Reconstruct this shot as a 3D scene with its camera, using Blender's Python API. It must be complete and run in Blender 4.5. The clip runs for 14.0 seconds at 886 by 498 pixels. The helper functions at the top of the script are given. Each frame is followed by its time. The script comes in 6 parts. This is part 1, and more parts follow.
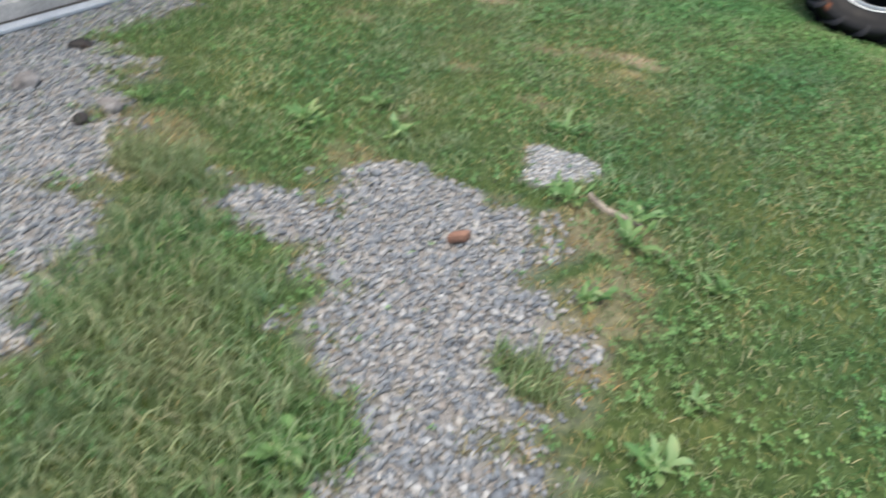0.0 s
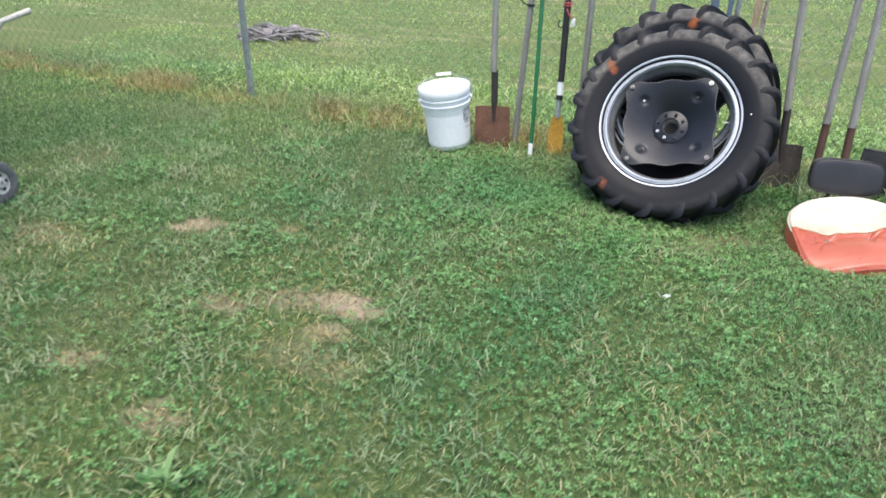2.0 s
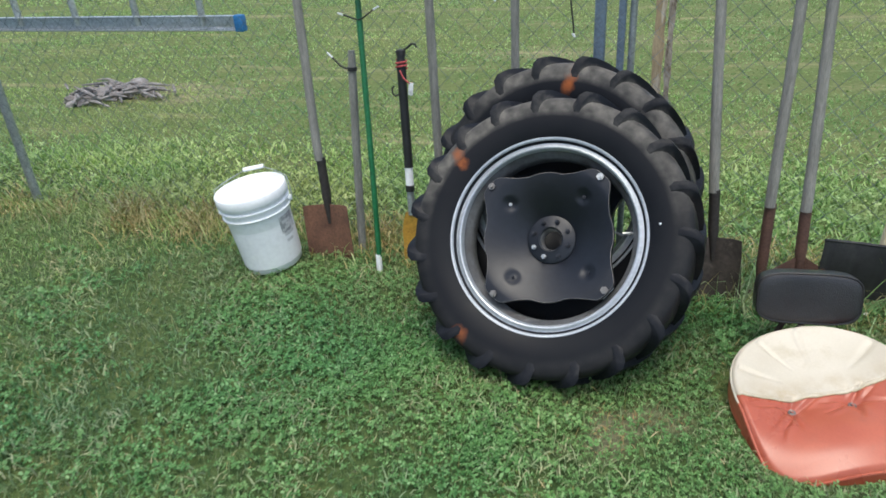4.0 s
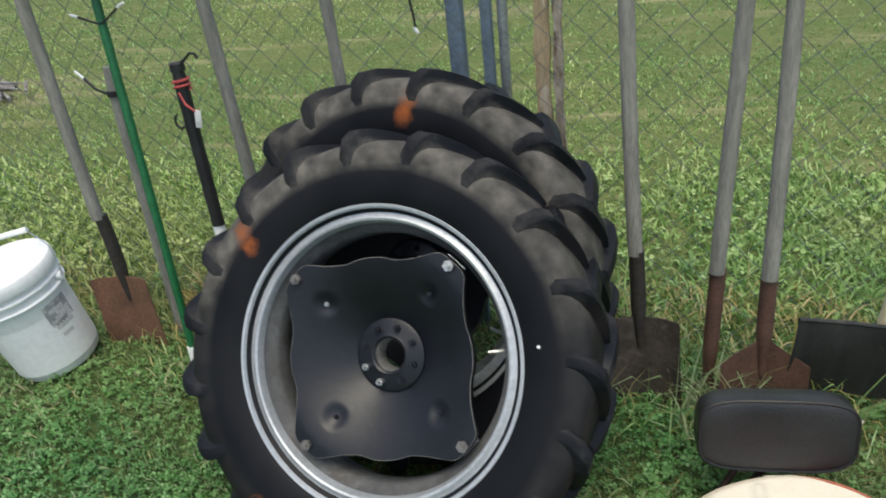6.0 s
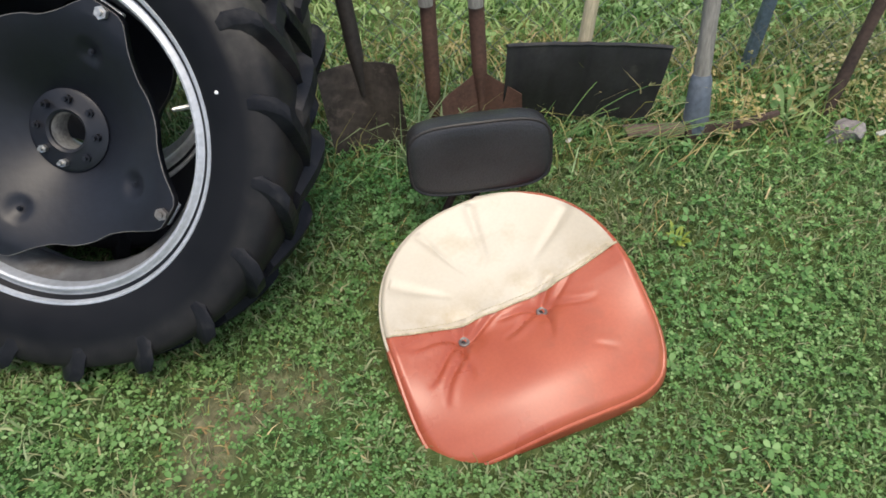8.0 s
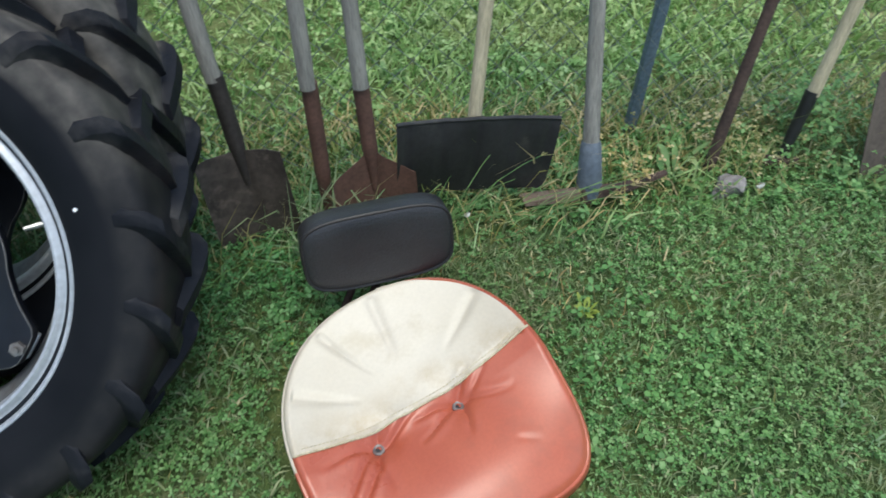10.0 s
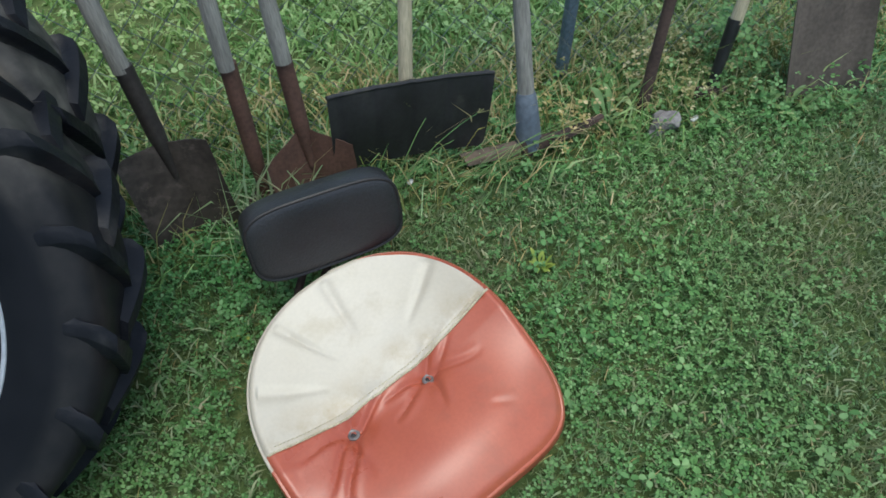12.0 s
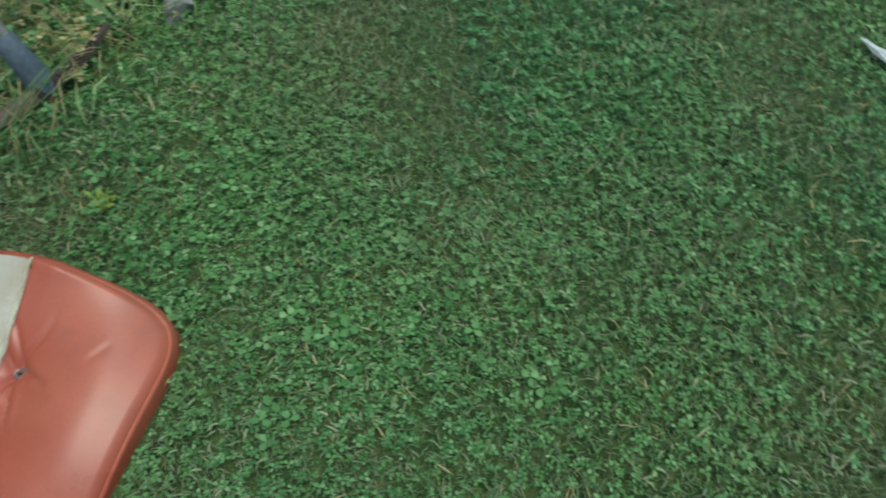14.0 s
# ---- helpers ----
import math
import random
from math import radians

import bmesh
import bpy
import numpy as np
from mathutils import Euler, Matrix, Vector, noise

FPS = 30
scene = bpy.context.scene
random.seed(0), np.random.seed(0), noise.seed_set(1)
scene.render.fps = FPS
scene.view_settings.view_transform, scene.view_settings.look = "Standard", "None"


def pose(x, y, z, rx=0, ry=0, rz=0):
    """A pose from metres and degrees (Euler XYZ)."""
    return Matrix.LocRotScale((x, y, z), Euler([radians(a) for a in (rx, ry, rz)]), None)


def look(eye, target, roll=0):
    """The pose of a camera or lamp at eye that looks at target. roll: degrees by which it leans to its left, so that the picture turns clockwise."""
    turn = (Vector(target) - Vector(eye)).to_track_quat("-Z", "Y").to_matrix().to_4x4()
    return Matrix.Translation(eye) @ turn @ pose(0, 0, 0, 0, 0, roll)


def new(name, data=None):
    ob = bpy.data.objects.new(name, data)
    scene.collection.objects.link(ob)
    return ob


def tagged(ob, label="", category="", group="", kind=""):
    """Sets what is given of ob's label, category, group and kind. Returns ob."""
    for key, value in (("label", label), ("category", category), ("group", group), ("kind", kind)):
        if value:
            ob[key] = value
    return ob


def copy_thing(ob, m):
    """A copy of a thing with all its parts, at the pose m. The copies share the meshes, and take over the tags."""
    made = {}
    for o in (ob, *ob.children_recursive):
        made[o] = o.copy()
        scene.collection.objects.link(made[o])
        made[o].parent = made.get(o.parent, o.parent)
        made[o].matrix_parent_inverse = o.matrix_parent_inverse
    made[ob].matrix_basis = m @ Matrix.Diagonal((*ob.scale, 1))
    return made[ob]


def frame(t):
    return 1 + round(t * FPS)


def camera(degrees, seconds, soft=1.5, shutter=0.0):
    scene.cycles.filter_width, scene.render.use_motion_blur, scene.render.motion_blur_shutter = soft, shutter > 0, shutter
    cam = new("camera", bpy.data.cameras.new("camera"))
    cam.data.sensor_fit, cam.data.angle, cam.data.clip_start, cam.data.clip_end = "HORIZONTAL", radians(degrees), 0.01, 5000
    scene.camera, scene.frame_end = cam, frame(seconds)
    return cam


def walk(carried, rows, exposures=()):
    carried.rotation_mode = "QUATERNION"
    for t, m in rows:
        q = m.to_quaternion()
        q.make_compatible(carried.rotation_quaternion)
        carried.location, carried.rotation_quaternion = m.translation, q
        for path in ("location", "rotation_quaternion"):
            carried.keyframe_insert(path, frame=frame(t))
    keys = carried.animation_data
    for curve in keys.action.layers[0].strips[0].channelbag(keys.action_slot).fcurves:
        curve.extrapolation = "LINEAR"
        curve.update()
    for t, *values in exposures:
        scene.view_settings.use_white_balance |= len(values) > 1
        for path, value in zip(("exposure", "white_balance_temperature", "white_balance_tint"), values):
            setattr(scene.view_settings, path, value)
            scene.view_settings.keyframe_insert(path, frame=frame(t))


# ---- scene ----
cam = camera(66.0, 14.0, soft=1.6, shutter=0.3)
PATH = [
    (0, (-0.32, -4.944, 1.241), (-1.024, -3.521, 0.025), 5.3),
    (0.5, (-0.161, -4.58, 1.279), (-0.73, -2.986, 0.214), 1.1),
    (1, (-0.085, -4.211, 1.317), (-0.672, -2.579, 0.321), 0.6),
    (1.5, (-0.039, -3.83, 1.341), (-0.565, -2.161, 0.373), 1.7),
    (2, (0.085, -3.51, 1.345), (-0.529, -1.84, 0.431), 1.0),
    (2.5, (0.123, -3.147, 1.343), (-0.386, -1.425, 0.463), -0.2),
    (2.7, (0.13, -3.003, 1.363), (-0.35, -1.251, 0.527), -0.8),
    (4.8, (0.301, -1.572, 1.43), (-0.216, 0.099, 0.46), -5.9),
    (5, (0.308, -1.446, 1.419), (-0.116, 0.254, 0.455), -5.2),
    (5.5, (0.322, -1.228, 1.39), (-0.032, 0.479, 0.418), -7.1),
    (6, (0.456, -1.116, 1.352), (0.006, 0.523, 0.297), -7.3),
    (6.5, (0.564, -1.054, 1.314), (0.257, 0.502, 0.096), -6.7),
    (7, (0.635, -1.06, 1.257), (0.538, 0.397, -0.109), -4.4),
    (7.5, (0.662, -1.1, 1.206), (0.637, 0.248, -0.271), -3.5),
    (7.7, (0.678, -1.123, 1.194), (0.68, 0.177, -0.325), -3.8),
    (9.8, (0.72, -1.022, 1.198), (0.984, 0.322, -0.259), 0.1),
    (10, (0.709, -0.993, 1.204), (1.046, 0.35, -0.24), 0.4),
    (10.5, (0.704, -0.96, 1.207), (1.18, 0.334, -0.242), 0.9),
    (11, (0.705, -0.951, 1.206), (1.214, 0.284, -0.282), 1.6),
    (11.5, (0.704, -0.947, 1.204), (1.238, 0.212, -0.337), 3.4),
    (12, (0.699, -0.943, 1.198), (1.175, 0.254, -0.332), -1.0),
    (12.5, (0.697, -0.936, 1.194), (1.208, 0.182, -0.384), 1.2),
    (13, (0.737, -0.957, 1.181), (1.307, 0.016, -0.471), 0.0),
    (13.5, (0.867, -1.073, 1.183), (1.626, -0.295, -0.496), -0.4),
    (14, (0.986, -1.222, 1.177), (1.808, -0.617, -0.542), -3.3),
]
EXPOSURES = [(0.0, 0.9, 6720, 5), (1.0, 1.14, 6550, 8), (2.7, 1.22, 6350, 9), (4.8, 0.48, 6450, 2), (6.5, 0.62, 6950, 4), (7.7, 0.68, 6950, 8), (9.8, 0.6, 6100, 2), (11.0, 0.43, 6050, 1), (12.5, 0.32, 5870, 0), (13.3, 0.2, 5830, -2), (14.0, 0.1, 5800, -10)]
walk(cam, [(t, look(eye, target, roll)) for t, eye, target, roll in PATH], EXPOSURES)

# ---- light ----
world = bpy.data.worlds.new("world")
scene.world = world
world.use_nodes = True
wn = world.node_tree
sky = wn.nodes.new("ShaderNodeTexSky")
sky.sky_type = "NISHITA"
sky.sun_disc = False
sky.sun_elevation, sky.sun_rotation = radians(77.8), radians(168)
sky.air_density, sky.dust_density, sky.ozone_density = 1.0, 4.0, 1.0
wn.nodes["Background"].inputs["Strength"].default_value = 0.165
wn.links.new(sky.outputs["Color"], wn.nodes["Background"].inputs["Color"])
sun = bpy.data.lights.new("sun", "SUN")
sun.energy, sun.angle, sun.color = 0.75, radians(34), (1.0, 0.96, 0.9)
sun_ob = new("sun", sun)
sun_ob.matrix_world = look((0.35, -1.65, 7.8), (0, 0, 0))

# ---- materials ----


def nodes_of(name):
    m = bpy.data.materials.new(name)
    m.use_nodes = True
    return m, m.node_tree, m.node_tree.nodes["Principled BSDF"]


def add(nt, kind, **values):
    n = nt.nodes.new(kind)
    for key, v in values.items():
        n.inputs[key.replace("_", " ")].default_value = v
    return n


def ramp(nt, fac, stops):
    r = nt.nodes.new("ShaderNodeValToRGB")
    while len(r.color_ramp.elements) < len(stops):
        r.color_ramp.elements.new(0.5)
    for e, (p, c) in zip(r.color_ramp.elements, stops):
        e.position, e.color = p, (*c, 1)
    nt.links.new(fac, r.inputs[0])
    return r.outputs[0]


def mixed(nt, fac, a, b, mode="MIX"):
    m = nt.nodes.new("ShaderNodeMix")
    m.data_type, m.blend_type = "RGBA", mode
    for socket, v in ((m.inputs[0], fac), (m.inputs[6], a), (m.inputs[7], b)):
        if isinstance(v, (int, float)):
            socket.default_value = v
        elif isinstance(v, tuple):
            socket.default_value = (*v, 1)
        else:
            nt.links.new(v, socket)
    return m.outputs[2]


def surface(name, c1, c2, scale=8.0, rough=0.6, metal=0.0, bump=0.2, fine=90.0, stain=None, stain_at=(0.55, 0.7), stain_scale=3.0, stretch=None,
            spec=0.5, grain=0.35):
    """Paint, wood, metal or rubber: two colours over coarse and fine noise, a stain, a bump."""
    m, nt, b = nodes_of(name)
    co = nt.nodes.new("ShaderNodeTexCoord").outputs["Object"]
    if stretch:
        mp = nt.nodes.new("ShaderNodeMapping")
        mp.inputs["Scale"].default_value = stretch
        nt.links.new(co, mp.inputs[0])
        co = mp.outputs[0]
    big, small = add(nt, "ShaderNodeTexNoise", Scale=scale, Detail=6.0), add(nt, "ShaderNodeTexNoise", Scale=fine, Detail=4.0)
    for n in (big, small):
        nt.links.new(co, n.inputs["Vector"])
    col = ramp(nt, big.outputs[0], [(0.32, c1), (0.68, c2)])
    dark = ramp(nt, small.outputs[0], [(0.3, (1 - grain,) * 3), (0.65, (1, 1, 1))])
    col = mixed(nt, 1.0, col, dark, "MULTIPLY")
    if stain:
        sn = add(nt, "ShaderNodeTexNoise", Scale=stain_scale, Detail=8.0, Roughness=0.65)
        nt.links.new(co, sn.inputs["Vector"])
        col = mixed(nt, ramp(nt, sn.outputs[0], [(stain_at[0], (0, 0, 0)), (stain_at[1], (1, 1, 1))]), col, stain)
    nt.links.new(col, b.inputs["Base Color"])
    b.inputs["Metallic"].default_value = metal
    b.inputs["Specular IOR Level"].default_value = spec
    rr = nt.nodes.new("ShaderNodeMapRange")
    rr.inputs[3].default_value, rr.inputs[4].default_value = max(rough - 0.12, 0.03), min(rough + 0.15, 1)
    nt.links.new(big.outputs[0], rr.inputs[0])
    nt.links.new(rr.outputs[0], b.inputs["Roughness"])
    if bump:
        bp = add(nt, "ShaderNodeBump", Strength=bump, Distance=0.004)
        nt.links.new(small.outputs[0], bp.inputs["Height"])
        nt.links.new(bp.outputs[0], b.inputs["Normal"])
    return m


def soiled(m, colour, near, far):
    """Tan dirt worked into a seat cover, thickest beside its front seam (local y from near to far), broken up by noise."""
    nt, b = m.node_tree, m.node_tree.nodes["Principled BSDF"]
    co = nt.nodes.new("ShaderNodeTexCoord").outputs["Object"]
    sep = nt.nodes.new("ShaderNodeSeparateXYZ")
    nt.links.new(co, sep.inputs[0])
    mr = nt.nodes.new("ShaderNodeMapRange")
    mr.inputs[1].default_value, mr.inputs[2].default_value, mr.inputs[3].default_value, mr.inputs[4].default_value = near, far, 1.0, 0.0
    nt.links.new(sep.outputs[1], mr.inputs[0])
    n = add(nt, "ShaderNodeTexNoise", Scale=17.0, Detail=8.0, Roughness=0.7)
    nt.links.new(co, n.inputs["Vector"])
    k = nt.nodes.new("ShaderNodeMath")
    k.operation = "MULTIPLY"
    nt.links.new(mr.outputs[0], k.inputs[0])
    nt.links.new(ramp(nt, n.outputs[0], [(0.42, (0, 0, 0)), (0.66, (0.85, 0.85, 0.85))]), k.inputs[1])
    old = b.inputs["Base Color"].links[0].from_socket
    nt.links.new(mixed(nt, k.outputs[0], old, colour), b.inputs["Base Color"])


def leafy(name, stops, dry, patch_scale=1.1, patch_at=(0.5, 0.72), through_light=0.3, rough=0.55):
    """Blades and leaves: a colour for each, drier in patches, letting some light through."""
    m, nt, b = nodes_of(name)
    geo = nt.nodes.new("ShaderNodeNewGeometry")
    co = nt.nodes.new("ShaderNodeTexCoord").outputs["Object"]
    col = ramp(nt, geo.outputs["Random Per Island"], stops)
    n = add(nt, "ShaderNodeTexNoise", Scale=patch_scale, Detail=5.0, Roughness=0.6)
    nt.links.new(co, n.inputs["Vector"])
    n2 = add(nt, "ShaderNodeTexNoise", Scale=patch_scale * 0.45 + 0.2, Detail=3.0)
    nt.links.new(co, n2.inputs["Vector"])
    shade = ramp(nt, n2.outputs[0], [(0.36, (0.72, 0.84, 0.8)), (0.64, (1.27, 1.13, 0.98))])
    col = mixed(nt, 1.0, col, shade, "MULTIPLY")
    col = mixed(nt, ramp(nt, n.outputs[0], [(patch_at[0], (0, 0, 0)), (patch_at[1], (0.75, 0.75, 0.75))]), col, dry)
    nt.links.new(col, b.inputs["Base Color"])
    b.inputs["Roughness"].default_value = rough
    b.inputs["Specular IOR Level"].default_value = 0.3
    tr = nt.nodes.new("ShaderNodeBsdfTranslucent")
    nt.links.new(col, tr.inputs[0])
    mx = nt.nodes.new("ShaderNodeMixShader")
    mx.inputs[0].default_value = through_light
    nt.links.new(b.outputs[0], mx.inputs[1])
    nt.links.new(tr.outputs[0], mx.inputs[2])
    nt.links.new(mx.outputs[0], nt.nodes["Material Output"].inputs["Surface"])
    return m


def soil_material():
    """Ground under the grass: dark thatch, bare dirt and gravel dust by the ground's own masks."""
    m, nt, b = nodes_of("lawn_soil")
    co = nt.nodes.new("ShaderNodeTexCoord").outputs["Object"]
    n1, n2, n3 = (add(nt, "ShaderNodeTexNoise", Scale=s, Detail=7.0, Roughness=0.65) for s in (2.2, 38.0, 160.0))
    for n in (n1, n2, n3):
        nt.links.new(co, n.inputs["Vector"])
    thatch = ramp(nt, n2.outputs[0], [(0.3, (0.028, 0.05, 0.02)), (0.5, (0.062, 0.096, 0.038)), (0.72, (0.128, 0.16, 0.076))])
    tint = ramp(nt, n1.outputs[0], [(0.35, (0.8, 0.95, 0.8)), (0.65, (1.3, 1.15, 0.9))])
    thatch = mixed(nt, 1.0, thatch, tint, "MULTIPLY")
    dirt = ramp(nt, n2.outputs[0], [(0.3, (0.22, 0.17, 0.115)), (0.7, (0.42, 0.345, 0.25))])
    dust = ramp(nt, n3.outputs[0], [(0.3, (0.12, 0.115, 0.11)), (0.7, (0.38, 0.36, 0.34))])
    a1, a2 = nt.nodes.new("ShaderNodeAttribute"), nt.nodes.new("ShaderNodeAttribute")
    a1.attribute_name, a2.attribute_name = "bare", "gravel"
    a3 = nt.nodes.new("ShaderNodeAttribute")
    a3.attribute_name = "field"
    mown = ramp(nt, n2.outputs[0], [(0.3, (0.068, 0.102, 0.034)), (0.5, (0.115, 0.15, 0.056)), (0.72, (0.205, 0.21, 0.108))])
    mown = mixed(nt, 1.0, mown, ramp(nt, n1.outputs[0], [(0.35, (0.85, 0.95, 0.8)), (0.65, (1.15, 1.05, 1.0))]), "MULTIPLY")
    rows = nt.nodes.new("ShaderNodeMapping")
    rows.inputs["Scale"].default_value = (0.35, 2.6, 1.0)
    nt.links.new(co, rows.inputs[0])
    n4 = add(nt, "ShaderNodeTexNoise", Scale=1.3, Detail=6.0, Roughness=0.7)
    nt.links.new(rows.outputs[0], n4.inputs["Vector"])
    mown = mixed(nt, ramp(nt, n4.outputs[0], [(0.56, (0, 0, 0)), (0.68, (0.8, 0.8, 0.8))]), mown, (0.3, 0.27, 0.15))
    thatch = mixed(nt, a3.outputs["Fac"], thatch, mown)
    col = mixed(nt, a1.outputs["Fac"], thatch, dirt)
    col = mixed(nt, a2.outputs["Fac"], col, dust)
    nt.links.new(col, b.inputs["Base Color"])
    b.inputs["Roughness"].default_value = 0.95
    b.inputs["Specular IOR Level"].default_value = 0.15
    bp = add(nt, "ShaderNodeBump", Strength=0.7, Distance=0.02)
    nt.links.new(n2.outputs[0], bp.inputs["Height"])
    nt.links.new(bp.outputs[0], b.inputs["Normal"])
    return m


def stone_material(name="gravel_stone", pale=1.0):
    m, nt, b = nodes_of(name)
    geo = nt.nodes.new("ShaderNodeNewGeometry")
    co = nt.nodes.new("ShaderNodeTexCoord").outputs["Object"]
    n = add(nt, "ShaderNodeTexNoise", Scale=70.0, Detail=5.0)
    nt.links.new(co, n.inputs["Vector"])
    col = ramp(nt, geo.outputs["Random Per Island"], [(0.0, (0.16, 0.175, 0.195)), (0.3, (0.25, 0.27, 0.29)), (0.58, (0.33, 0.335, 0.34)), (0.76, (0.4, 0.37, 0.33)),
                                                     (0.92, (0.5, 0.5, 0.49)), (1.0, (0.26, 0.21, 0.17))])
    col = mixed(nt, 1.0, col, ramp(nt, n.outputs[0], [(0.3, (0.68 * pale,) * 3), (0.7, (1.12 * pale,) * 3)]), "MULTIPLY")
    nt.links.new(col, b.inputs["Base Color"])
    b.inputs["Roughness"].default_value = 0.85
    return m


def tyre_material(smears):
    """Aged black rubber: grey scuffs, brown dust stronger towards the top, a few orange paint smears at fixed places.
    """
    m, nt, b = nodes_of("tyre_rubber")
    co = nt.nodes.new("ShaderNodeTexCoord").outputs["Object"]
    n1, n2, n3 = add(nt, "ShaderNodeTexNoise", Scale=7.0, Detail=7.0, Roughness=0.6), add(nt, "ShaderNodeTexNoise", Scale=120.0, Detail=4.0), add(nt, "ShaderNodeTexNoise", Scale=22.0, Detail=6.0)
    for n in (n1, n2, n3):
        nt.links.new(co, n.inputs["Vector"])
    sep = nt.nodes.new("ShaderNodeSeparateXYZ")
    nt.links.new(co, sep.inputs[0])
    ln = nt.nodes.new("ShaderNodeVectorMath")
    ln.operation = "LENGTH"
    flat = nt.nodes.new("ShaderNodeVectorMath")
    flat.operation = "MULTIPLY"
    flat.inputs[1].default_value = (1, 1, 0)
    nt.links.new(co, flat.inputs[0])
    nt.links.new(flat.outputs[0], ln.inputs[0])
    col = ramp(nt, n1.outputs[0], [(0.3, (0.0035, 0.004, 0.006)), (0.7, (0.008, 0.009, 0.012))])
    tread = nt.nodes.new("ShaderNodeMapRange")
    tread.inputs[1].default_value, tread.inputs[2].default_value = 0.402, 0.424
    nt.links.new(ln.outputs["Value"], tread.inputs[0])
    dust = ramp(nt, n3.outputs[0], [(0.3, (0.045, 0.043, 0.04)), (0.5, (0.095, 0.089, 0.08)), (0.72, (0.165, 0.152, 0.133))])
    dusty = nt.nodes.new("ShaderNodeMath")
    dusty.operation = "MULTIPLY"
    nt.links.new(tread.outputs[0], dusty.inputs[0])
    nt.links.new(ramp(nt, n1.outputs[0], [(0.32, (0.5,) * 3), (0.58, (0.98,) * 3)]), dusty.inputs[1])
    # The pale dust colour weakens from the wheel's upper half downwards.
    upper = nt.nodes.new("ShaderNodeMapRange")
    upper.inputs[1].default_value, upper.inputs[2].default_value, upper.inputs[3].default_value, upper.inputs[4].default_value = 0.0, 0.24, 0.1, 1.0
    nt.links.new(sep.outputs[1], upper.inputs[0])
    top_weighted = nt.nodes.new("ShaderNodeMath")
    top_weighted.operation = "MULTIPLY"
    nt.links.new(dusty.outputs[0], top_weighted.inputs[0])
    nt.links.new(upper.outputs[0], top_weighted.inputs[1])
    dusty = top_weighted
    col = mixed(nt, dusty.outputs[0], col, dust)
    for place, size in smears:
        d = nt.nodes.new("ShaderNodeVectorMath")
        d.operation = "DISTANCE"
        d.inputs[1].default_value = place
        nt.links.new(co, d.inputs[0])
        s = nt.nodes.new("ShaderNodeMath")
        s.operation = "MULTIPLY_ADD"
        s.inputs[1].default_value, s.inputs[2].default_value = 0.07, -0.035
        nt.links.new(n3.outputs[0], s.inputs[0])
        t = nt.nodes.new("ShaderNodeMath")
        nt.links.new(d.outputs["Value"], t.inputs[0])
        nt.links.new(s.outputs[0], t.inputs[1])
        mr = nt.nodes.new("ShaderNodeMapRange")
        mr.inputs[1].default_value, mr.inputs[2].default_value, mr.inputs[3].default_value, mr.inputs[4].default_value = size * 0.1, size * 0.95, 0.5, 0.0
        nt.links.new(t.outputs[0], mr.inputs[0])
        col = mixed(nt, mr.outputs[0], col, (0.42, 0.12, 0.03))
    nt.links.new(col, b.inputs["Base Color"])
    nt.links.new(ramp(nt, n1.outputs[0], [(0.3, (0.42,) * 3), (0.7, (0.66,) * 3)]), b.inputs["Roughness"])
    b.inputs["Specular IOR Level"].default_value = 0.2
    bp = add(nt, "ShaderNodeBump", Strength=0.25, Distance=0.004)
    nt.links.new(n3.outputs[0], bp.inputs["Height"])
    nt.links.new(bp.outputs[0], b.inputs["Normal"])
    return m


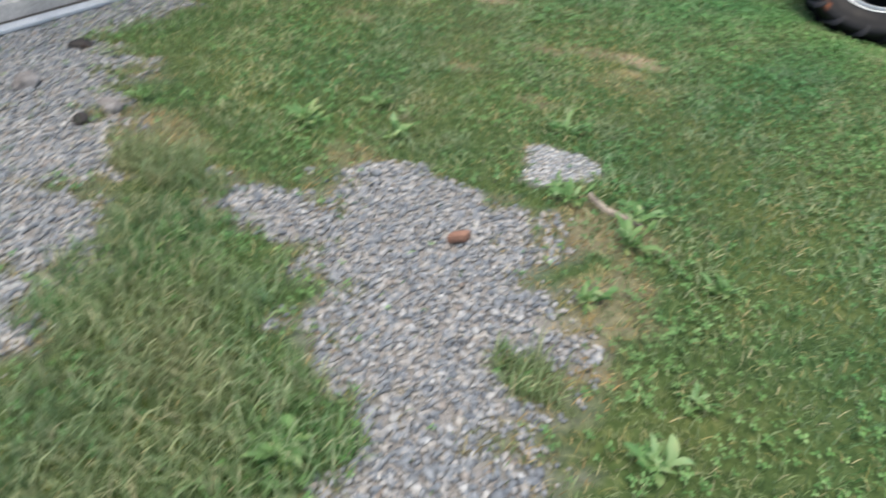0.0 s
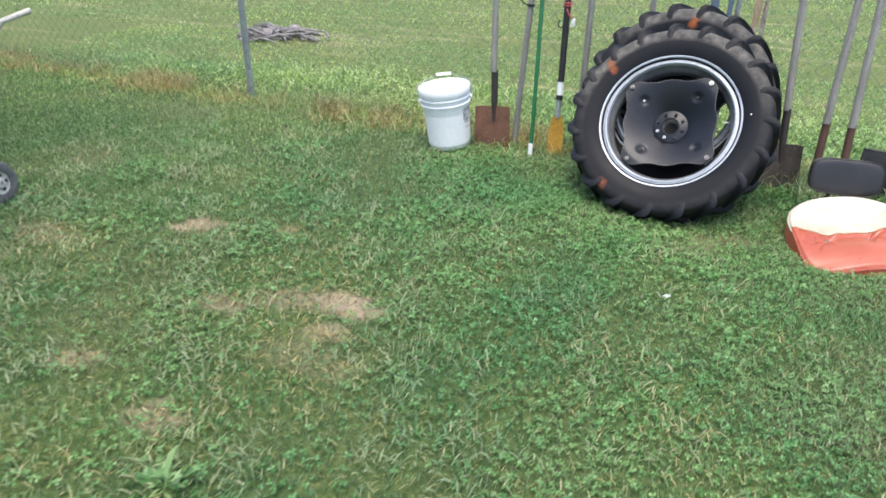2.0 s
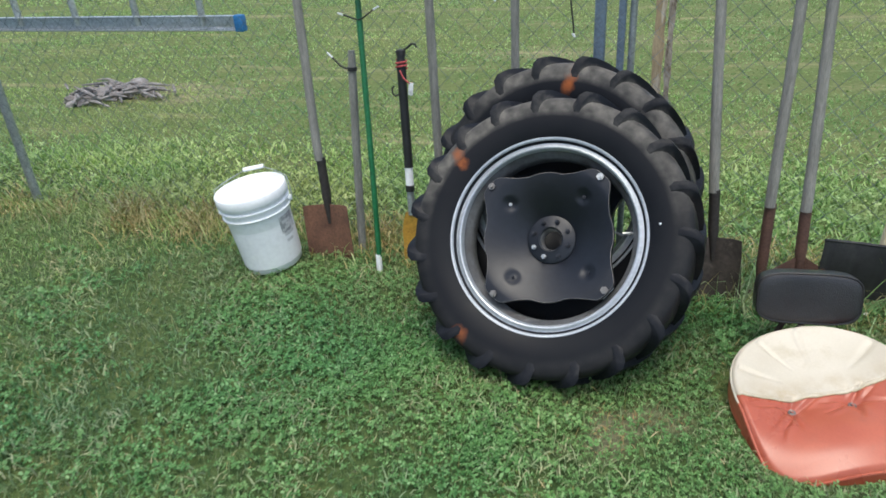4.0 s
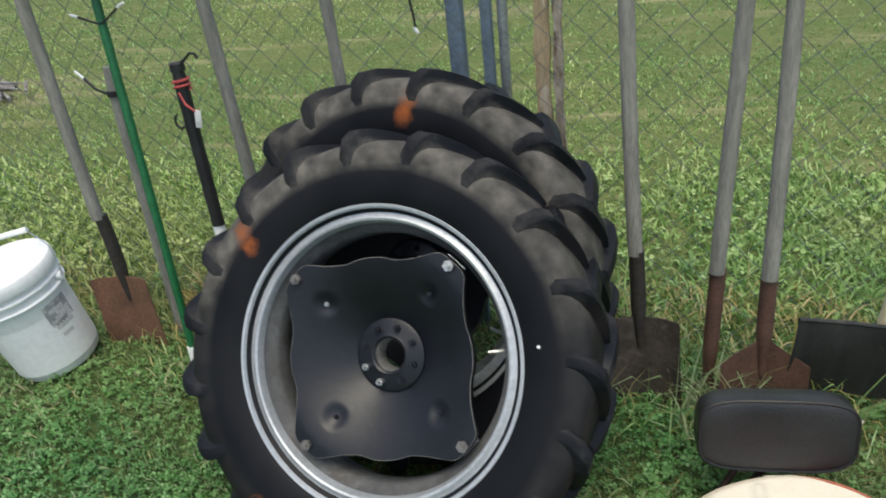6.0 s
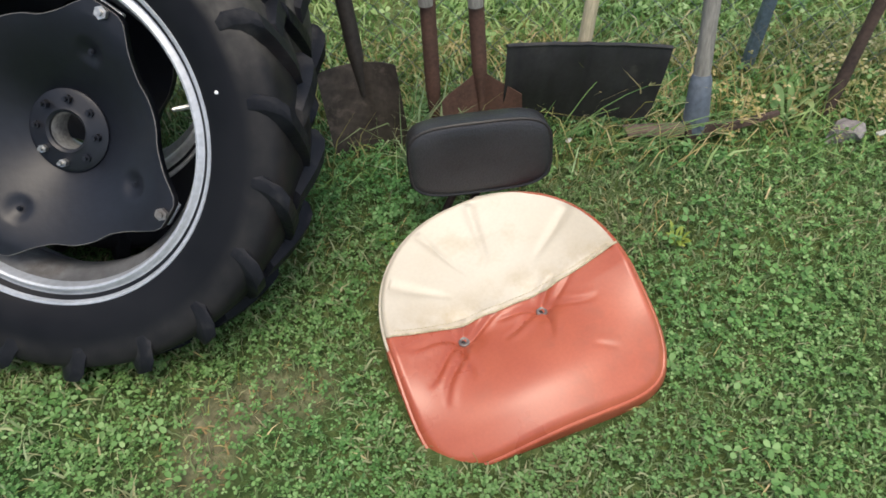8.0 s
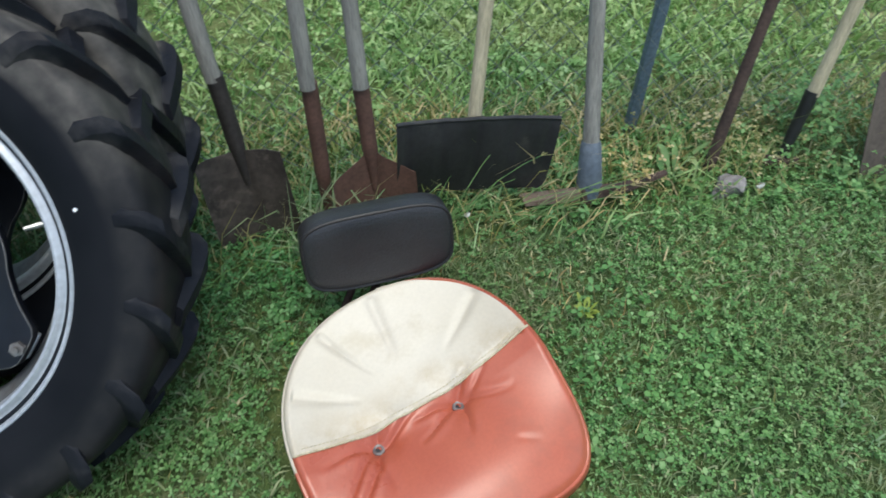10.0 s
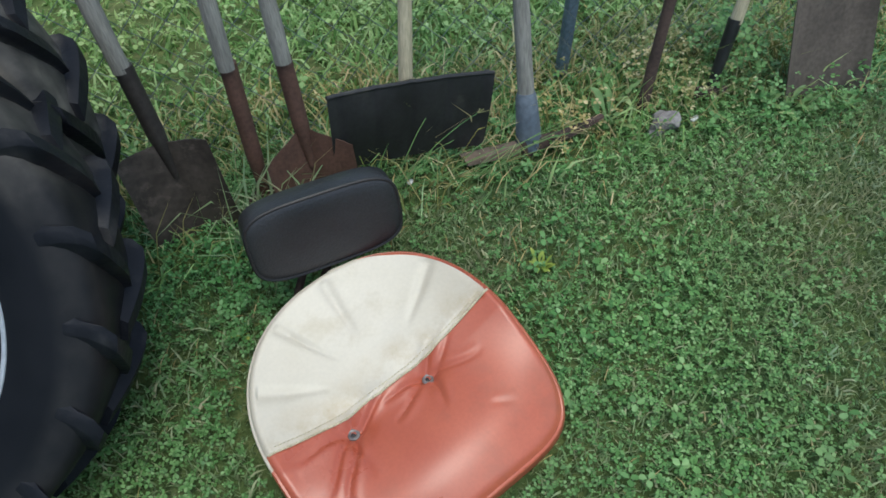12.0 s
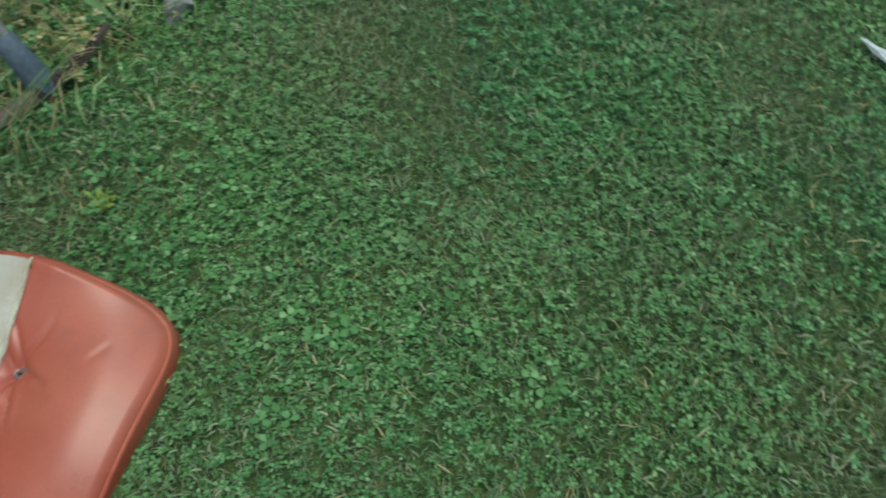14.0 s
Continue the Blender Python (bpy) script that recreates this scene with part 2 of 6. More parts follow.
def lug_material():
    """Black tread rubber with pale dirt low on the flanks of each bar, stronger towards the wheel's top."""
    m, nt, b = nodes_of("lug_rubber")
    co = nt.nodes.new("ShaderNodeTexCoord").outputs["Object"]
    n1, n2 = add(nt, "ShaderNodeTexNoise", Scale=13.0, Detail=7.0, Roughness=0.62), add(nt, "ShaderNodeTexNoise", Scale=60.0, Detail=5.0)
    for n in (n1, n2):
        nt.links.new(co, n.inputs["Vector"])
    flat = nt.nodes.new("ShaderNodeVectorMath")
    flat.operation = "MULTIPLY"
    flat.inputs[1].default_value = (1, 1, 0)
    nt.links.new(co, flat.inputs[0])
    ln = nt.nodes.new("ShaderNodeVectorMath")
    ln.operation = "LENGTH"
    nt.links.new(flat.outputs[0], ln.inputs[0])
    low = nt.nodes.new("ShaderNodeMapRange")
    low.inputs[1].default_value, low.inputs[2].default_value, low.inputs[3].default_value, low.inputs[4].default_value = 0.458, 0.482, 1.0, 0.0
    nt.links.new(ln.outputs["Value"], low.inputs[0])
    sep = nt.nodes.new("ShaderNodeSeparateXYZ")
    nt.links.new(co, sep.inputs[0])
    inner = nt.nodes.new("ShaderNodeMapRange")
    inner.inputs[1].default_value, inner.inputs[2].default_value, inner.inputs[3].default_value, inner.inputs[4].default_value = 0.02, 0.045, 1.0, 0.1
    nt.links.new(sep.outputs[2], inner.inputs[0])
    k = nt.nodes.new("ShaderNodeMath")
    k.operation = "MULTIPLY"
    nt.links.new(low.outputs[0], k.inputs[0])
    nt.links.new(inner.outputs[0], k.inputs[1])
    k2 = nt.nodes.new("ShaderNodeMath")
    k2.operation = "MULTIPLY"
    nt.links.new(k.outputs[0], k2.inputs[0])
    nt.links.new(ramp(nt, n1.outputs[0], [(0.36, (0.15,) * 3), (0.6, (0.9,) * 3)]), k2.inputs[1])
    # Flank colour fades out below the upper half, as on the tyre.
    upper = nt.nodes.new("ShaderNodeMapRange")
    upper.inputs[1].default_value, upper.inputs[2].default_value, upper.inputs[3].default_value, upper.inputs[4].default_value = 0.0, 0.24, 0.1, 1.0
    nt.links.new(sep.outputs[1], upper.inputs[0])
    top_weighted = nt.nodes.new("ShaderNodeMath")
    top_weighted.operation = "MULTIPLY"
    nt.links.new(k2.outputs[0], top_weighted.inputs[0])
    nt.links.new(upper.outputs[0], top_weighted.inputs[1])
    k2 = top_weighted
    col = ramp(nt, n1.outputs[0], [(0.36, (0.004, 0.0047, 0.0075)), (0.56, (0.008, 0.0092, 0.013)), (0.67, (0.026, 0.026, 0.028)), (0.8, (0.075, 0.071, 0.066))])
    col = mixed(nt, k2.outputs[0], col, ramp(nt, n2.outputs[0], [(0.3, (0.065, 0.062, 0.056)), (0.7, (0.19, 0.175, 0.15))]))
    nt.links.new(col, b.inputs["Base Color"])
    nt.links.new(ramp(nt, n1.outputs[0], [(0.3, (0.42,) * 3), (0.7, (0.66,) * 3)]), b.inputs["Roughness"])
    b.inputs["Specular IOR Level"].default_value = 0.22
    bp = add(nt, "ShaderNodeBump", Strength=0.4, Distance=0.004)
    nt.links.new(n2.outputs[0], bp.inputs["Height"])
    nt.links.new(bp.outputs[0], b.inputs["Normal"])
    return m


GRASS = leafy("grass_blade", [(0.0, (0.07, 0.155, 0.058)), (0.3, (0.12, 0.24, 0.095)), (0.6, (0.195, 0.335, 0.15)), (0.86, (0.285, 0.425, 0.235)), (0.94, (0.38, 0.42, 0.27)), (1.0, (0.42, 0.41, 0.29))],
              (0.31, 0.295, 0.17), 1.5, (0.44, 0.68), 0.42)
PALE_GRASS = leafy("pale_grass", [(0.0, (0.17, 0.27, 0.13)), (0.4, (0.31, 0.41, 0.24)), (0.8, (0.4, 0.47, 0.29)), (1.0, (0.48, 0.48, 0.32))], (0.36, 0.33, 0.2), 2.0, (0.46, 0.7), 0.35)
MEADOW = leafy("meadow_blade", [(0.0, (0.1, 0.21, 0.062)), (0.35, (0.245, 0.405, 0.13)), (0.75, (0.42, 0.59, 0.25)), (1.0, (0.54, 0.67, 0.37))], (0.44, 0.41, 0.2), 0.7, (0.5, 0.76), 0.4, 0.36)
CLOVER = leafy("clover_leaf", [(0.0, (0.058, 0.162, 0.05)), (0.4, (0.108, 0.26, 0.08)), (0.8, (0.165, 0.345, 0.128)), (1.0, (0.27, 0.45, 0.215))], (0.2, 0.31, 0.115), 1.6, (0.46, 0.72), 0.3, 0.45)
STRAW = leafy("dry_grass", [(0.0, (0.15, 0.2, 0.05)), (0.35, (0.32, 0.3, 0.12)), (0.7, (0.48, 0.42, 0.22)), (1.0, (0.62, 0.55, 0.36))], (0.36, 0.24, 0.11), 2.0, (0.5, 0.75))
WEED = leafy("weed_leaf", [(0.0, (0.11, 0.23, 0.075)), (0.5, (0.2, 0.34, 0.13)), (1.0, (0.35, 0.47, 0.24))], (0.36, 0.4, 0.2), 14.0, (0.5, 0.75), 0.35, 0.5)
DEAD_GRASS = leafy("dead_grass", [(0.0, (0.12, 0.1, 0.045)), (0.35, (0.26, 0.18, 0.085)), (0.7, (0.4, 0.29, 0.15)), (1.0, (0.5, 0.42, 0.25))], (0.24, 0.27, 0.1), 3.0, (0.5, 0.75), 0.2)
YELLOW_LEAF = leafy("yellow_leaf", [(0.0, (0.22, 0.32, 0.06)), (1.0, (0.42, 0.46, 0.1))], (0.38, 0.34, 0.09), 9.0)
SOIL = soil_material()
STONE = stone_material("gravel_stone", 0.9)
PALE_STONE = stone_material("pale_gravel_stone", 1.5)
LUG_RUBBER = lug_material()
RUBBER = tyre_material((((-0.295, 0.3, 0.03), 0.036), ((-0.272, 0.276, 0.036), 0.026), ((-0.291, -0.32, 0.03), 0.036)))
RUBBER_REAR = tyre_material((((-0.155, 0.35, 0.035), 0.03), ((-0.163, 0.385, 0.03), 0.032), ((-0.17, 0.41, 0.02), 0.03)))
SILVER = surface("silver_rim_paint", (0.42, 0.45, 0.48), (0.57, 0.6, 0.64), 5.0, 0.4, 0.4, 0.12, 90.0, (0.2, 0.15, 0.11), (0.66, 0.78), 13.0, grain=0.18)
WORN_BLADE = surface("worn_dark_blade", (0.035, 0.028, 0.024), (0.1, 0.082, 0.07), 14.0, 0.7, 0.2, 0.5, 70.0, (0.16, 0.13, 0.11), (0.56, 0.74), 22.0)
SHADED_DIRTY_SILVER = surface("shaded_dirty_rim_well", (0.11, 0.113, 0.117), (0.22, 0.224, 0.23), 5.0, 0.6, 0.2, 0.3, 70.0, (0.07, 0.06, 0.05), (0.5, 0.68), 9.0, grain=0.3)
BLACK_PAINT = surface("black_gloss_paint", (0.0055, 0.0068, 0.0105), (0.01, 0.0122, 0.019), 4.0, 0.38, 0.0, 0.12, 50.0, (0.014, 0.014, 0.017), (0.58, 0.75), 7.0, grain=0.25, spec=0.42)
BARE_STEEL = surface("worn_steel", (0.45, 0.45, 0.44), (0.65, 0.65, 0.63), 30.0, 0.4, 0.8, 0.15, 120.0)
RUST = surface("rusty_steel", (0.12, 0.06, 0.04), (0.24, 0.12, 0.075), 9.0, 0.85, 0.15, 0.5, 110.0, (0.08, 0.05, 0.04), (0.55, 0.7), 6.0)
DARK_RUST = surface("dark_rusty_steel", (0.06, 0.04, 0.034), (0.115, 0.075, 0.06), 9.0, 0.8, 0.2, 0.5, 110.0, (0.17, 0.13, 0.1), (0.58, 0.72), 7.0)
PALE_RUST = surface("pale_rusty_steel", (0.16, 0.115, 0.085), (0.27, 0.2, 0.15), 14.0, 0.75, 0.2, 0.4, 90.0, (0.1, 0.07, 0.05), (0.55, 0.7), 9.0)
RED_RUST = surface("red_brown_steel", (0.085, 0.046, 0.034), (0.145, 0.076, 0.054), 11.0, 0.75, 0.15, 0.4, 110.0, (0.09, 0.05, 0.04), (0.55, 0.7), 8.0)
DARK_STEEL = surface("blackened_steel", (0.03, 0.027, 0.026), (0.06, 0.05, 0.045), 12.0, 0.6, 0.3, 0.3, 90.0, (0.12, 0.07, 0.045), (0.6, 0.75), 9.0)
GREY_WOOD = surface("weathered_grey_wood", (0.19, 0.185, 0.165), (0.33, 0.32, 0.285), 9.0, 0.85, 0.0, 0.5, 60.0, (0.14, 0.12, 0.11), (0.58, 0.72), 5.0, (6, 6, 0.7))
PALE_WOOD = surface("pale_wood_handle", (0.46, 0.4, 0.26), (0.62, 0.55, 0.38), 9.0, 0.7, 0.0, 0.35, 60.0, (0.3, 0.25, 0.18), (0.62, 0.78), 4.0, (6, 6, 0.7))
TAN_WOOD = surface("peeled_tan_wood", (0.36, 0.26, 0.14), (0.52, 0.4, 0.25), 8.0, 0.85, 0.0, 0.5, 50.0, (0.62, 0.55, 0.44), (0.55, 0.65), 7.0, (4, 4, 0.8))
BARK_WOOD = surface("bark_edged_board", (0.3, 0.24, 0.18), (0.55, 0.48, 0.4), 16.0, 0.9, 0.0, 0.6, 60.0, (0.12, 0.08, 0.05), (0.5, 0.6), 14.0, (3, 3, 1))
BLUE_GREY = surface("blue_grey_post_paint", (0.13, 0.18, 0.24), (0.19, 0.25, 0.31), 7.0, 0.55, 0.2, 0.2, 80.0, (0.22, 0.22, 0.22), (0.6, 0.75), 6.0)
SLATE = surface("slate_blue_sleeve", (0.1, 0.125, 0.16), (0.16, 0.19, 0.23), 12.0, 0.6, 0.0, 0.25, 80.0, (0.2, 0.16, 0.12), (0.6, 0.75), 9.0)
ZINC = surface("galvanised_steel", (0.4, 0.43, 0.45), (0.55, 0.58, 0.6), 20.0, 0.45, 0.7, 0.15, 90.0, (0.3, 0.31, 0.31), (0.6, 0.7), 8.0)
WIRE = surface("weathered_fence_wire", (0.19, 0.225, 0.24), (0.31, 0.355, 0.375), 6.0, 0.6, 0.5, 0.0, 60.0, (0.16, 0.11, 0.07), (0.6, 0.72), 3.0)
WHITE_PLASTIC = surface("white_plastic", (0.88, 0.89, 0.91), (0.92, 0.93, 0.94), 5.0, 0.4, 0.0, 0.05, 60.0, (0.72, 0.72, 0.7), (0.66, 0.82), 6.0, grain=0.08)
GREY_PRINT = surface("grey_label_print", (0.3, 0.31, 0.32), (0.42, 0.43, 0.44), 25.0, 0.55, 0.0, 0.05, 90.0, (0.7, 0.7, 0.7), (0.5, 0.6), 30.0, grain=0.2)
PALE_PRINT = surface("pale_print", (0.66, 0.67, 0.68), (0.74, 0.74, 0.74), 20.0, 0.55, 0.0, 0.0)
GREEN_PAINT = surface("green_pole_paint", (0.012, 0.13, 0.045), (0.025, 0.19, 0.07), 6.0, 0.4, 0.0, 0.1, 70.0, (0.02, 0.1, 0.04), (0.6, 0.75), 5.0)
GREEN_HEAD = surface("bright_green_plastic", (0.05, 0.42, 0.05), (0.09, 0.55, 0.08), 18.0, 0.5, 0.0, 0.6, 45.0)
BLACK_PLASTIC = surface("black_plastic", (0.012, 0.012, 0.013), (0.026, 0.026, 0.027), 9.0, 0.5, 0.0, 0.2, 90.0, (0.07, 0.065, 0.055), (0.58, 0.75), 7.0)
BLACK_PIPING = surface("black_piping", (0.008, 0.008, 0.009), (0.014, 0.014, 0.015), 9.0, 0.5, 0.0, 0.2, 200.0)
BLACK_VINYL = surface("black_vinyl", (0.02, 0.02, 0.023), (0.032, 0.032, 0.036), 9.0, 0.32, 0.0, 0.35, 260.0, (0.035, 0.034, 0.034), (0.6, 0.8), 6.0)
ORANGE_VINYL = surface("orange_red_vinyl", (0.36, 0.08, 0.043), (0.46, 0.125, 0.068), 5.0, 0.29, 0.0, 0.03, 160.0, (0.3, 0.1, 0.06), (0.56, 0.8), 6.0, grain=0.07, spec=0.5)
CREAM_VINYL = surface("cream_vinyl", (0.49, 0.44, 0.345), (0.575, 0.525, 0.43), 6.0, 0.38, 0.0, 0.03, 150.0, (0.42, 0.36, 0.25), (0.56, 0.8), 9.0, grain=0.05)
soiled(CREAM_VINYL, (0.33, 0.235, 0.11), 0.015, 0.1)
RED_CORD = surface("red_cord", (0.42, 0.06, 0.06), (0.55, 0.1, 0.1), 40.0, 0.7, 0.0, 0.4, 160.0)
BLACK_CORD = surface("black_cord", (0.015, 0.015, 0.015), (0.03, 0.03, 0.03), 40.0, 0.6, 0.0, 0.3, 160.0)
YELLOW_STEEL = surface("worn_yellow_paint", (0.45, 0.24, 0.03), (0.6, 0.35, 0.05), 10.0, 0.6, 0.0, 0.3, 90.0, (0.2, 0.12, 0.07), (0.55, 0.68), 10.0)
ALUMINIUM = surface("aluminium", (0.62, 0.64, 0.66), (0.74, 0.76, 0.78), 8.0, 0.35, 0.8, 0.1, 80.0, (0.45, 0.45, 0.45), (0.62, 0.75), 8.0)
BLUE_PLASTIC = surface("blue_plastic_cap", (0.03, 0.17, 0.42), (0.05, 0.24, 0.52), 10.0, 0.5)
RED_PAINT = surface("faded_red_paint", (0.2, 0.05, 0.04), (0.31, 0.085, 0.06), 9.0, 0.55, 0.0, 0.3, 70.0, (0.14, 0.07, 0.045), (0.55, 0.7), 9.0)
GREASE = surface("greasy_engine_metal", (0.025, 0.022, 0.02), (0.09, 0.075, 0.06), 22.0, 0.65, 0.3, 0.6, 80.0, (0.2, 0.13, 0.08), (0.58, 0.7), 18.0)
CREAM_PAINT = surface("chipped_cream_paint", (0.55, 0.53, 0.47), (0.68, 0.66, 0.6), 9.0, 0.55, 0.0, 0.2, 70.0, (0.24, 0.15, 0.09), (0.6, 0.68), 14.0)
SIDING = surface("blue_grey_siding", (0.52, 0.6, 0.7), (0.6, 0.68, 0.77), 3.0, 0.55, 0.0, 0.15, 60.0, (0.24, 0.29, 0.36), (0.55, 0.75), 2.5, grain=0.12)
WHITE_JOINT = surface("white_siding_joint", (0.7, 0.73, 0.77), (0.8, 0.82, 0.84), 6.0, 0.6, 0.0, 0.1)
GAP_DARK = surface("dark_gap_fill", (0.035, 0.03, 0.026), (0.075, 0.065, 0.055), 14.0, 0.95, 0.0, 0.8, 70.0, (0.14, 0.12, 0.1), (0.58, 0.7), 30.0)
PALE_TRIM = surface("pale_trim_paint", (0.42, 0.45, 0.49), (0.54, 0.57, 0.6), 6.0, 0.6, 0.0, 0.2)
CONCRETE = surface("old_concrete", (0.4, 0.39, 0.37), (0.54, 0.52, 0.49), 7.0, 0.9, 0.0, 0.5, 60.0, (0.2, 0.19, 0.17), (0.58, 0.7), 5.0)
BRICK = surface("broken_brick", (0.23, 0.115, 0.08), (0.36, 0.2, 0.14), 20.0, 0.9, 0.0, 0.6, 60.0, (0.12, 0.07, 0.05), (0.5, 0.6), 12.0)
DEADWOOD = surface("grey_deadwood", (0.16, 0.14, 0.13), (0.36, 0.34, 0.33), 14.0, 0.9, 0.0, 0.5, 60.0)
STICK = surface("bleached_stick", (0.2, 0.16, 0.13), (0.38, 0.32, 0.26), 14.0, 0.9, 0.0, 0.5, 60.0)
DULL_METAL = surface("dull_eyelet_metal", (0.2, 0.19, 0.18), (0.32, 0.3, 0.28), 30.0, 0.5, 0.6)
PAPER = surface("white_litter", (0.5, 0.51, 0.46), (0.68, 0.68, 0.63), 12.0, 0.7)

# ---- mesh helpers ----


def part(name, bm, material, parent, label="", smooth=True):
    me = bpy.data.meshes.new(name)
    bmesh.ops.recalc_face_normals(bm, faces=bm.faces[:])
    bm.to_mesh(me)
    bm.free()
    me.materials.append(material)
    if smooth:
        me.shade_smooth()
        me.set_sharp_from_angle(angle=radians(38))
    ob = new(name, me)
    ob.parent = parent
    return tagged(ob, label) if label else ob


def thing(name, m, label, category, group="", kind=""):
    ob = new(name)
    ob.empty_display_size = 0.1
    ob.matrix_basis = m
    return tagged(ob, label, category, group, kind)


def solo(name, bm, material, m, label, category, group="", kind="", smooth=True):
    ob = part(name, bm, material, None, smooth=smooth)
    ob.matrix_basis = m
    return tagged(ob, label, category, group, kind)


def tube(points, radii, sides=10, caps=True, bm=None):
    """A round bar through the points, with its radius at each."""
    bm = bm or bmesh.new()
    pts = [Vector(p) for p in points]
    if isinstance(radii, (int, float)):
        radii = [radii] * len(pts)
    rings, side = [], None
    for i, p in enumerate(pts):
        d = (pts[min(i + 1, len(pts) - 1)] - pts[max(i - 1, 0)]).normalized()
        if side is None:
            side = d.cross(Vector((0, 0, 1)) if abs(d.z) < 0.9 else Vector((1, 0, 0))).normalized()
        side = (side - d * side.dot(d)).normalized()
        up = d.cross(side)
        rings.append([bm.verts.new(p + (side * math.cos(a) + up * math.sin(a)) * radii[i]) for a in (2 * math.pi * k / sides for k in range(sides))])
    for a, b in zip(rings, rings[1:]):
        for k in range(sides):
            bm.faces.new((a[k], a[(k + 1) % sides], b[(k + 1) % sides], b[k]))
    if caps:
        bm.faces.new(rings[0][::-1])
        bm.faces.new(rings[-1])
    return bm


def lathe(profile, sides=64, closed=False, bm=None):
    """A turned shape: (radius, height) pairs round z. closed: the profile is a loop."""
    bm = bm or bmesh.new()
    rings = [[bm.verts.new((r * math.cos(2 * math.pi * k / sides), r * math.sin(2 * math.pi * k / sides), z)) for k in range(sides)] for r, z in profile]
    pairs = list(zip(rings, rings[1:])) + ([(rings[-1], rings[0])] if closed else [])
    for a, b in pairs:
        for k in range(sides):
            bm.faces.new((a[k], a[(k + 1) % sides], b[(k + 1) % sides], b[k]))
    return bm


def block(size, at=(0, 0, 0), bevel=0.0, turn=(0, 0, 0), bm=None, segments=2):
    own = bmesh.new()
    bmesh.ops.create_cube(own, size=1.0)
    bmesh.ops.scale(own, vec=size, verts=own.verts[:])
    if bevel:
        bmesh.ops.bevel(own, geom=own.edges[:], offset=bevel, segments=segments, profile=0.5, affect="EDGES")
    bmesh.ops.transform(own, matrix=pose(*at, *turn), verts=own.verts[:])
    return own if bm is None else joined(bm, own)


def joined(bm, other):
    me = bpy.data.meshes.new("tmp")
    other.to_mesh(me)
    other.free()
    bm.from_mesh(me)
    bpy.data.meshes.remove(me)
    return bm


def moved(bm, m):
    bmesh.ops.transform(bm, matrix=m, verts=bm.verts[:])
    return bm


def sheet(f, nu, nv, thick, bm=None):
    """A plate of the given thickness along +y: f(u, v) gives its front, u and v from 0 to 1."""
    bm = bm or bmesh.new()
    front = [[bm.verts.new(f(i / nu, j / nv)) for j in range(nv + 1)] for i in range(nu + 1)]
    back = [[bm.verts.new(v.co + Vector((0, thick, 0))) for v in row] for row in front]
    for i in range(nu):
        for j in range(nv):
            bm.faces.new((front[i][j], front[i + 1][j], front[i + 1][j + 1], front[i][j + 1]))
            bm.faces.new((back[i][j], back[i][j + 1], back[i + 1][j + 1], back[i + 1][j]))
    ring = [(i, 0) for i in range(nu)] + [(nu, j) for j in range(nv)] + [(i, nv) for i in range(nu, 0, -1)] + [(0, j) for j in range(nv, 0, -1)]
    for (a, b), (c, d) in zip(ring, ring[1:] + ring[:1]):
        bm.faces.new((front[a][b], back[a][b], back[c][d], front[c][d]))
    return bm


def stuff(name, verts, faces, material, label, category):
    """A mesh of many loose pieces from arrays."""
    me = bpy.data.meshes.new(name)
    n = faces.shape[1]
    me.vertices.add(len(verts))
    me.vertices.foreach_set("co", verts.astype(np.float32).ravel())
    me.loops.add(faces.size)
    me.loops.foreach_set("vertex_index", faces.astype(np.int32).ravel())
    me.polygons.add(len(faces))
    me.polygons.foreach_set("loop_start", np.arange(0, faces.size, n, dtype=np.int32))
    me.update(calc_edges=True)
    me.validate()
    me.materials.append(material)
    return tagged(new(name, me), label, category, kind="stuff")



# ---- the lay of the land ----
FENCE_Y, FENCE_SLOPE = 0.545, -0.07


def fence_y(x):
    return FENCE_Y + FENCE_SLOPE * x


def wob(x, y, f, seed):
    """Smooth unevenness between about -1 and 1 at a frequency of f per metre."""
    r = np.random.RandomState(seed)
    total = 0
    for k in range(6):
        a, p, q = r.uniform(0, 2 * np.pi), r.uniform(0, 6.3), f * (0.6 + 0.35 * k)
        total = total + np.sin(2 * np.pi * q * (x * np.cos(a) + y * np.sin(a)) + p) / (1 + 0.4 * k)
    return total / 2.2


def height(x, y):
    x, y = np.asarray(x, float), np.asarray(y, float)
    h = 0.008 * wob(x, y, 0.5, 5) + 0.004 * wob(x, y, 2.2, 6) - 0.012
    h = h - 0.05 * np.exp(-((x - 0.0) / 0.45) ** 2 - ((y + 0.12) / 0.4) ** 2)
    h = h - 0.035 * np.exp(-((x - 2.6) / 0.6) ** 2 - ((y - 0.2) / 0.5) ** 2)
    h = h - 0.012 * np.clip(np.hypot(x, y) - 8, 0, 60) * 0.2
    return h


def h0(x, y):
    return float(height(x, y))


def blobs(x, y, spots, seed, rag=0.35, soft=0.3):
    """A mask of ragged spots (x, y, half-width, half-depth, strength)."""
    out = np.zeros_like(np.asarray(x, float))
    edge = rag * (0.6 * wob(x, y, 3.0, seed) + 0.5 * wob(x, y, 9.0, seed + 1))
    for sx, sy, a, b, s in spots:
        d = np.hypot((x - sx) / a, (y - sy) / b) + edge
        out = np.maximum(out, s * np.clip((1.0 + soft / 2 - d) / soft, 0, 1))
    return out


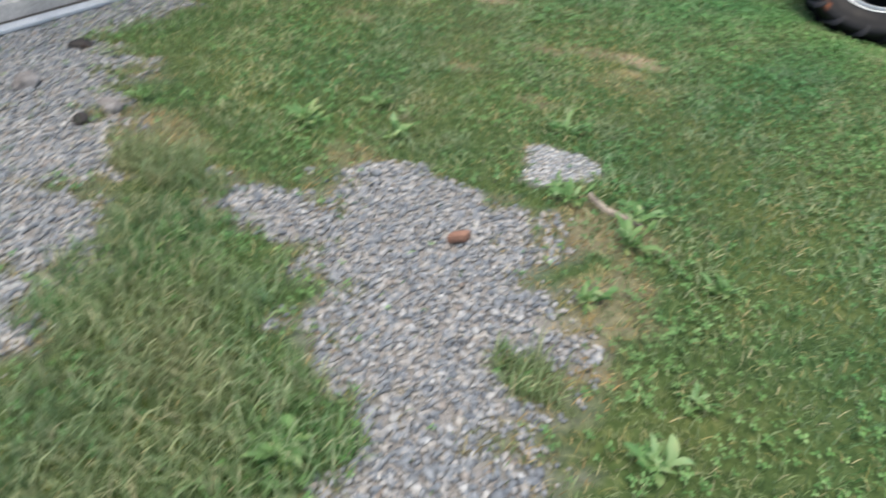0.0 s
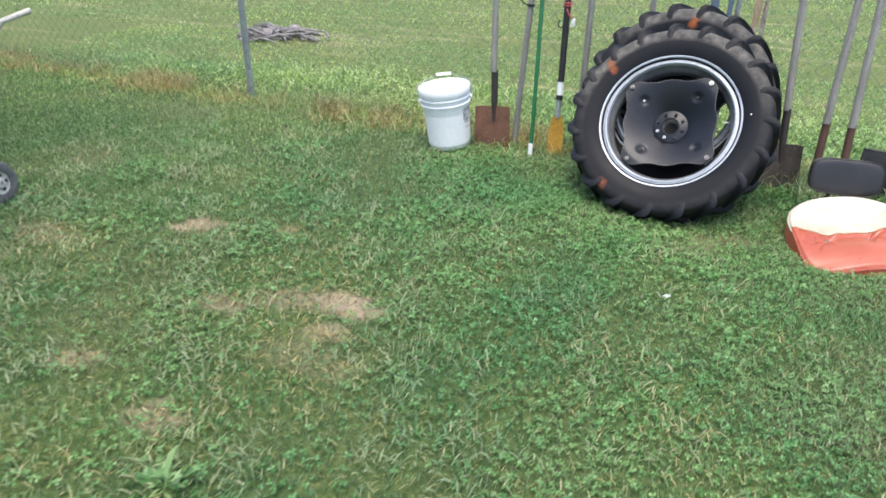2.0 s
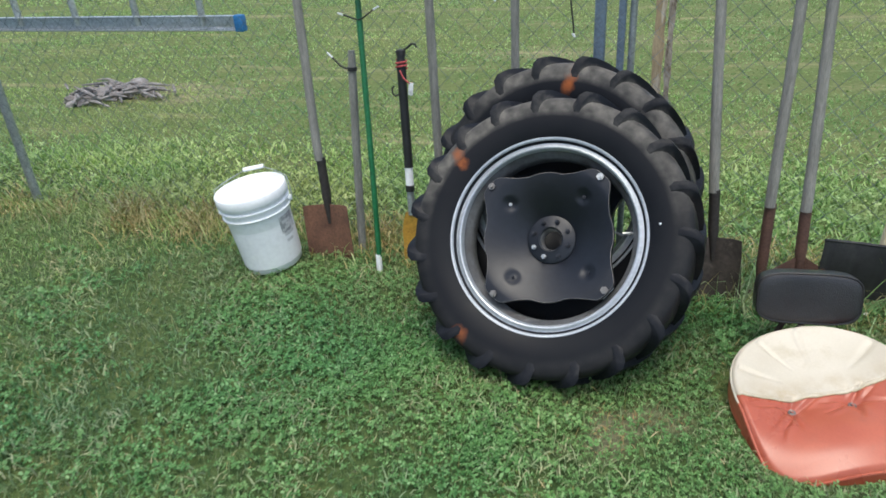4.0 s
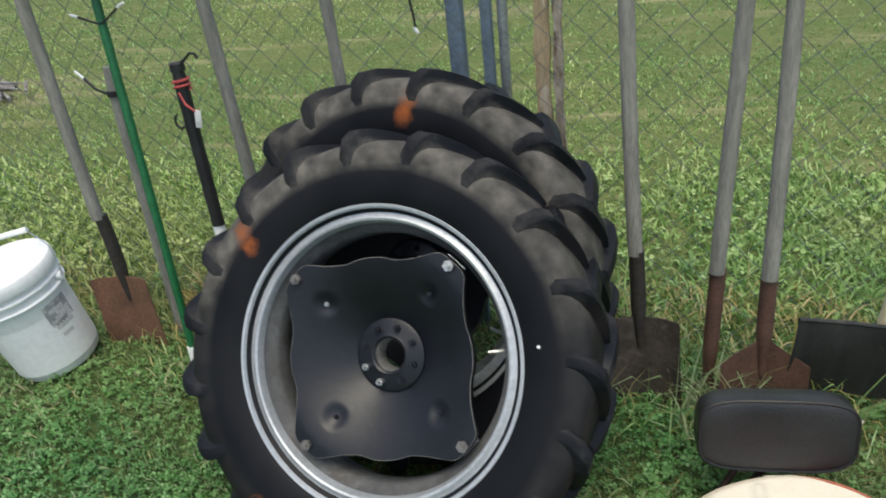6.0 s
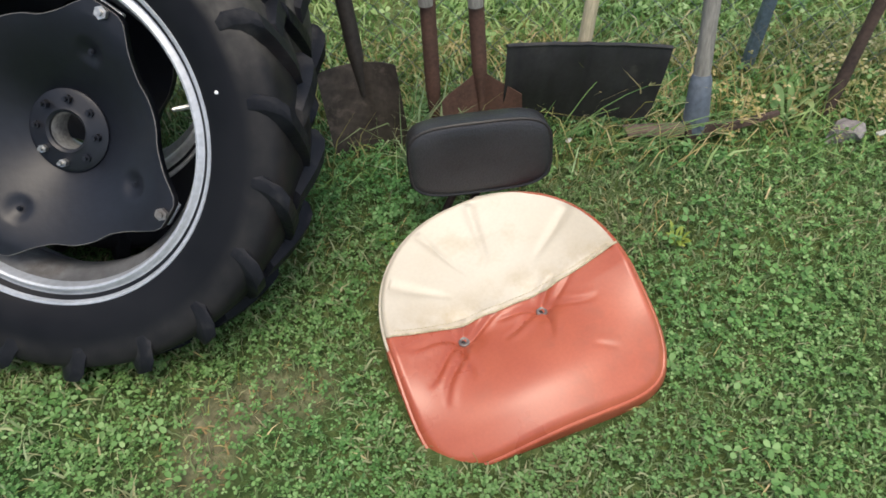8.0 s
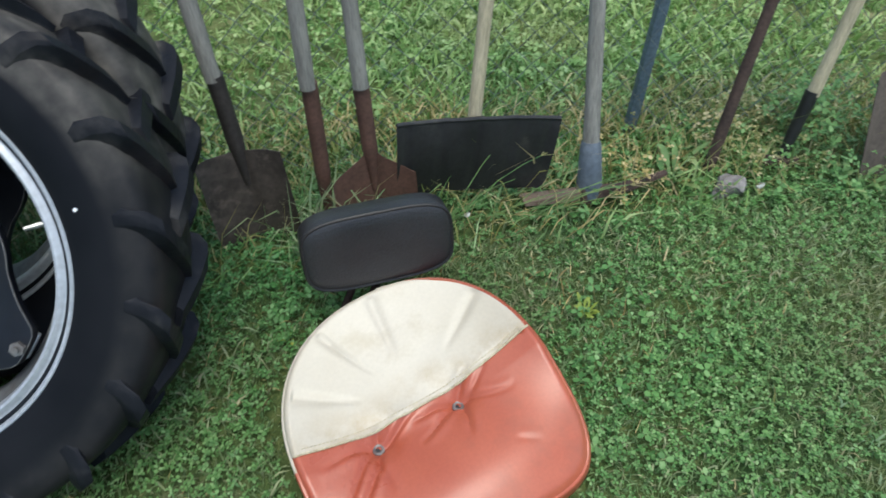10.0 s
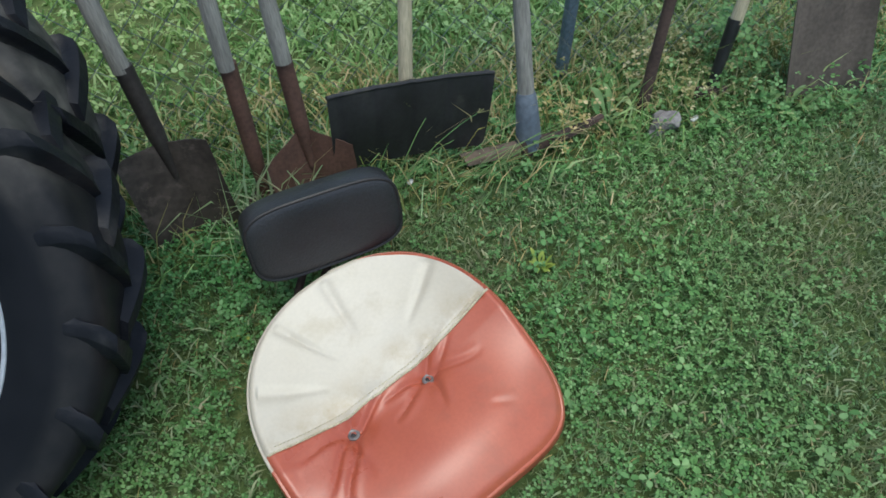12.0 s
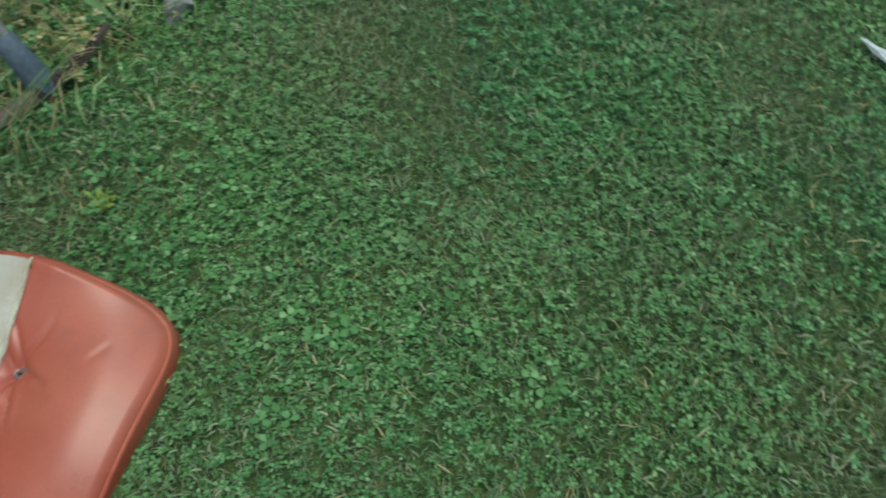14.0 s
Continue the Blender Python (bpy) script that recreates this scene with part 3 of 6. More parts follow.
DIRT = [(-1.96, -1.235, 0.11, 0.08, 2.0), (-1.0, -1.61, 0.13, 0.08, 1.55), (-0.98, -1.78, 0.07, 0.05, 0.9), (-1.55, -1.135, 0.06, 0.04, 0.9), (-1.4, -1.76, 0.08, 0.05, 0.9), (-1.2, -1.63, 0.17, 0.08, 0.8), (-1.2, -2.36, 0.1, 0.06, 0.9), (-1.68, -2.22, 0.08, 0.06, 0.9), (-2.38, -1.96, 0.12, 0.06, 0.8),
        (-3.1, -0.7, 0.18, 0.1, 0.5), (-2.5, -1.57, 0.14, 0.1, 0.6), (0.23, -0.5, 0.12, 0.1, 0.7), (0.36, -0.42, 0.1, 0.07, 0.5),
        (-1.5, -4.75, 0.16, 0.12, 0.7), (-2.3, -3.45, 0.2, 0.14, 0.6), (-0.7, -3.1, 0.17, 0.17, 0.95), (-0.55, -3.5, 0.11, 0.3, 0.8), (-1.55, -3.2, 0.14, 0.08, 0.6), (-1.0, -1.95, 0.16, 0.08, 0.35),
        (-0.6, 4.6, 0.6, 0.3, 0.35), (0.5, 5.2, 0.8, 0.35, 0.3), (-2.6, 7.4, 1.6, 0.12, 0.5), (-6.5, 7.2, 2.2, 0.16, 0.5), (2.6, 6.2, 1.2, 0.2, 0.3), (-3.7, 3.1, 0.6, 0.35, 0.6)]
GRAVEL = [(-1.08, -3.5, 0.4, 0.34, 1.0), (-0.85, -3.85, 0.33, 0.4, 1.0), (-1.55, -3.6, 0.32, 0.12, 1.0), (-1.3, -3.26, 0.2, 0.16, 1.0), (-0.66, -4.3, 0.3, 0.4, 1.0),
          (-2.55, -3.8, 0.42, 0.28, 1.0), (-2.15, -4.12, 0.36, 0.24, 1.0), (-1.95, -4.4, 0.24, 0.24, 1.0), (-3.05, -3.45, 0.5, 0.35, 1.0), (-3.35, -2.75, 0.22, 0.6, 0.9), (-3.38, -2.1, 0.17, 0.42, 0.9)]
PALE_GRAVEL = [(-0.94, -2.79, 0.15, 0.115, 1.0), (-0.97, -2.91, 0.07, 0.06, 1.0)]
MOUNDS = [(-1.52, -4.1, 0.3, 0.22, 1.0), (-1.2, -4.45, 0.34, 0.26, 1.0), (-1.75, -3.92, 0.22, 0.14, 1.0), (-0.64, -3.81, 0.09, 0.07, 1.0), (-2.05, -3.62, 0.22, 0.1, 0.9), (-1.02, -4.2, 0.14, 0.12, 1.0)]


def bare(x, y):
    return np.minimum(0.6 * blobs(x, y, DIRT, 21, 0.6), 0.9)


def mound(x, y):
    return blobs(x, y, MOUNDS, 33, 0.5)


def gravel(x, y):
    return np.maximum(blobs(x, y, GRAVEL, 31, 0.42, 0.5) * (1 - mound(x, y)), blobs(x, y, PALE_GRAVEL, 32, 0.2))


def build_ground():
    """One sheet: fine near the camera, coarse out to the horizon."""
    near_x, near_y = np.arange(-7.0, 5.01, 0.05), np.arange(-6.6, 9.01, 0.05)
    far = np.array([12, 18, 30, 60, 120, 300, 800, 2000.0])
    xs = np.concatenate([-far[::-1] - 2, near_x, far])
    ys = np.concatenate([-far[::-1], near_y, far + 2])
    gx, gy = np.meshgrid(xs, ys, indexing="ij")
    verts = np.stack([gx, gy, np.where(np.hypot(gx, gy) > 60, -0.14, height(gx, gy))], -1).reshape(-1, 3)
    i = np.arange(len(xs) * len(ys)).reshape(len(xs), len(ys))
    faces = np.stack([i[:-1, :-1], i[1:, :-1], i[1:, 1:], i[:-1, 1:]], -1).reshape(-1, 4)
    ob = stuff("ground", verts, faces, SOIL, "mown green lawn with bare dirt spots and gravel patches", "lawn")
    ob["kind"] = "structure"
    for name, f in (("bare", bare), ("gravel", gravel), ("field", lambda x, y: np.clip((y - fence_y(x) - 0.1) / 0.5, 0, 1))):
        ob.data.attributes.new(name, "FLOAT", "POINT").data.foreach_set("value", f(verts[:, 0], verts[:, 1]).astype(np.float32))
    ob.data.shade_smooth()
    return ob


build_ground()


def build_building():
    """The end of an outbuilding: lapped metal-blue siding over a concrete footing, with a pale board lying along it."""
    x0, y0, y1, top, depth = -3.62, -6.4, -1.2, 2.7, 3.6
    m = pose(x0, y1, 0)
    house = thing("outbuilding", m, "blue-grey sided outbuilding on a concrete footing", "building", kind="structure")
    length = y1 - y0
    part("footing", block((depth, length, 0.36), (-depth / 2 + 0.05, -length / 2, -0.105), 0.008), CONCRETE, house, "pale weathered concrete footing")
    # Darkness of the gap between footing and board is painted on this low strip.
    part("gap_strip", block((0.06, length, 0.03), (0.08, -length / 2, -0.012), 0.004), GAP_DARK, house, "dark debris strip standing in for the gap beside the footing")
    part("wall", block((depth - 0.08, length - 0.08, top - 0.07), (-depth / 2 - 0.04, -length / 2, top / 2 + 0.035)), SIDING, house)
    for k in range(11):
        z = 0.075 + k * 0.237
        part("siding_board", block((0.03, length, 0.231), (-0.014, -length / 2 + 0.003, z + 0.1155), 0.003), SIDING, house)
        part("siding_seam", block((0.006, length, 0.011), (0.001, -length / 2, z + 0.234), 0.002), WHITE_JOINT, house)
    part("corner_trim", block((0.08, 0.05, top), (-0.03, 0.012, top / 2 + 0.07), 0.004), PALE_TRIM, house, "pale painted corner board")
    part("roof", block((depth + 0.5, length + 0.5, 0.12), (-depth / 2, -length / 2, top + 0.12), 0.01), ZINC, house)
    solo("ground_board", block((0.07, 3.4, 0.02), (0, 0, 0.01), 0.005), PALE_TRIM, pose(x0 + 0.15, -3.05, h0(-3.47, -3.0) + 0.012, 0, 0, -0.6),
         "pale painted board lying along the concrete footing", "board")


build_building()


def build_fence():
    """Chain-link: bent wires that hook into one another, on posts."""
    fence = thing("chain_link_fence", pose(0, FENCE_Y, 0, 0, 0, math.degrees(math.atan(FENCE_SLOPE))), "weathered grey chain-link fence at the edge of the lawn", "fence", kind="structure")
    pitch, top, r = 0.088, 1.22, 0.00125
    step = pitch / 2
    n_rows = int(top / step)
    verts, faces = [], []
    corner = [(math.cos(a), math.sin(a)) for a in (0.4, 2.5, 4.6)]
    for w, x in enumerate(np.arange(-8.0, 6.0, step)):
        flip = w % 2
        prev = None
        sag = 0.006 * math.sin(w * 0.7)
        for k in range(n_rows + 1):
            side = 1 if (k + flip) % 2 else -1
            px, pz = x + side * step * 0.52, 0.01 + k * step
            py = 0.004 * side * (1 if flip else -1) + sag * math.sin(pz * 2.5)
            base = len(verts)
            verts += [(px + r * 1.25 * c, py + r * s, pz) for c, s in corner]
            if prev is not None:
                for j in range(3):
                    faces.append((prev + j, prev + (j + 1) % 3, base + (j + 1) % 3, base + j))
            prev = base
    ob = stuff("wire_mesh", np.array(verts), np.array(faces), WIRE, "", "")
    del ob["kind"]
    ob.parent = fence
    ob.data.shade_smooth()
    up = lambda x: x / math.cos(math.atan(FENCE_SLOPE))
    for x, r_post, tall, material, label in ((-3.07, 0.024, 1.3, ZINC, "grey galvanised tubular post"), (0.214, 0.013, 1.35, ZINC, "thin galvanised pipe"), (-6.2, 0.024, 1.3, ZINC, ""),
                                             (4.2, 0.024, 1.3, ZINC, "")):
        bm = tube([(up(x), 0.035, -0.08), (up(x), 0.035, tall)], r_post, 14)
        part("post", bm, material, fence, label)
    part("post", block((0.04, 0.035, 1.5), (up(0.097), 0.03, 0.7), 0.004), BLUE_GREY, fence, "blue-grey painted steel post")
    part("post", block((0.026, 0.03, 1.5), (up(0.175), 0.03, 0.7), 0.003), BLUE_GREY, fence, "blue-grey painted steel post")
    for x, w, mat, label in ((0.312, 0.036, TAN_WOOD, "peeled tan wooden stake"), (0.35, 0.022, BARK_WOOD, "bark-edged wooden slat")):
        def face(u, v, x=x, w=w):
            z = -0.06 + 1.46 * v
            rag = 0.004 * math.sin(z * 31 + x * 40) + 0.003 * math.sin(z * 67)
            return (up(x) + (u - 0.5) * (w + rag) + 0.004 * math.sin(z * 5), 0.02 + 0.003 * math.sin(z * 14), z)
        part("stake", sheet(face, 2, 40, 0.02), mat, fence, label)
    clip = tube([(up(0.16), 0.045, 1.07), (up(0.19), 0.005, 1.073), (up(0.215), 0.012, 1.073), (up(0.215), 0.05, 1.07)], 0.004, 8)
    part("post_clip", clip, BARE_STEEL, fence, "grey wire clip")


build_fence()

# ---- tractor wheels ----


def wheel_pose(c, yaw, tilt, spin):
    n = Vector((-math.sin(yaw) * math.cos(tilt), -math.cos(yaw) * math.cos(tilt), math.sin(tilt)))
    u = Vector((math.cos(yaw), -math.sin(yaw), 0))
    v = n.cross(u)
    m = Matrix((u, v, n)).transposed().to_4x4()
    m.translation = c
    return m @ pose(0, 0, 0, 0, 0, spin)


MID = -0.07  # the tyre's middle plane, behind the disc's bolts


def tyre_mesh():
    half = [(0.318, 0.078), (0.33, 0.089), (0.348, 0.096), (0.37, 0.104), (0.4, 0.108), (0.432, 0.109), (0.453, 0.107), (0.465, 0.1), (0.473, 0.08), (0.476, 0.045), (0.477, 0.0)]
    outer = [(r, MID + z) for r, z in half] + [(r, MID - z) for r, z in half[-2::-1]]
    inner = [(r - 0.014 if r > 0.34 else r, MID + (z - MID) * 0.86) for r, z in outer[::-1]]
    return lathe(outer + inner, 120, True)


LUGS = 19


def lug_mesh(side, turn):
    """One swept tread bar, from past the middle of the tread out over the shoulder; side 1 is the wheel's face."""
    bm = bmesh.new()
    rows = []
    course = ((0.489, -0.02, 0.468, -0.02, 0.0135, 0.022), (0.495, 0.006, 0.468, 0.006, 0.0145, 0.024), (0.498, 0.036, 0.467, 0.034, 0.0145, 0.0245), (0.4985, 0.064, 0.463, 0.06, 0.014, 0.0245),
              (0.4985, 0.089, 0.456, 0.082, 0.0135, 0.0245), (0.4945, 0.107, 0.446, 0.094, 0.013, 0.0245), (0.479, 0.1135, 0.432, 0.1, 0.0135, 0.026), (0.452, 0.1135, 0.416, 0.101, 0.0125, 0.0255),
              (0.423, 0.109, 0.402, 0.101, 0.01, 0.021), (0.392, 0.1055, 0.385, 0.1, 0.006, 0.011))
    n = len(course) - 1
    for s, (rt, zt, rf, zf, wt, wf) in enumerate(course):
        f = s / n
        a = turn - 0.25 * (1 - min(f * 1.35, 1.0) ** 0.85)
        row = []
        far = wf * 1.4
        for da, k in ((-wf - 0.003, -0.02), (-(wt + (wf - wt) * 0.3), 0.35), (-wt * 1.06, 0.95), (-wt * 0.97, 1.0), (0.0, 1.0), (wt * 0.97, 1.0), (wt * 1.1, 0.94), (wt + (far - wt) * 0.38, 0.42), (far, -0.02)):
            r, z, t = rf + (rt - rf) * k, zf + (zt - zf) * k, a + da / 0.46
            row.append(bm.verts.new((r * math.cos(t), r * math.sin(t), MID + side * z)))
        rows.append(row)
    for p, q in zip(rows, rows[1:]):
        for j in range(8):
            bm.faces.new((p[j], p[j + 1], q[j + 1], q[j]))
    bm.faces.new(rows[0])
    bm.faces.new(rows[-1])
    return bm


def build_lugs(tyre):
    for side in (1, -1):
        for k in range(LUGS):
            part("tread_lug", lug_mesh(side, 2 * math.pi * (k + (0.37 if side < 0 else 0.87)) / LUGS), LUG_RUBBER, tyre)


def disc_edge(off):
    """Radius of the disc's wavy edge at an angle off its nearest corner."""
    return min(0.2735, 0.2195 + 0.068 * math.exp(-(off / 0.255) ** 2) - 0.0035 * math.exp(-((abs(off) - 0.52) / 0.1) ** 2))


def dish(r):
    """Depth of the disc below its bolted corners."""
    return -0.085 * (1 - min(1, max(0, (r - 0.075) / 0.17))) ** 1.35


def disc_mesh():
    """The pressed wheel centre: dished, four-cornered, with a wavy edge turned back."""
    bm = bmesh.new()
    sides = 128
    rows = []
    for f in [k / 44 for k in range(45)] + [1.0]:
        row = []
        for k in range(sides):
            a = 2 * math.pi * k / sides
            off = a % (math.pi / 2) - math.pi / 4
            edge = disc_edge(off)
            r = 0.064 + (edge - 0.064) * f
            z = dish(r)
            for q in range(4):
                b = math.pi / 4 + q * math.pi / 2 + 0.02
                d = math.hypot(r * math.cos(a) - 0.18 * math.cos(b), r * math.sin(a) - 0.18 * math.sin(b))
                z -= 0.01 * (1 - (d / 0.03) ** 2) ** 1.5 if d < 0.03 else 0
            row.append(bm.verts.new((r * math.cos(a), r * math.sin(a), z)))
        rows.append(row)
    for v in rows[-1]:
        v.co.z -= 0.014
        v.co.xy *= 1.012
    for p, q in zip(rows, rows[1:]):
        for k in range(sides):
            bm.faces.new((p[k], p[(k + 1) % sides], q[(k + 1) % sides], q[k]))
    return bm


def nut(r, h, at, bm):
    x, y, z = at
    lower = [bm.verts.new((x + r * math.cos(a), y + r * math.sin(a), z)) for a in (k * math.pi / 3 for k in range(6))]
    upper = [bm.verts.new(v.co + Vector((0, 0, h))) for v in lower]
    for k in range(6):
        bm.faces.new((lower[k], lower[(k + 1) % 6], upper[(k + 1) % 6], upper[k]))
    bm.faces.new(upper)
    tube([(x, y, z + h), (x, y, z + h * 1.7)], r * 0.5, 8, bm=bm)
    return bm


def build_wheel(m, label):
    w = thing("tractor_wheel", m, label, "wheel", "tractor wheels")
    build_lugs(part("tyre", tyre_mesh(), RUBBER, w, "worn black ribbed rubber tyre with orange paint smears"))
    flange = [(0.335, 0.07), (0.3395, 0.08), (0.3385, 0.088), (0.334, 0.0925), (0.3285, 0.091), (0.3255, 0.085), (0.3235, 0.08), (0.3195, 0.0755), (0.315, 0.075), (0.312, 0.0765), (0.3095, 0.0785), (0.305, 0.08), (0.3005, 0.0775),
              (0.2975, 0.069), (0.2955, 0.058)]
    back = [(r + 0.006, z - 0.004) for r, z in flange[::-1]]
    rim = part("rim", lathe([(r, MID + z) for r, z in flange + back], 128, True), SILVER, w, "silver-painted steel rim with a rolled double edge")
    part("rim_back", lathe([(r, MID - z) for r, z in (flange + back)], 128, True), SILVER, rim)
    # Well coloured darker than the rim: partly dirt, partly its inner shade painted in.
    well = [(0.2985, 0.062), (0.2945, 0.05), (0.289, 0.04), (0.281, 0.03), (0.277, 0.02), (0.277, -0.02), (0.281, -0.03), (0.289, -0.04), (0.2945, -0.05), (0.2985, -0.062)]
    part("rim_well", lathe([(r, MID + z) for r, z in well + [(r + 0.006, z * 0.97) for r, z in well[::-1]]], 128, True), SHADED_DIRTY_SILVER, rim, "inner well of the rim, darkened by dirt and painted shade")
    d = disc_mesh()
    part("disc", d, BLACK_PAINT, w, "glossy black dished steel disc with a wavy edge").modifiers.new("thickness", "SOLIDIFY").thickness = 0.006
    lip = [(disc_edge((a % (math.pi / 2)) - math.pi / 4), a) for a in (2 * math.pi * k / 128 for k in range(129))]
    part("disc_lip", tube([(r * math.cos(a), r * math.sin(a), dish(r) - 0.001) for r, a in lip], 0.0011, 6, False), DULL_METAL, w, "thin worn metal edge of the disc")
    hub = lathe([(0.0375, -0.1), (0.0375, -0.07), (0.043, -0.066), (0.05, -0.069), (0.074, -0.071), (0.083, -0.075), (0.086, -0.1)], 48, True)
    part("hub", hub, BLACK_PAINT, w, "black hub ring round an open bore")
    # Bright sleeve added to stand in for the pale gleam low in the bore.
    part("bore", lathe([(0.0372, -0.076), (0.0355, -0.079), (0.0355, -0.125), (0.0372, -0.125)], 40, True), BARE_STEEL, w, "bright steel sleeve added inside the bore")
    for k in range(8):
        a = 2 * math.pi * (k + 0.5) / 8
        at = (0.064 * math.cos(a), 0.064 * math.sin(a), -0.073)
        part("hub_bolt", nut(0.0085, 0.009 + 0.003 * (k % 3), at, bmesh.new()), BARE_STEEL if k in (5, 4) else BLACK_PAINT, w)
    for q in range(4):
        a = math.pi / 4 + q * math.pi / 2
        c, s = math.cos(a), math.sin(a)
        part("rim_bracket", block((0.03, 0.05, 0.012), (0.262 * c, 0.262 * s, -0.024), 0.003, (0, 0, math.degrees(a))), SILVER, w, "silver steel bracket welded to the rim")
        part("rim_bolt", nut(0.0125, 0.009, (0.2627 * c, 0.2627 * s, 0.001), bmesh.new()), BARE_STEEL if q == 0 else DULL_METAL, w, "bare steel bolt" if q == 0 else "dull grey bolt")
        part("disc_rivet", nut(0.006, 0.004, (0.18 * math.cos(a + 0.02), 0.18 * math.sin(a + 0.02), dish(0.18) - 0.0085), bmesh.new()), BARE_STEEL if q == 1 else BLACK_PAINT, w)
    a = radians(0)
    part("valve", tube([(0.285 * math.cos(a), 0.285 * math.sin(a), -0.06), (0.262 * math.cos(a), 0.262 * math.sin(a), -0.04), (0.245 * math.cos(a), 0.245 * math.sin(a), -0.036)], [0.006, 0.005, 0.004], 8), BARE_STEEL, w,
         "bare metal tyre valve")
    return w


front = build_wheel(wheel_pose((-0.0148, -0.062, 0.3884), 0.1655, 0.5911, math.degrees(0.1976)), "black ribbed tractor wheel with silver rim leaning on another wheel")
dot_a = radians(2)
part("paint_dot", lathe([(0.0001, 0.002), (0.0028, 0.0018), (0.0038, 0.0)], 12), WHITE_PLASTIC, front, "white paint dot").matrix_basis = pose(0.369 * math.cos(dot_a), 0.369 * math.sin(dot_a), MID + 0.104)
rear = copy_thing(front, wheel_pose((-0.003, 0.256, 0.398), 0.2, 0.421, -24))
rear["label"] = "black ribbed tractor wheel leaning against the chain-link fence"
for ob in list(rear.children):
    if ob.name.startswith("paint_dot"):
        bpy.data.objects.remove(ob)
for ob in rear.children_recursive:
    if ob.name.startswith(("tyre", "tread_lug")):
        if ob.data.users > 1 and ob.name.startswith("tyre"):
            ob.data = ob.data.copy()
            ob.data.materials[0] = RUBBER_REAR
shift = pose(0, 0, -MID)
rear.matrix_basis = rear.matrix_basis @ shift

# ---- tractor seat ----


def seat_edge(a):
    """Half-outline of the cushion: round behind, square-cornered in front (front is -y)."""
    c, s = math.cos(a), math.sin(a)
    e = 2.25 if s > 0 else 5.0
    rx, ry = 0.252, (0.267 if s > 0 else 0.245)
    k = (abs(c / rx) ** e + abs(s / ry) ** e) ** (-1 / e)
    return k * c, k * s


BUTTONS = ((-0.104, -0.006), (0.068, -0.008))


def seam_y(x):
    return 0.02 + 0.02 * x + (0.3 if x < 0 else 0.16) * x * x


CREASES = ((-0.104, -0.009, 176, 0.12, 0.005), (-0.104, -0.009, 214, 0.13, 0.006), (-0.104, -0.009, 236, 0.15, 0.006), (-0.104, -0.009, 258, 0.1, 0.005), (-0.104, -0.009, 14, 0.1, 0.007), (-0.104, -0.009, 60, 0.04, 0.005),
           (0.068, -0.011, 344, 0.11, 0.005), (0.068, -0.011, 48, 0.07, 0.006), (0.068, -0.011, 20, 0.09, 0.004), (0.068, -0.011, 262, 0.08, 0.006), (0.068, -0.011, 170, 0.1, 0.007), (0.068, -0.011, 196, 0.11, 0.006), (0.12, -0.13, 322, 0.05, 0.0018))


def seat_top(x, y, f):
    """Height of the cushion at a fraction f from its middle to its edge."""
    z = 0.118 + 0.03 * x / 0.24 + 0.03 * max(0, y) / 0.267 - 0.02 * max(0, -y) / 0.24
    w = min(1, max(0, (y + 0.2) / 0.19))
    z -= 0.042 * (1 - f ** 2.4) * (0.2 + 0.8 * w * w * (3 - 2 * w)) + 0.055 * (max(0, 0.02 - y) / 0.26) ** 2.3
    z += 0.015 * (1 - w * w * (3 - 2 * w)) - 0.05 * (1 - w) * (x / 0.24) ** 2
    z -= 0.007 * (max(0, f - 0.96) / 0.04) ** 2
    for bx, by in BUTTONS:
        d = math.hypot(x - bx, y - by)
        z -= 0.02 * math.exp(-(d / 0.03) ** 2) + 0.006 * math.exp(-(d / 0.075) ** 2)
    z -= 0.004 * math.exp(-((y + 0.01) / 0.018) ** 2) * math.exp(-((x + 0.014) / 0.085) ** 4)
    for bx, by, deg, long, deep in CREASES:
        c, sn = math.cos(radians(deg)), math.sin(radians(deg))
        along, off = (x - bx) * c + (y - by) * sn, -(x - bx) * sn + (y - by) * c
        if 0 < along < long:
            off += 0.006 * math.sin(along * 38 + deg)
            fade = math.sin(math.pi * min(1, along / long * 0.85 + 0.15)) ** 0.7
            z += 0.85 * deep * fade * (0.55 * math.exp(-((off - 0.012) / 0.009) ** 2) - math.exp(-(off / 0.0055) ** 2))
    if y > seam_y(x):
        a = math.atan2(y - 0.03, x)
        z -= 0.0055 * max(0, math.cos(9 * a + 1.2 * math.sin(3 * a))) ** 10 * min(1, max(0, (f - 0.45) / 0.3)) * (1 if f < 0.95 else 0)
        z -= 0.003 * math.sin(x * 31 + 2 * math.sin(y * 22)) * math.sin(y * 27) * (1 - f)
    return z


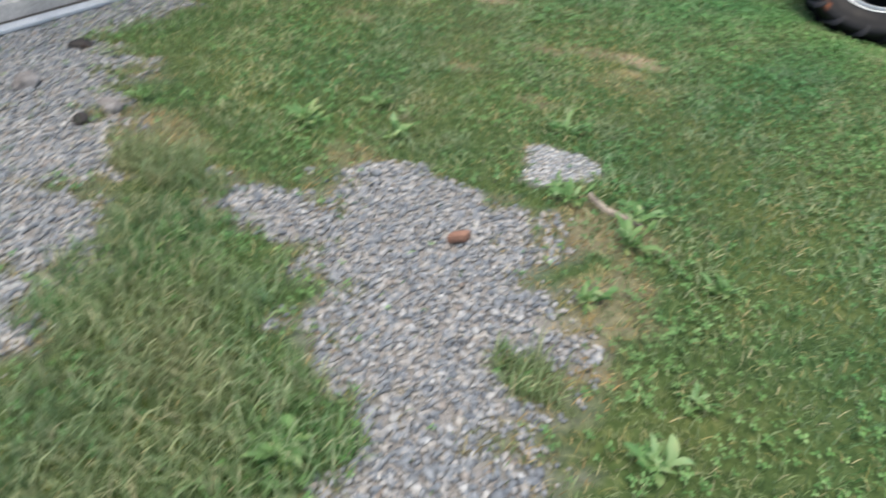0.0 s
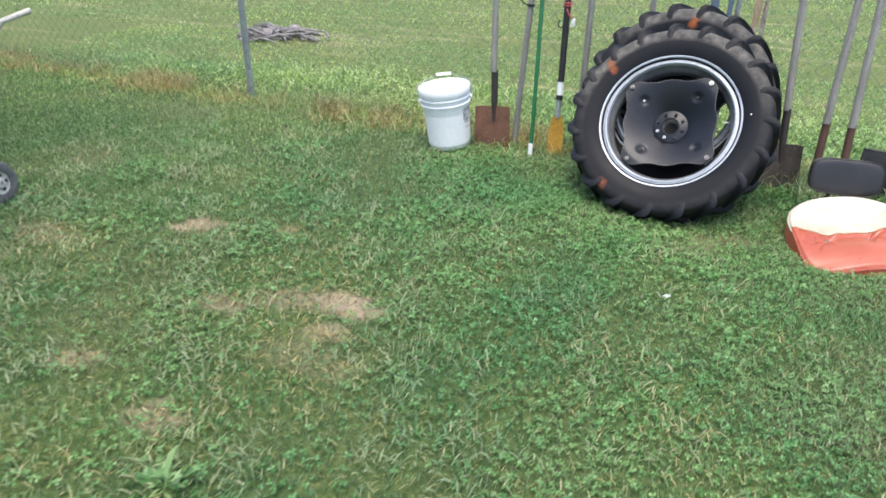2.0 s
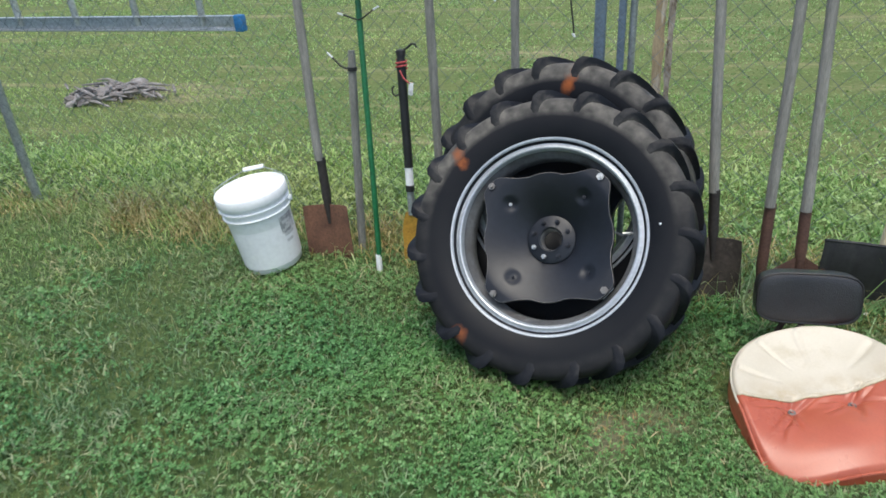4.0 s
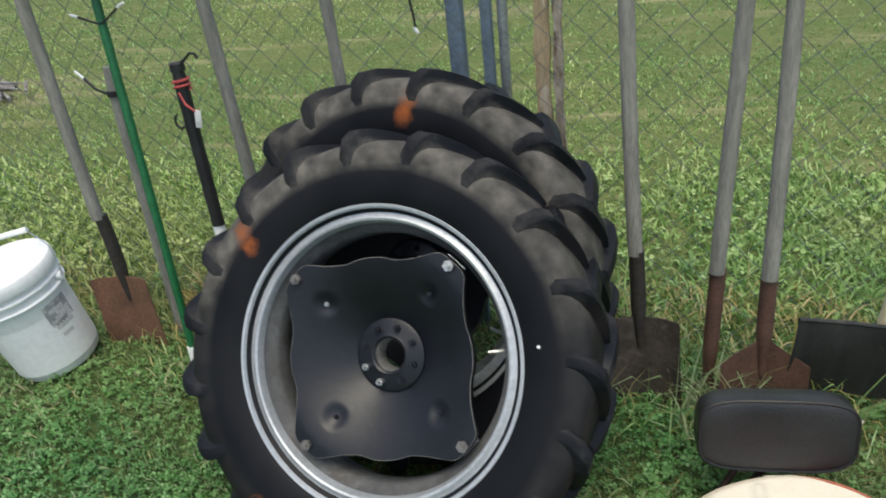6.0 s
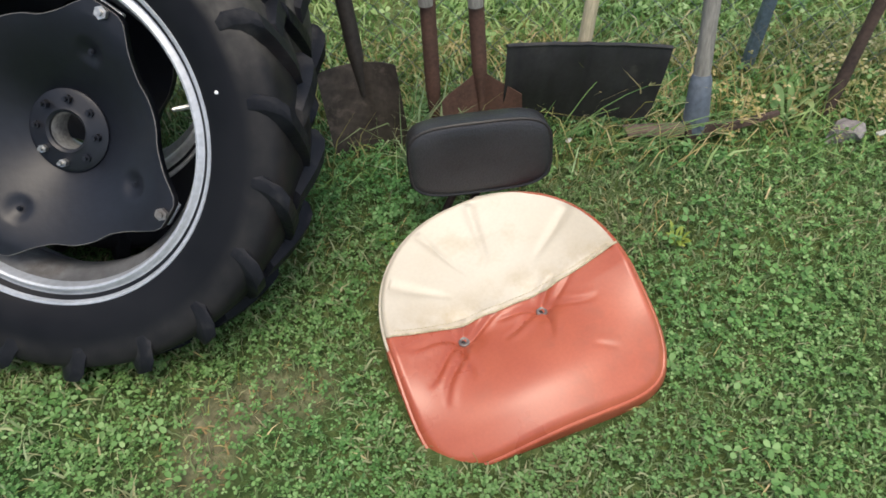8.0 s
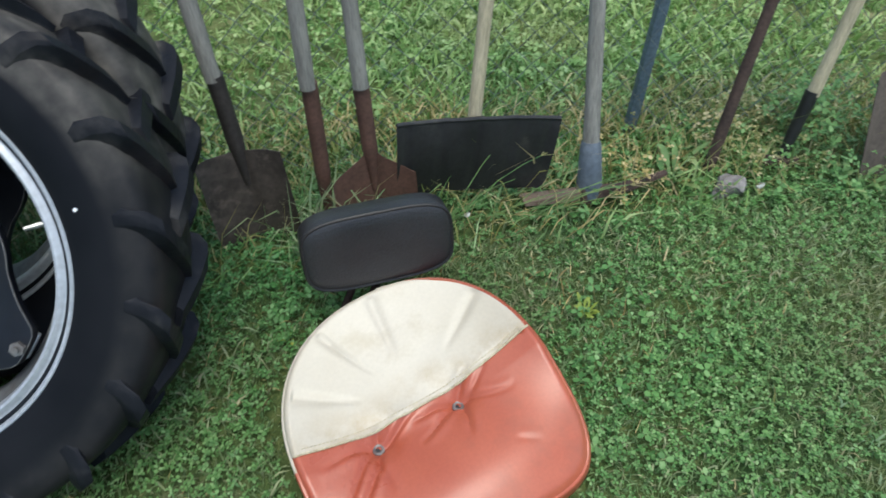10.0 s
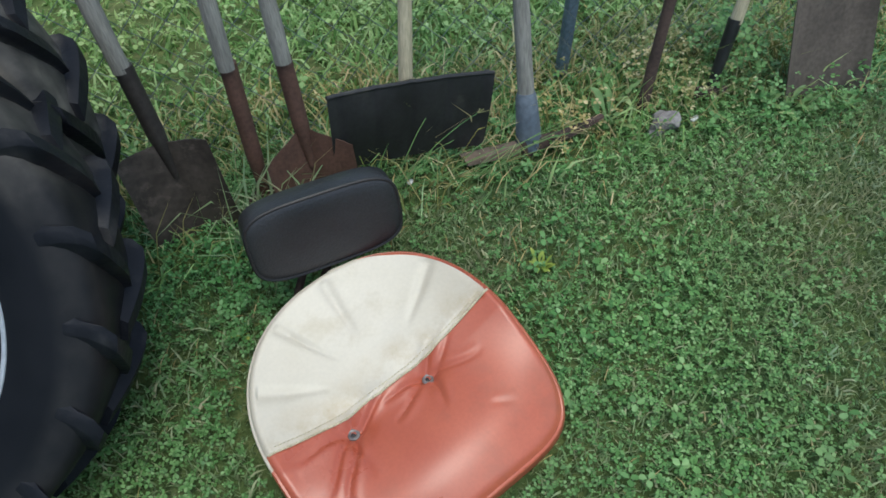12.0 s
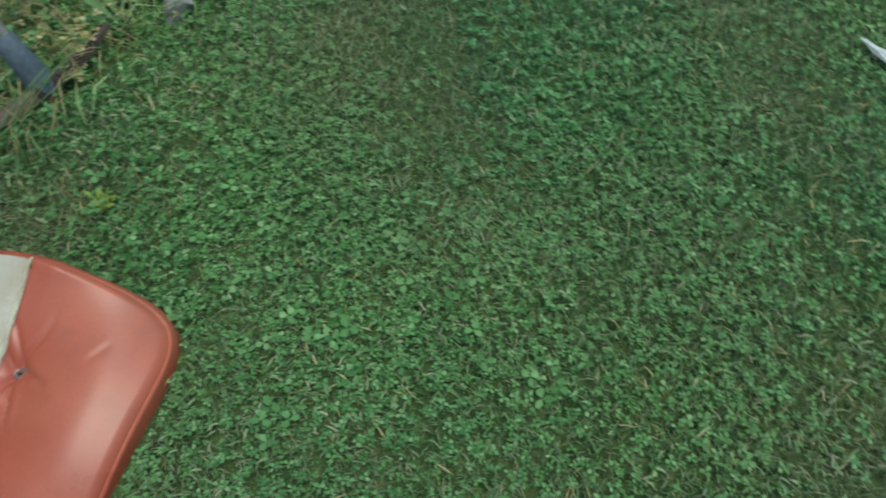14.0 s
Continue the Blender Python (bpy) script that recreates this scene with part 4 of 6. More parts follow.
def seat_shell(lift=0.0, skirt=9):
    bm = bmesh.new()
    sides, rings = 264, 64
    rows = []
    for j in range(rings + 1):
        f = 0.004 + 0.996 * (j / rings) ** 0.85
        row = []
        for k in range(sides):
            ex, ey = seat_edge(2 * math.pi * k / sides)
            row.append(bm.verts.new((ex * f, ey * f, seat_top(ex * f, ey * f, f) + lift)))
        rows.append(row)
    for drop, grow in ((0.006, 1.012), (0.02, 1.022), (0.04, 1.024), (0.056, 1.018), (0.06, 1.024), (0.066, 1.027), (0.072, 1.022), (0.076, 1.0), (0.08, 0.9))[:skirt]:
        row = []
        for k in range(sides):
            ex, ey = seat_edge(2 * math.pi * k / sides)
            bulge = grow + 0.05 * max(0, ex / 0.245) * math.sin(math.pi * min(1, drop / 0.078))
            row.append(bm.verts.new((ex * bulge, ey * grow, seat_top(ex, ey, 1.0) + lift - drop)))
        rows.append(row)
    for p, q in zip(rows, rows[1:]):
        for k in range(sides):
            bm.faces.new((p[k], p[(k + 1) % sides], q[(k + 1) % sides], q[k]))
    bm.faces.new(rows[0])
    if skirt > 8:
        bm.faces.new(rows[-1])
    return bm


def build_seat():
    s = thing("tractor_seat", pose(0.842, -0.335, -0.022, 0, 0, 16), "orange and cream vinyl seat with black backrest on the grass", "seat")
    part("cushion", seat_shell(), ORANGE_VINYL, s, "creased orange-red vinyl seat cushion")
    bm = seat_shell(0.0032, 1)
    for v in bm.verts:
        v.co.y -= seam_y(v.co.x)
    bmesh.ops.bisect_plane(bm, geom=bm.verts[:] + bm.edges[:] + bm.faces[:], plane_co=(0, 0, 0), plane_no=(0, 1, 0), clear_inner=True)
    for v in bm.verts:
        v.co.y += seam_y(v.co.x)
    for v in bm.verts:
        if v.co.x > 0.03:
            ex, ey = seat_edge(math.atan2(v.co.y, v.co.x))
            f = v.co.xy.length / math.hypot(ex, ey) * (1 - 0.05 * min(1, (v.co.x - 0.03) / 0.12))
            v.co = (ex * f, ey * f, seat_top(ex * f, ey * f, min(f, 1)) + 0.0032)
    part("cream_cover", bm, CREAM_VINYL, s, "wrinkled cream vinyl back section")
    seam = []
    for k in range(41):
        x = -0.25 + 0.5 * k / 40
        f = min(1.0, abs(x) / 0.2515)
        seam.append((x, seam_y(x) - 0.001, seat_top(x, seam_y(x), max(f, 0.01)) + 0.0025))
    part("seam", tube(seam, 0.0026, 6), PALE_WOOD, s, "yellowed stitched edge of the cream section")
    stitches = bmesh.new()
    for k in range(1, 63):
        x = -0.238 + 0.476 * k / 63
        tube([(q, seam_y(q) + 0.008, seat_top(q, seam_y(q) + 0.008, max(0.01, min(1.0, abs(q) / 0.2515))) + 0.0042) for q in (x - 0.0022, x + 0.0022)], 0.0011, 4, bm=stitches)
    tagged(part("stitching", stitches, PALE_WOOD, s, "row of yellowed stitches"), kind="stuff")
    for a0, a1, mat, label in ((178, 430, ORANGE_VINYL, "orange vinyl piping round the edge"), (70, 178, CREAM_VINYL, "cream vinyl piping round the back")):
        arc = [seat_edge(radians(a0 + (a1 - a0) * k / 72)) for k in range(73)]
        part("piping", tube([(x * 1.016, y * 1.016, seat_top(x, y, 1.0) - 0.008) for x, y in arc], 0.0042, 6), mat, s, label)
    for bx, by in BUTTONS:
        z = seat_top(bx, by, math.hypot(bx, by) / 0.25)
        b = part("button", moved(lathe([(0.0055, 0.0), (0.0058, 0.0045), (0.0088, 0.006), (0.0116, 0.004), (0.012, 0.0)], 20), pose(bx, by, z + 0.001)), DULL_METAL, s, "metal-rimmed tufting button")
        part("eyelet", moved(lathe([(0.0001, 0.0015), (0.0054, 0.001)], 12), pose(bx, by, z + 0.0012)), BLACK_PLASTIC, b, "dark eyelet")
    pad = bmesh.new()
    rows = []
    for y, inset in ((-0.034, 0.07), (-0.0335, 0.03), (-0.032, 0.014), (-0.029, 0.005), (-0.025, 0.0), (-0.02, 0.0), (0.022, 0.0), (0.03, 0.005), (0.033, 0.03)):
        row = []
        for j in range(96):
            a = 2 * math.pi * j / 96
            c, sn = math.cos(a), math.sin(a)
            q = (abs(c / 0.155) ** 4.2 + abs(sn / 0.084) ** 4.2) ** (-1 / 4.2)
            k = 1 - inset / 0.084
            row.append(pad.verts.new((q * c - (1 - k) * math.copysign(min(abs(q * c), 0.084), c) * 1.0, y, q * sn * k)))
        rows.append(row)
    for p, q in zip(rows, rows[1:]):
        for j in range(96):
            pad.faces.new((p[j], p[(j + 1) % 96], q[(j + 1) % 96], q[j]))
    pad.faces.new(rows[0])
    pad.faces.new(rows[-1])
    at = pose(0.842, -0.335, -0.022, 0, 0, 16).inverted() @ pose(0.815, -0.012, 0.206, -14, 0, 3)
    back = part("backrest", moved(pad, at), BLACK_VINYL, s, "black vinyl backrest pad")
    piping = [at @ Vector((0.153 * (abs(math.cos(a)) ** 0.5) * (1 if math.cos(a) > 0 else -1), -0.0275, 0.082 * (abs(math.sin(a)) ** 0.5) * (1 if math.sin(a) > 0 else -1))) for a in (2 * math.pi * (k + 0.5) / 80 for k in range(81))]
    part("piping", tube(piping, 0.0036, 6, False), BLACK_PIPING, back, "black vinyl piping")
    for dx in (-0.03, 0.03):
        foot = Vector((dx - 0.01, 0.22, 0.05))
        part("bracket", tube([foot, foot + Vector((0.0, 0.09, 0.0)), at @ Vector((dx, 0.034, -0.06)), at @ Vector((dx, 0.034, 0.03))], 0.009, 8), DARK_RUST, s, "dark red steel backrest bracket")
    part("seat_pan", block((0.3, 0.3, 0.02), (0, -0.02, 0.018), 0.008), DARK_RUST, s, "rusty steel seat pan")


build_seat()

# ---- bucket ----


def build_bucket():
    x, y = -1.315, 0.28
    b = thing("bucket", pose(x + 0.035, y + 0.02, h0(x, y) + 0.014, 4, -6.0, 0), "white plastic bucket with lid standing in grass by the fence", "bucket")
    shell = [(0.0001, 0.0), (0.119, 0.0), (0.124, 0.006), (0.1395, 0.262), (0.1405, 0.266), (0.1485, 0.268), (0.1495, 0.272), (0.142, 0.276), (0.143, 0.298), (0.1515, 0.301), (0.152, 0.306), (0.144, 0.31), (0.145, 0.335), (0.141, 0.338), (0.13, 0.03), (0.0001, 0.02)]
    part("body", lathe(shell, 72), WHITE_PLASTIC, b)
    lid = [(0.0001, 0.352), (0.132, 0.352), (0.136, 0.354), (0.138, 0.366), (0.144, 0.371), (0.151, 0.37), (0.1545, 0.364), (0.1555, 0.33), (0.153, 0.325), (0.1465, 0.326), (0.1465, 0.348), (0.0001, 0.346)]
    part("lid", lathe(lid, 72), WHITE_PLASTIC, b, "white snap-on plastic lid")
    ear = radians(20)
    for s in (0, math.pi):
        c, sn = math.cos(ear + s), math.sin(ear + s)
        part("ear", tube([(0.145 * c, 0.145 * sn, 0.288), (0.16 * c, 0.16 * sn, 0.288)], 0.013, 12), WHITE_PLASTIC, b, "white moulded handle lug")
    half = [(0.162, 0.0, 0.29), (0.164, 0.012, 0.34), (0.158, 0.03, 0.376), (0.13, 0.065, 0.384), (0.09, 0.11, 0.388), (0.05, 0.155, 0.39), (0.046, 0.165, 0.392)]
    wire = [(x * math.cos(ear) - y * math.sin(ear), x * math.sin(ear) + y * math.cos(ear), z) for x, y, z in half + [(-x, y, z) for x, y, z in half[::-1]]]
    h = part("handle", tube(wire, 0.0021, 6), ZINC, b, "thin wire bail handle")
    part("grip", tube(wire[6:8], 0.0095, 10), WHITE_PLASTIC, h, "white plastic grip")

    def label(a0, a1, z0, z1, lift, mat, name, parent):
        bm = bmesh.new()
        cols = []
        for k in range(9):
            a = radians(a0 + (a1 - a0) * k / 8)
            cols.append([bm.verts.new(((0.124 + (z - 0.006) * 0.0605 + lift) * math.cos(a), (0.124 + (z - 0.006) * 0.0605 + lift) * math.sin(a), z)) for z in (z0, z1)])
        for p, q in zip(cols, cols[1:]):
            bm.faces.new((p[0], q[0], q[1], p[1]))
        return part(name, bm, mat, parent, "printed grey label with unreadable marks" if name == "label" else "")

    card = label(-25, 12, 0.075, 0.245, 0.0012, GREY_PRINT, "label", b)
    for k, (a0, a1) in enumerate(((-21, 8), (-19, -2), (-21, 6), (-16, 9), (-20, 2))):
        label(a0, a1, 0.09 + k * 0.03, 0.104 + k * 0.03, 0.0024, PALE_PRINT, "print_bar", card)


build_bucket()

# ---- tools along the fence ----


def leaning(foot, top, roll=0.0):
    """The axes at the foot of a tool: z up its shaft, x across it along the fence."""
    z = (Vector(top) - Vector(foot)).normalized()
    x = Vector((1, FENCE_SLOPE, 0))
    x = (x - z * x.dot(z)).normalized()
    y = z.cross(x)
    m = Matrix((x, y, z)).transposed().to_4x4()
    m.translation = foot
    return m @ pose(0, 0, 0, 0, 0, roll)


def shaft(z0, z1, r0, r1, bend=0.004, seed=0):
    n = 14
    return tube([(bend * math.sin(3.1 * k / n + seed), bend * math.sin(2.3 * k / n + seed * 2), z0 + (z1 - z0) * k / n) for k in range(n + 1)],
                [r0 + (r1 - r0) * k / n + 0.0006 * math.sin(k * 2.1 + seed) for k in range(n)] + [r1 * 0.8], 14)


def square_blade(width, tall, dish, rag=0.0):
    def f(u, v):
        s = 2 * u - 1
        half = width / 2 * (1 - 0.03 * v)
        z = tall * v - 0.004 * abs(s) ** 6 * (1 if v > 0.9 else 0)
        if rag and v < 0.05:
            z += rag * math.sin(u * 17) * math.sin(u * 5 + 1)
        y = -dish * (abs(s) ** 2.2) + 0.012 * math.exp(-(s / 0.16) ** 2) * v - 0.004
        return (s * half, y, z)
    return sheet(f, 20, 10, 0.003)


def round_blade(width, tall, dish, shoulder=0.045):
    def f(u, v):
        s = 2 * u - 1
        low = tall * (0.34 * abs(s) ** 2.2)
        z = low + (tall - low - shoulder * abs(s) ** 0.75) * v
        half = width / 2
        y = -dish * abs(s) ** 2 + 0.014 * math.exp(-(s / 0.17) ** 2) * v - 0.004
        return (s * half, y, z)
    return sheet(f, 20, 10, 0.003)


def build_shovel(foot, top, length, blade, blade_mat, blade_top, socket_end, socket_mat, handle_mat, label, r=0.0185, blade_label="", roll=0.0, name="shovel", shift=(0, 0, 0)):
    t = thing(name, leaning(foot, top, roll), label, "shovel", "tools leaning on the fence")
    if blade:
        part("blade", moved(blade, pose(*shift)), blade_mat, t, blade_label)
    n = 10
    neck = [(0, 0.012 * math.sin(math.pi * min(1, k / n)) * 0.4 + 0.006, blade_top - 0.09 + (socket_end - blade_top + 0.09) * k / n) for k in range(n + 1)]
    part("socket", tube(neck, [0.008 + (r + 0.001 - 0.008) * min(1, k / 4) for k in range(n + 1)], 14), socket_mat, t)
    part("handle", shaft(socket_end - 0.01, length, r, r * 0.95, seed=foot[0] * 7), handle_mat, t)
    return t


build_shovel((-1.035, 0.40, -0.02), (-1.125, 0.585, 1.18), 1.45, square_blade(0.228, 0.25, 0.02, 0.006), RUST, 0.25, 0.46, DARK_STEEL, GREY_WOOD,
             "square shovel with rusty blade and grey handle against the fence", 0.0195, "rusty brown square blade")
build_shovel((0.572, 0.27, -0.03), (0.497, 0.462, 1.07), 1.4, square_blade(0.2, 0.27, 0.03, 0.02), WORN_BLADE, 0.27, 0.45, DARK_STEEL, GREY_WOOD,
             "square shovel with dark worn blade and grey handle against the fence", 0.0185, "dark brown worn blade with a chipped edge")
build_shovel((0.735, 0.29, -0.03), (0.739, 0.45, 1.05), 1.4, round_blade(0.1, 0.1, 0.015), DARK_RUST, 0.1, 0.40, RED_RUST, GREY_WOOD,
             "narrow spade with rusty socket and grey handle against the fence", 0.0185, "rusty narrow blade sunk in weeds")
build_shovel((0.862, 0.25, -0.1), (0.829, 0.445, 1.05), 1.48, round_blade(0.2, 0.305, 0.035, 0.06), RED_RUST, 0.28, 0.47, RED_RUST, GREY_WOOD,
             "pointed shovel with red-brown rusty blade and grey handle", 0.0185, "red-brown rusty pointed blade")


def build_stake():
    s = thing("wooden_stake", leaning((-0.915, 0.45, -0.03), (-0.88, 0.515, 0.884)), "short grey wooden stake with a black elastic cord", "stake", "tools leaning on the fence")
    part("pole", shaft(0, 0.915, 0.018, 0.0175, 0.003, 3), GREY_WOOD, s)
    part("band", tube([(0, 0, 0.835), (0, 0, 0.85)], 0.0205, 14), BLACK_CORD, s, "black elastic band")
    c = part("cord", tube([(-0.018, -0.01, 0.843), (-0.045, -0.015, 0.855), (-0.08, -0.012, 0.885)], 0.004, 8), BLACK_CORD, s, "black elastic cord")
    part("cord_tip", tube([(-0.08, -0.012, 0.885), (-0.103, -0.012, 0.905)], [0.0042, 0.0034], 8), WHITE_PLASTIC, c, "white plastic hook tip")


build_stake()


def build_broom():
    """A broom stood on the end of its pole, its head up."""
    foot, top = (-0.772, 0.285, -0.015), (-0.814, 0.49, 1.095)
    b = thing("broom", leaning(foot, top), "green broom standing upside down against the fence", "broom", "tools leaning on the fence")
    part("pole", shaft(0.075, 1.16, 0.012, 0.012, 0.002, 1), GREEN_PAINT, b, "dark green metal pole")
    part("pole_tip", tube([(0, 0, 0.0), (0, 0, 0.01), (0, 0, 0.085)], [0.011, 0.0135, 0.013], 14), WHITE_PLASTIC, b, "white plastic pole end")

    def body(f0, half, deep, z):
        return [(half * math.copysign(abs(math.cos(a)) ** 0.6, math.cos(a)), deep * math.copysign(abs(math.sin(a)) ** 0.7, math.sin(a)), z) for a in (2 * math.pi * k / 40 for k in range(40))]
    bm = bmesh.new()
    rows = [[bm.verts.new(p) for p in body(0, h, d, z)] for h, d, z in ((0.085, 0.034, 1.15), (0.1, 0.042, 1.154), (0.112, 0.048, 1.168), (0.126, 0.052, 1.19), (0.134, 0.054, 1.215))]
    for p, q in zip(rows, rows[1:]):
        for k in range(40):
            bm.faces.new((p[k], p[(k + 1) % 40], q[(k + 1) % 40], q[k]))
    bm.faces.new(rows[0])
    bm.faces.new(rows[-1])
    head = part("head", bm, GREEN_HEAD, b, "bright green plastic broom head")
    rim = [(x, y, z) for x, y, z in body(0, 0.1, 0.048, 1.154)] + [body(0, 0.1, 0.048, 1.154)[0]]
    part("bumper", tube(rim, 0.007, 8, False), CREAM_PAINT, head, "dirty off-white rubber bumper strip")
    part("head_base", tube([(x * 0.97, y * 0.97, 1.143) for x, y, z in rim], 0.0065, 8, False), BLACK_PLASTIC, head, "black lower edge")
    rng = random.Random(4)
    tuft = bmesh.new()
    for k in range(150):
        x, y = rng.uniform(-0.125, 0.125), rng.uniform(-0.055, 0.055)
        tube([(x, y, 1.2), (x * 1.08 + rng.uniform(-0.01, 0.01), y * 1.1, 1.2 + rng.uniform(0.02, 0.065))], [0.0045, 0.002], 5, bm=tuft)
    part("bristles", tuft, GREEN_HEAD, head, "green bristles")
    for z, ends in ((1.04, (-1, 1)),):
        for s in ends:
            c = part("cord", tube([(0, -0.012, z), (0.02 * s, -0.012, z + 0.006), (0.065 * s, -0.01, z + 0.022 + 0.012 * (s > 0))], 0.003, 8), BLACK_CORD, b, "black elastic cord")
            part("cord_tip", tube([(0.065 * s, -0.01, z + 0.022 + 0.012 * (s > 0)), (0.088 * s, -0.01, z + 0.03 + 0.014 * (s > 0))], [0.0042, 0.0034], 8), WHITE_PLASTIC, c, "white plastic hook tip")


build_broom()


def build_edger():
    foot, top = (-0.652, 0.415, -0.02), (-0.675, 0.53, 0.872)
    e = thing("edging_tool", leaning(foot, top), "black-handled edging tool with yellow blade and red cord", "garden tool", "tools leaning on the fence")
    part("pole", shaft(0.43, 0.895, 0.0185, 0.019, 0.001, 2), BLACK_PLASTIC, e, "black round pole")
    part("pole_cap", tube([(0, 0, 0.885), (0, 0, 0.905), (0, 0, 0.91)], [0.0205, 0.0205, 0.015], 14), BLACK_PLASTIC, e)
    part("sleeve", tube([(0, 0, 0.35), (0, 0, 0.435)], 0.0175, 14), WHITE_PLASTIC, e, "white pole sleeve")
    part("collar", tube([(0, 0, 0.325), (0, 0, 0.352)], 0.0195, 14), BLACK_PLASTIC, e, "black collar")
    part("sleeve", tube([(0, 0, 0.22), (0, 0, 0.327)], 0.016, 14), ZINC, e, "pale metal sleeve")

    def f(u, v):
        s = 2 * u - 1
        return (s * (0.045 - 0.02 * max(0, v - 0.7) / 0.3), -0.008 * s * s - 0.002, 0.0 + 0.23 * v)
    part("blade", sheet(f, 8, 8, 0.004), YELLOW_STEEL, e, "worn yellow painted blade")
    coil = [(0.0215 * math.cos(a), 0.0215 * math.sin(a), 0.835 + 0.0022 * a) for a in (k * 0.4 for k in range(40))]
    c = part("cord", tube(coil, 0.0042, 6), RED_CORD, e, "red elastic cord wound round the pole")
    part("cord_end", tube([(0.0, -0.022, 0.83), (0.018, -0.03, 0.8), (0.04, -0.026, 0.778), (0.05, -0.02, 0.78)], 0.0035, 6), RED_CORD, c)
    part("tag", block((0.02, 0.003, 0.05), (0.044, -0.026, 0.757), 0.001, (0, 8, 0)), PALE_PRINT, e, "white paper tag")
    part("hook", tube([(0.01, 0, 0.905), (0.03, 0, 0.915), (0.05, -0.002, 0.93), (0.066, -0.002, 0.927), (0.07, -0.002, 0.915)], 0.0042, 8), BLACK_CORD, e, "black wire hook")
    part("hook", tube([(-0.015, -0.01, 0.735), (-0.03, -0.012, 0.728), (-0.042, -0.012, 0.738), (-0.043, -0.012, 0.758), (-0.033, -0.012, 0.768)], 0.0038, 8), BLACK_CORD, e, "black wire hook")


build_edger()


def build_pole(foot, top, r, mat, label, name="tool_handle", r_top=None):
    length = (Vector(top) - Vector(foot)).length
    return solo(name, shaft(0, length, r, r_top or r * 0.95, 0.004, foot[0] * 9), mat, leaning(foot, top), label, "handle", "tools leaning on the fence")


build_pole((-0.545, 0.50, -0.03), (-0.54, 0.545, 1.4), 0.0185, GREY_WOOD, "grey weathered wooden tool handle standing behind a tractor wheel")
build_pole((-0.212, 0.525, -0.03), (-0.212, 0.53, 1.42), 0.0165, GREY_WOOD, "grey weathered wooden tool handle standing against the fence")


def build_cord(x, z0, z1):
    c = thing("hanging_cord", pose(x, fence_y(x) - 0.012, z1), "black elastic cord with white tip hanging on the fence", "cord", "cords on the fence")
    n = 8
    part("line", tube([(0.012 * k / n + 0.004 * math.sin(k), 0, (z0 - z1) * k / n) for k in range(n + 1)], 0.0032, 6), BLACK_CORD, c)
    part("tip", tube([(0.012, 0, z0 - z1), (0.02, 0, z0 - z1 - 0.014)], [0.0055, 0.004], 8), WHITE_PLASTIC, c, "white plastic tip")


build_cord(-0.01, 0.935, 1.22)
build_cord(-0.31, 1.065, 1.22)


def build_snow_shovel():
    foot = (1.098, 0.285, 0.065)
    t = thing("snow_shovel", leaning(foot, (1.203, 0.47, 1.0), 0), "black plastic snow shovel with pale wooden handle against the fence", "snow shovel", "tools leaning on the fence")

    def f(u, v):
        s = 2 * u - 1
        rib = 0.004 * max(0, math.cos(s * 14.2)) ** 6
        z = -0.02 + 0.205 * v
        y = -0.028 * math.sin(v * 1.7) - 0.018 * abs(s) ** 3 + rib - 0.01
        return (s * (0.188 + 0.01 * v), y, z + 0.008 * s)
    b = part("blade", sheet(f, 48, 12, 0.005), BLACK_PLASTIC, t, "black ribbed plastic blade")
    rim = [f(k / 24, 1.0) for k in range(25)]
    part("lip", tube([(x, y + 0.002, z) for x, y, z in rim], 0.0055, 8), BLACK_PLASTIC, b, "thick rolled upper lip")
    part("handle", shaft(0.12, 1.3, 0.0165, 0.0155, 0.004, 5), PALE_WOOD, t, "pale bare wooden handle")
    part("ferrule", tube([(0, 0.002, 0.05), (0, 0, 0.14)], [0.014, 0.019], 14), BLACK_PLASTIC, t)


build_snow_shovel()


def build_pick():
    foot = (1.405, 0.205, -0.022)
    t = thing("pickaxe", leaning(foot, (1.412, 0.43, 0.66)), "pickaxe standing on its rusty head against the fence", "pickaxe", "tools leaning on the fence")
    part("handle", shaft(0.15, 0.92, 0.021, 0.0165, 0.002, 6), GREY_WOOD, t, "grey-brown weathered handle")
    part("sleeve", tube([(0, 0, 0.035), (0, 0, 0.06), (0, 0, 0.17), (0, 0, 0.185)], [0.031, 0.033, 0.027, 0.023], 16), SLATE, t, "slate-blue sleeve")
    for s, w in ((1, 0.01), (-1, 0.034)):
        n = 10
        rows = []
        bm = bmesh.new()
        for k in range(n + 1):
            f = k / n
            x, z = s * (0.02 + (0.19 if s > 0 else 0.16) * f), 0.042 + (0.032 * f * f if s > 0 else 0.004 * f)
            tw, th = (0.016 * (1 - f) + w * f, 0.014 * (1 - 0.75 * f))
            rows.append([bm.verts.new((x, a * tw, z + b * th)) for a, b in ((-1, -1), (1, -1), (1, 1), (-1, 1))])
        for p, q in zip(rows, rows[1:]):
            for j in range(4):
                bm.faces.new((p[j], p[(j + 1) % 4], q[(j + 1) % 4], q[j]))
        bm.faces.new(rows[0])
        bm.faces.new(rows[-1])
        part("pick_arm" if s > 0 else "adze_blade", bm, DARK_RUST if s > 0 else PALE_RUST, t, "rusty curved steel arm" if s > 0 else "broad rusty adze blade")
    part("eye", block((0.06, 0.055, 0.05), (0, 0, 0.045), 0.01), DARK_RUST, t, "dark steel eye")


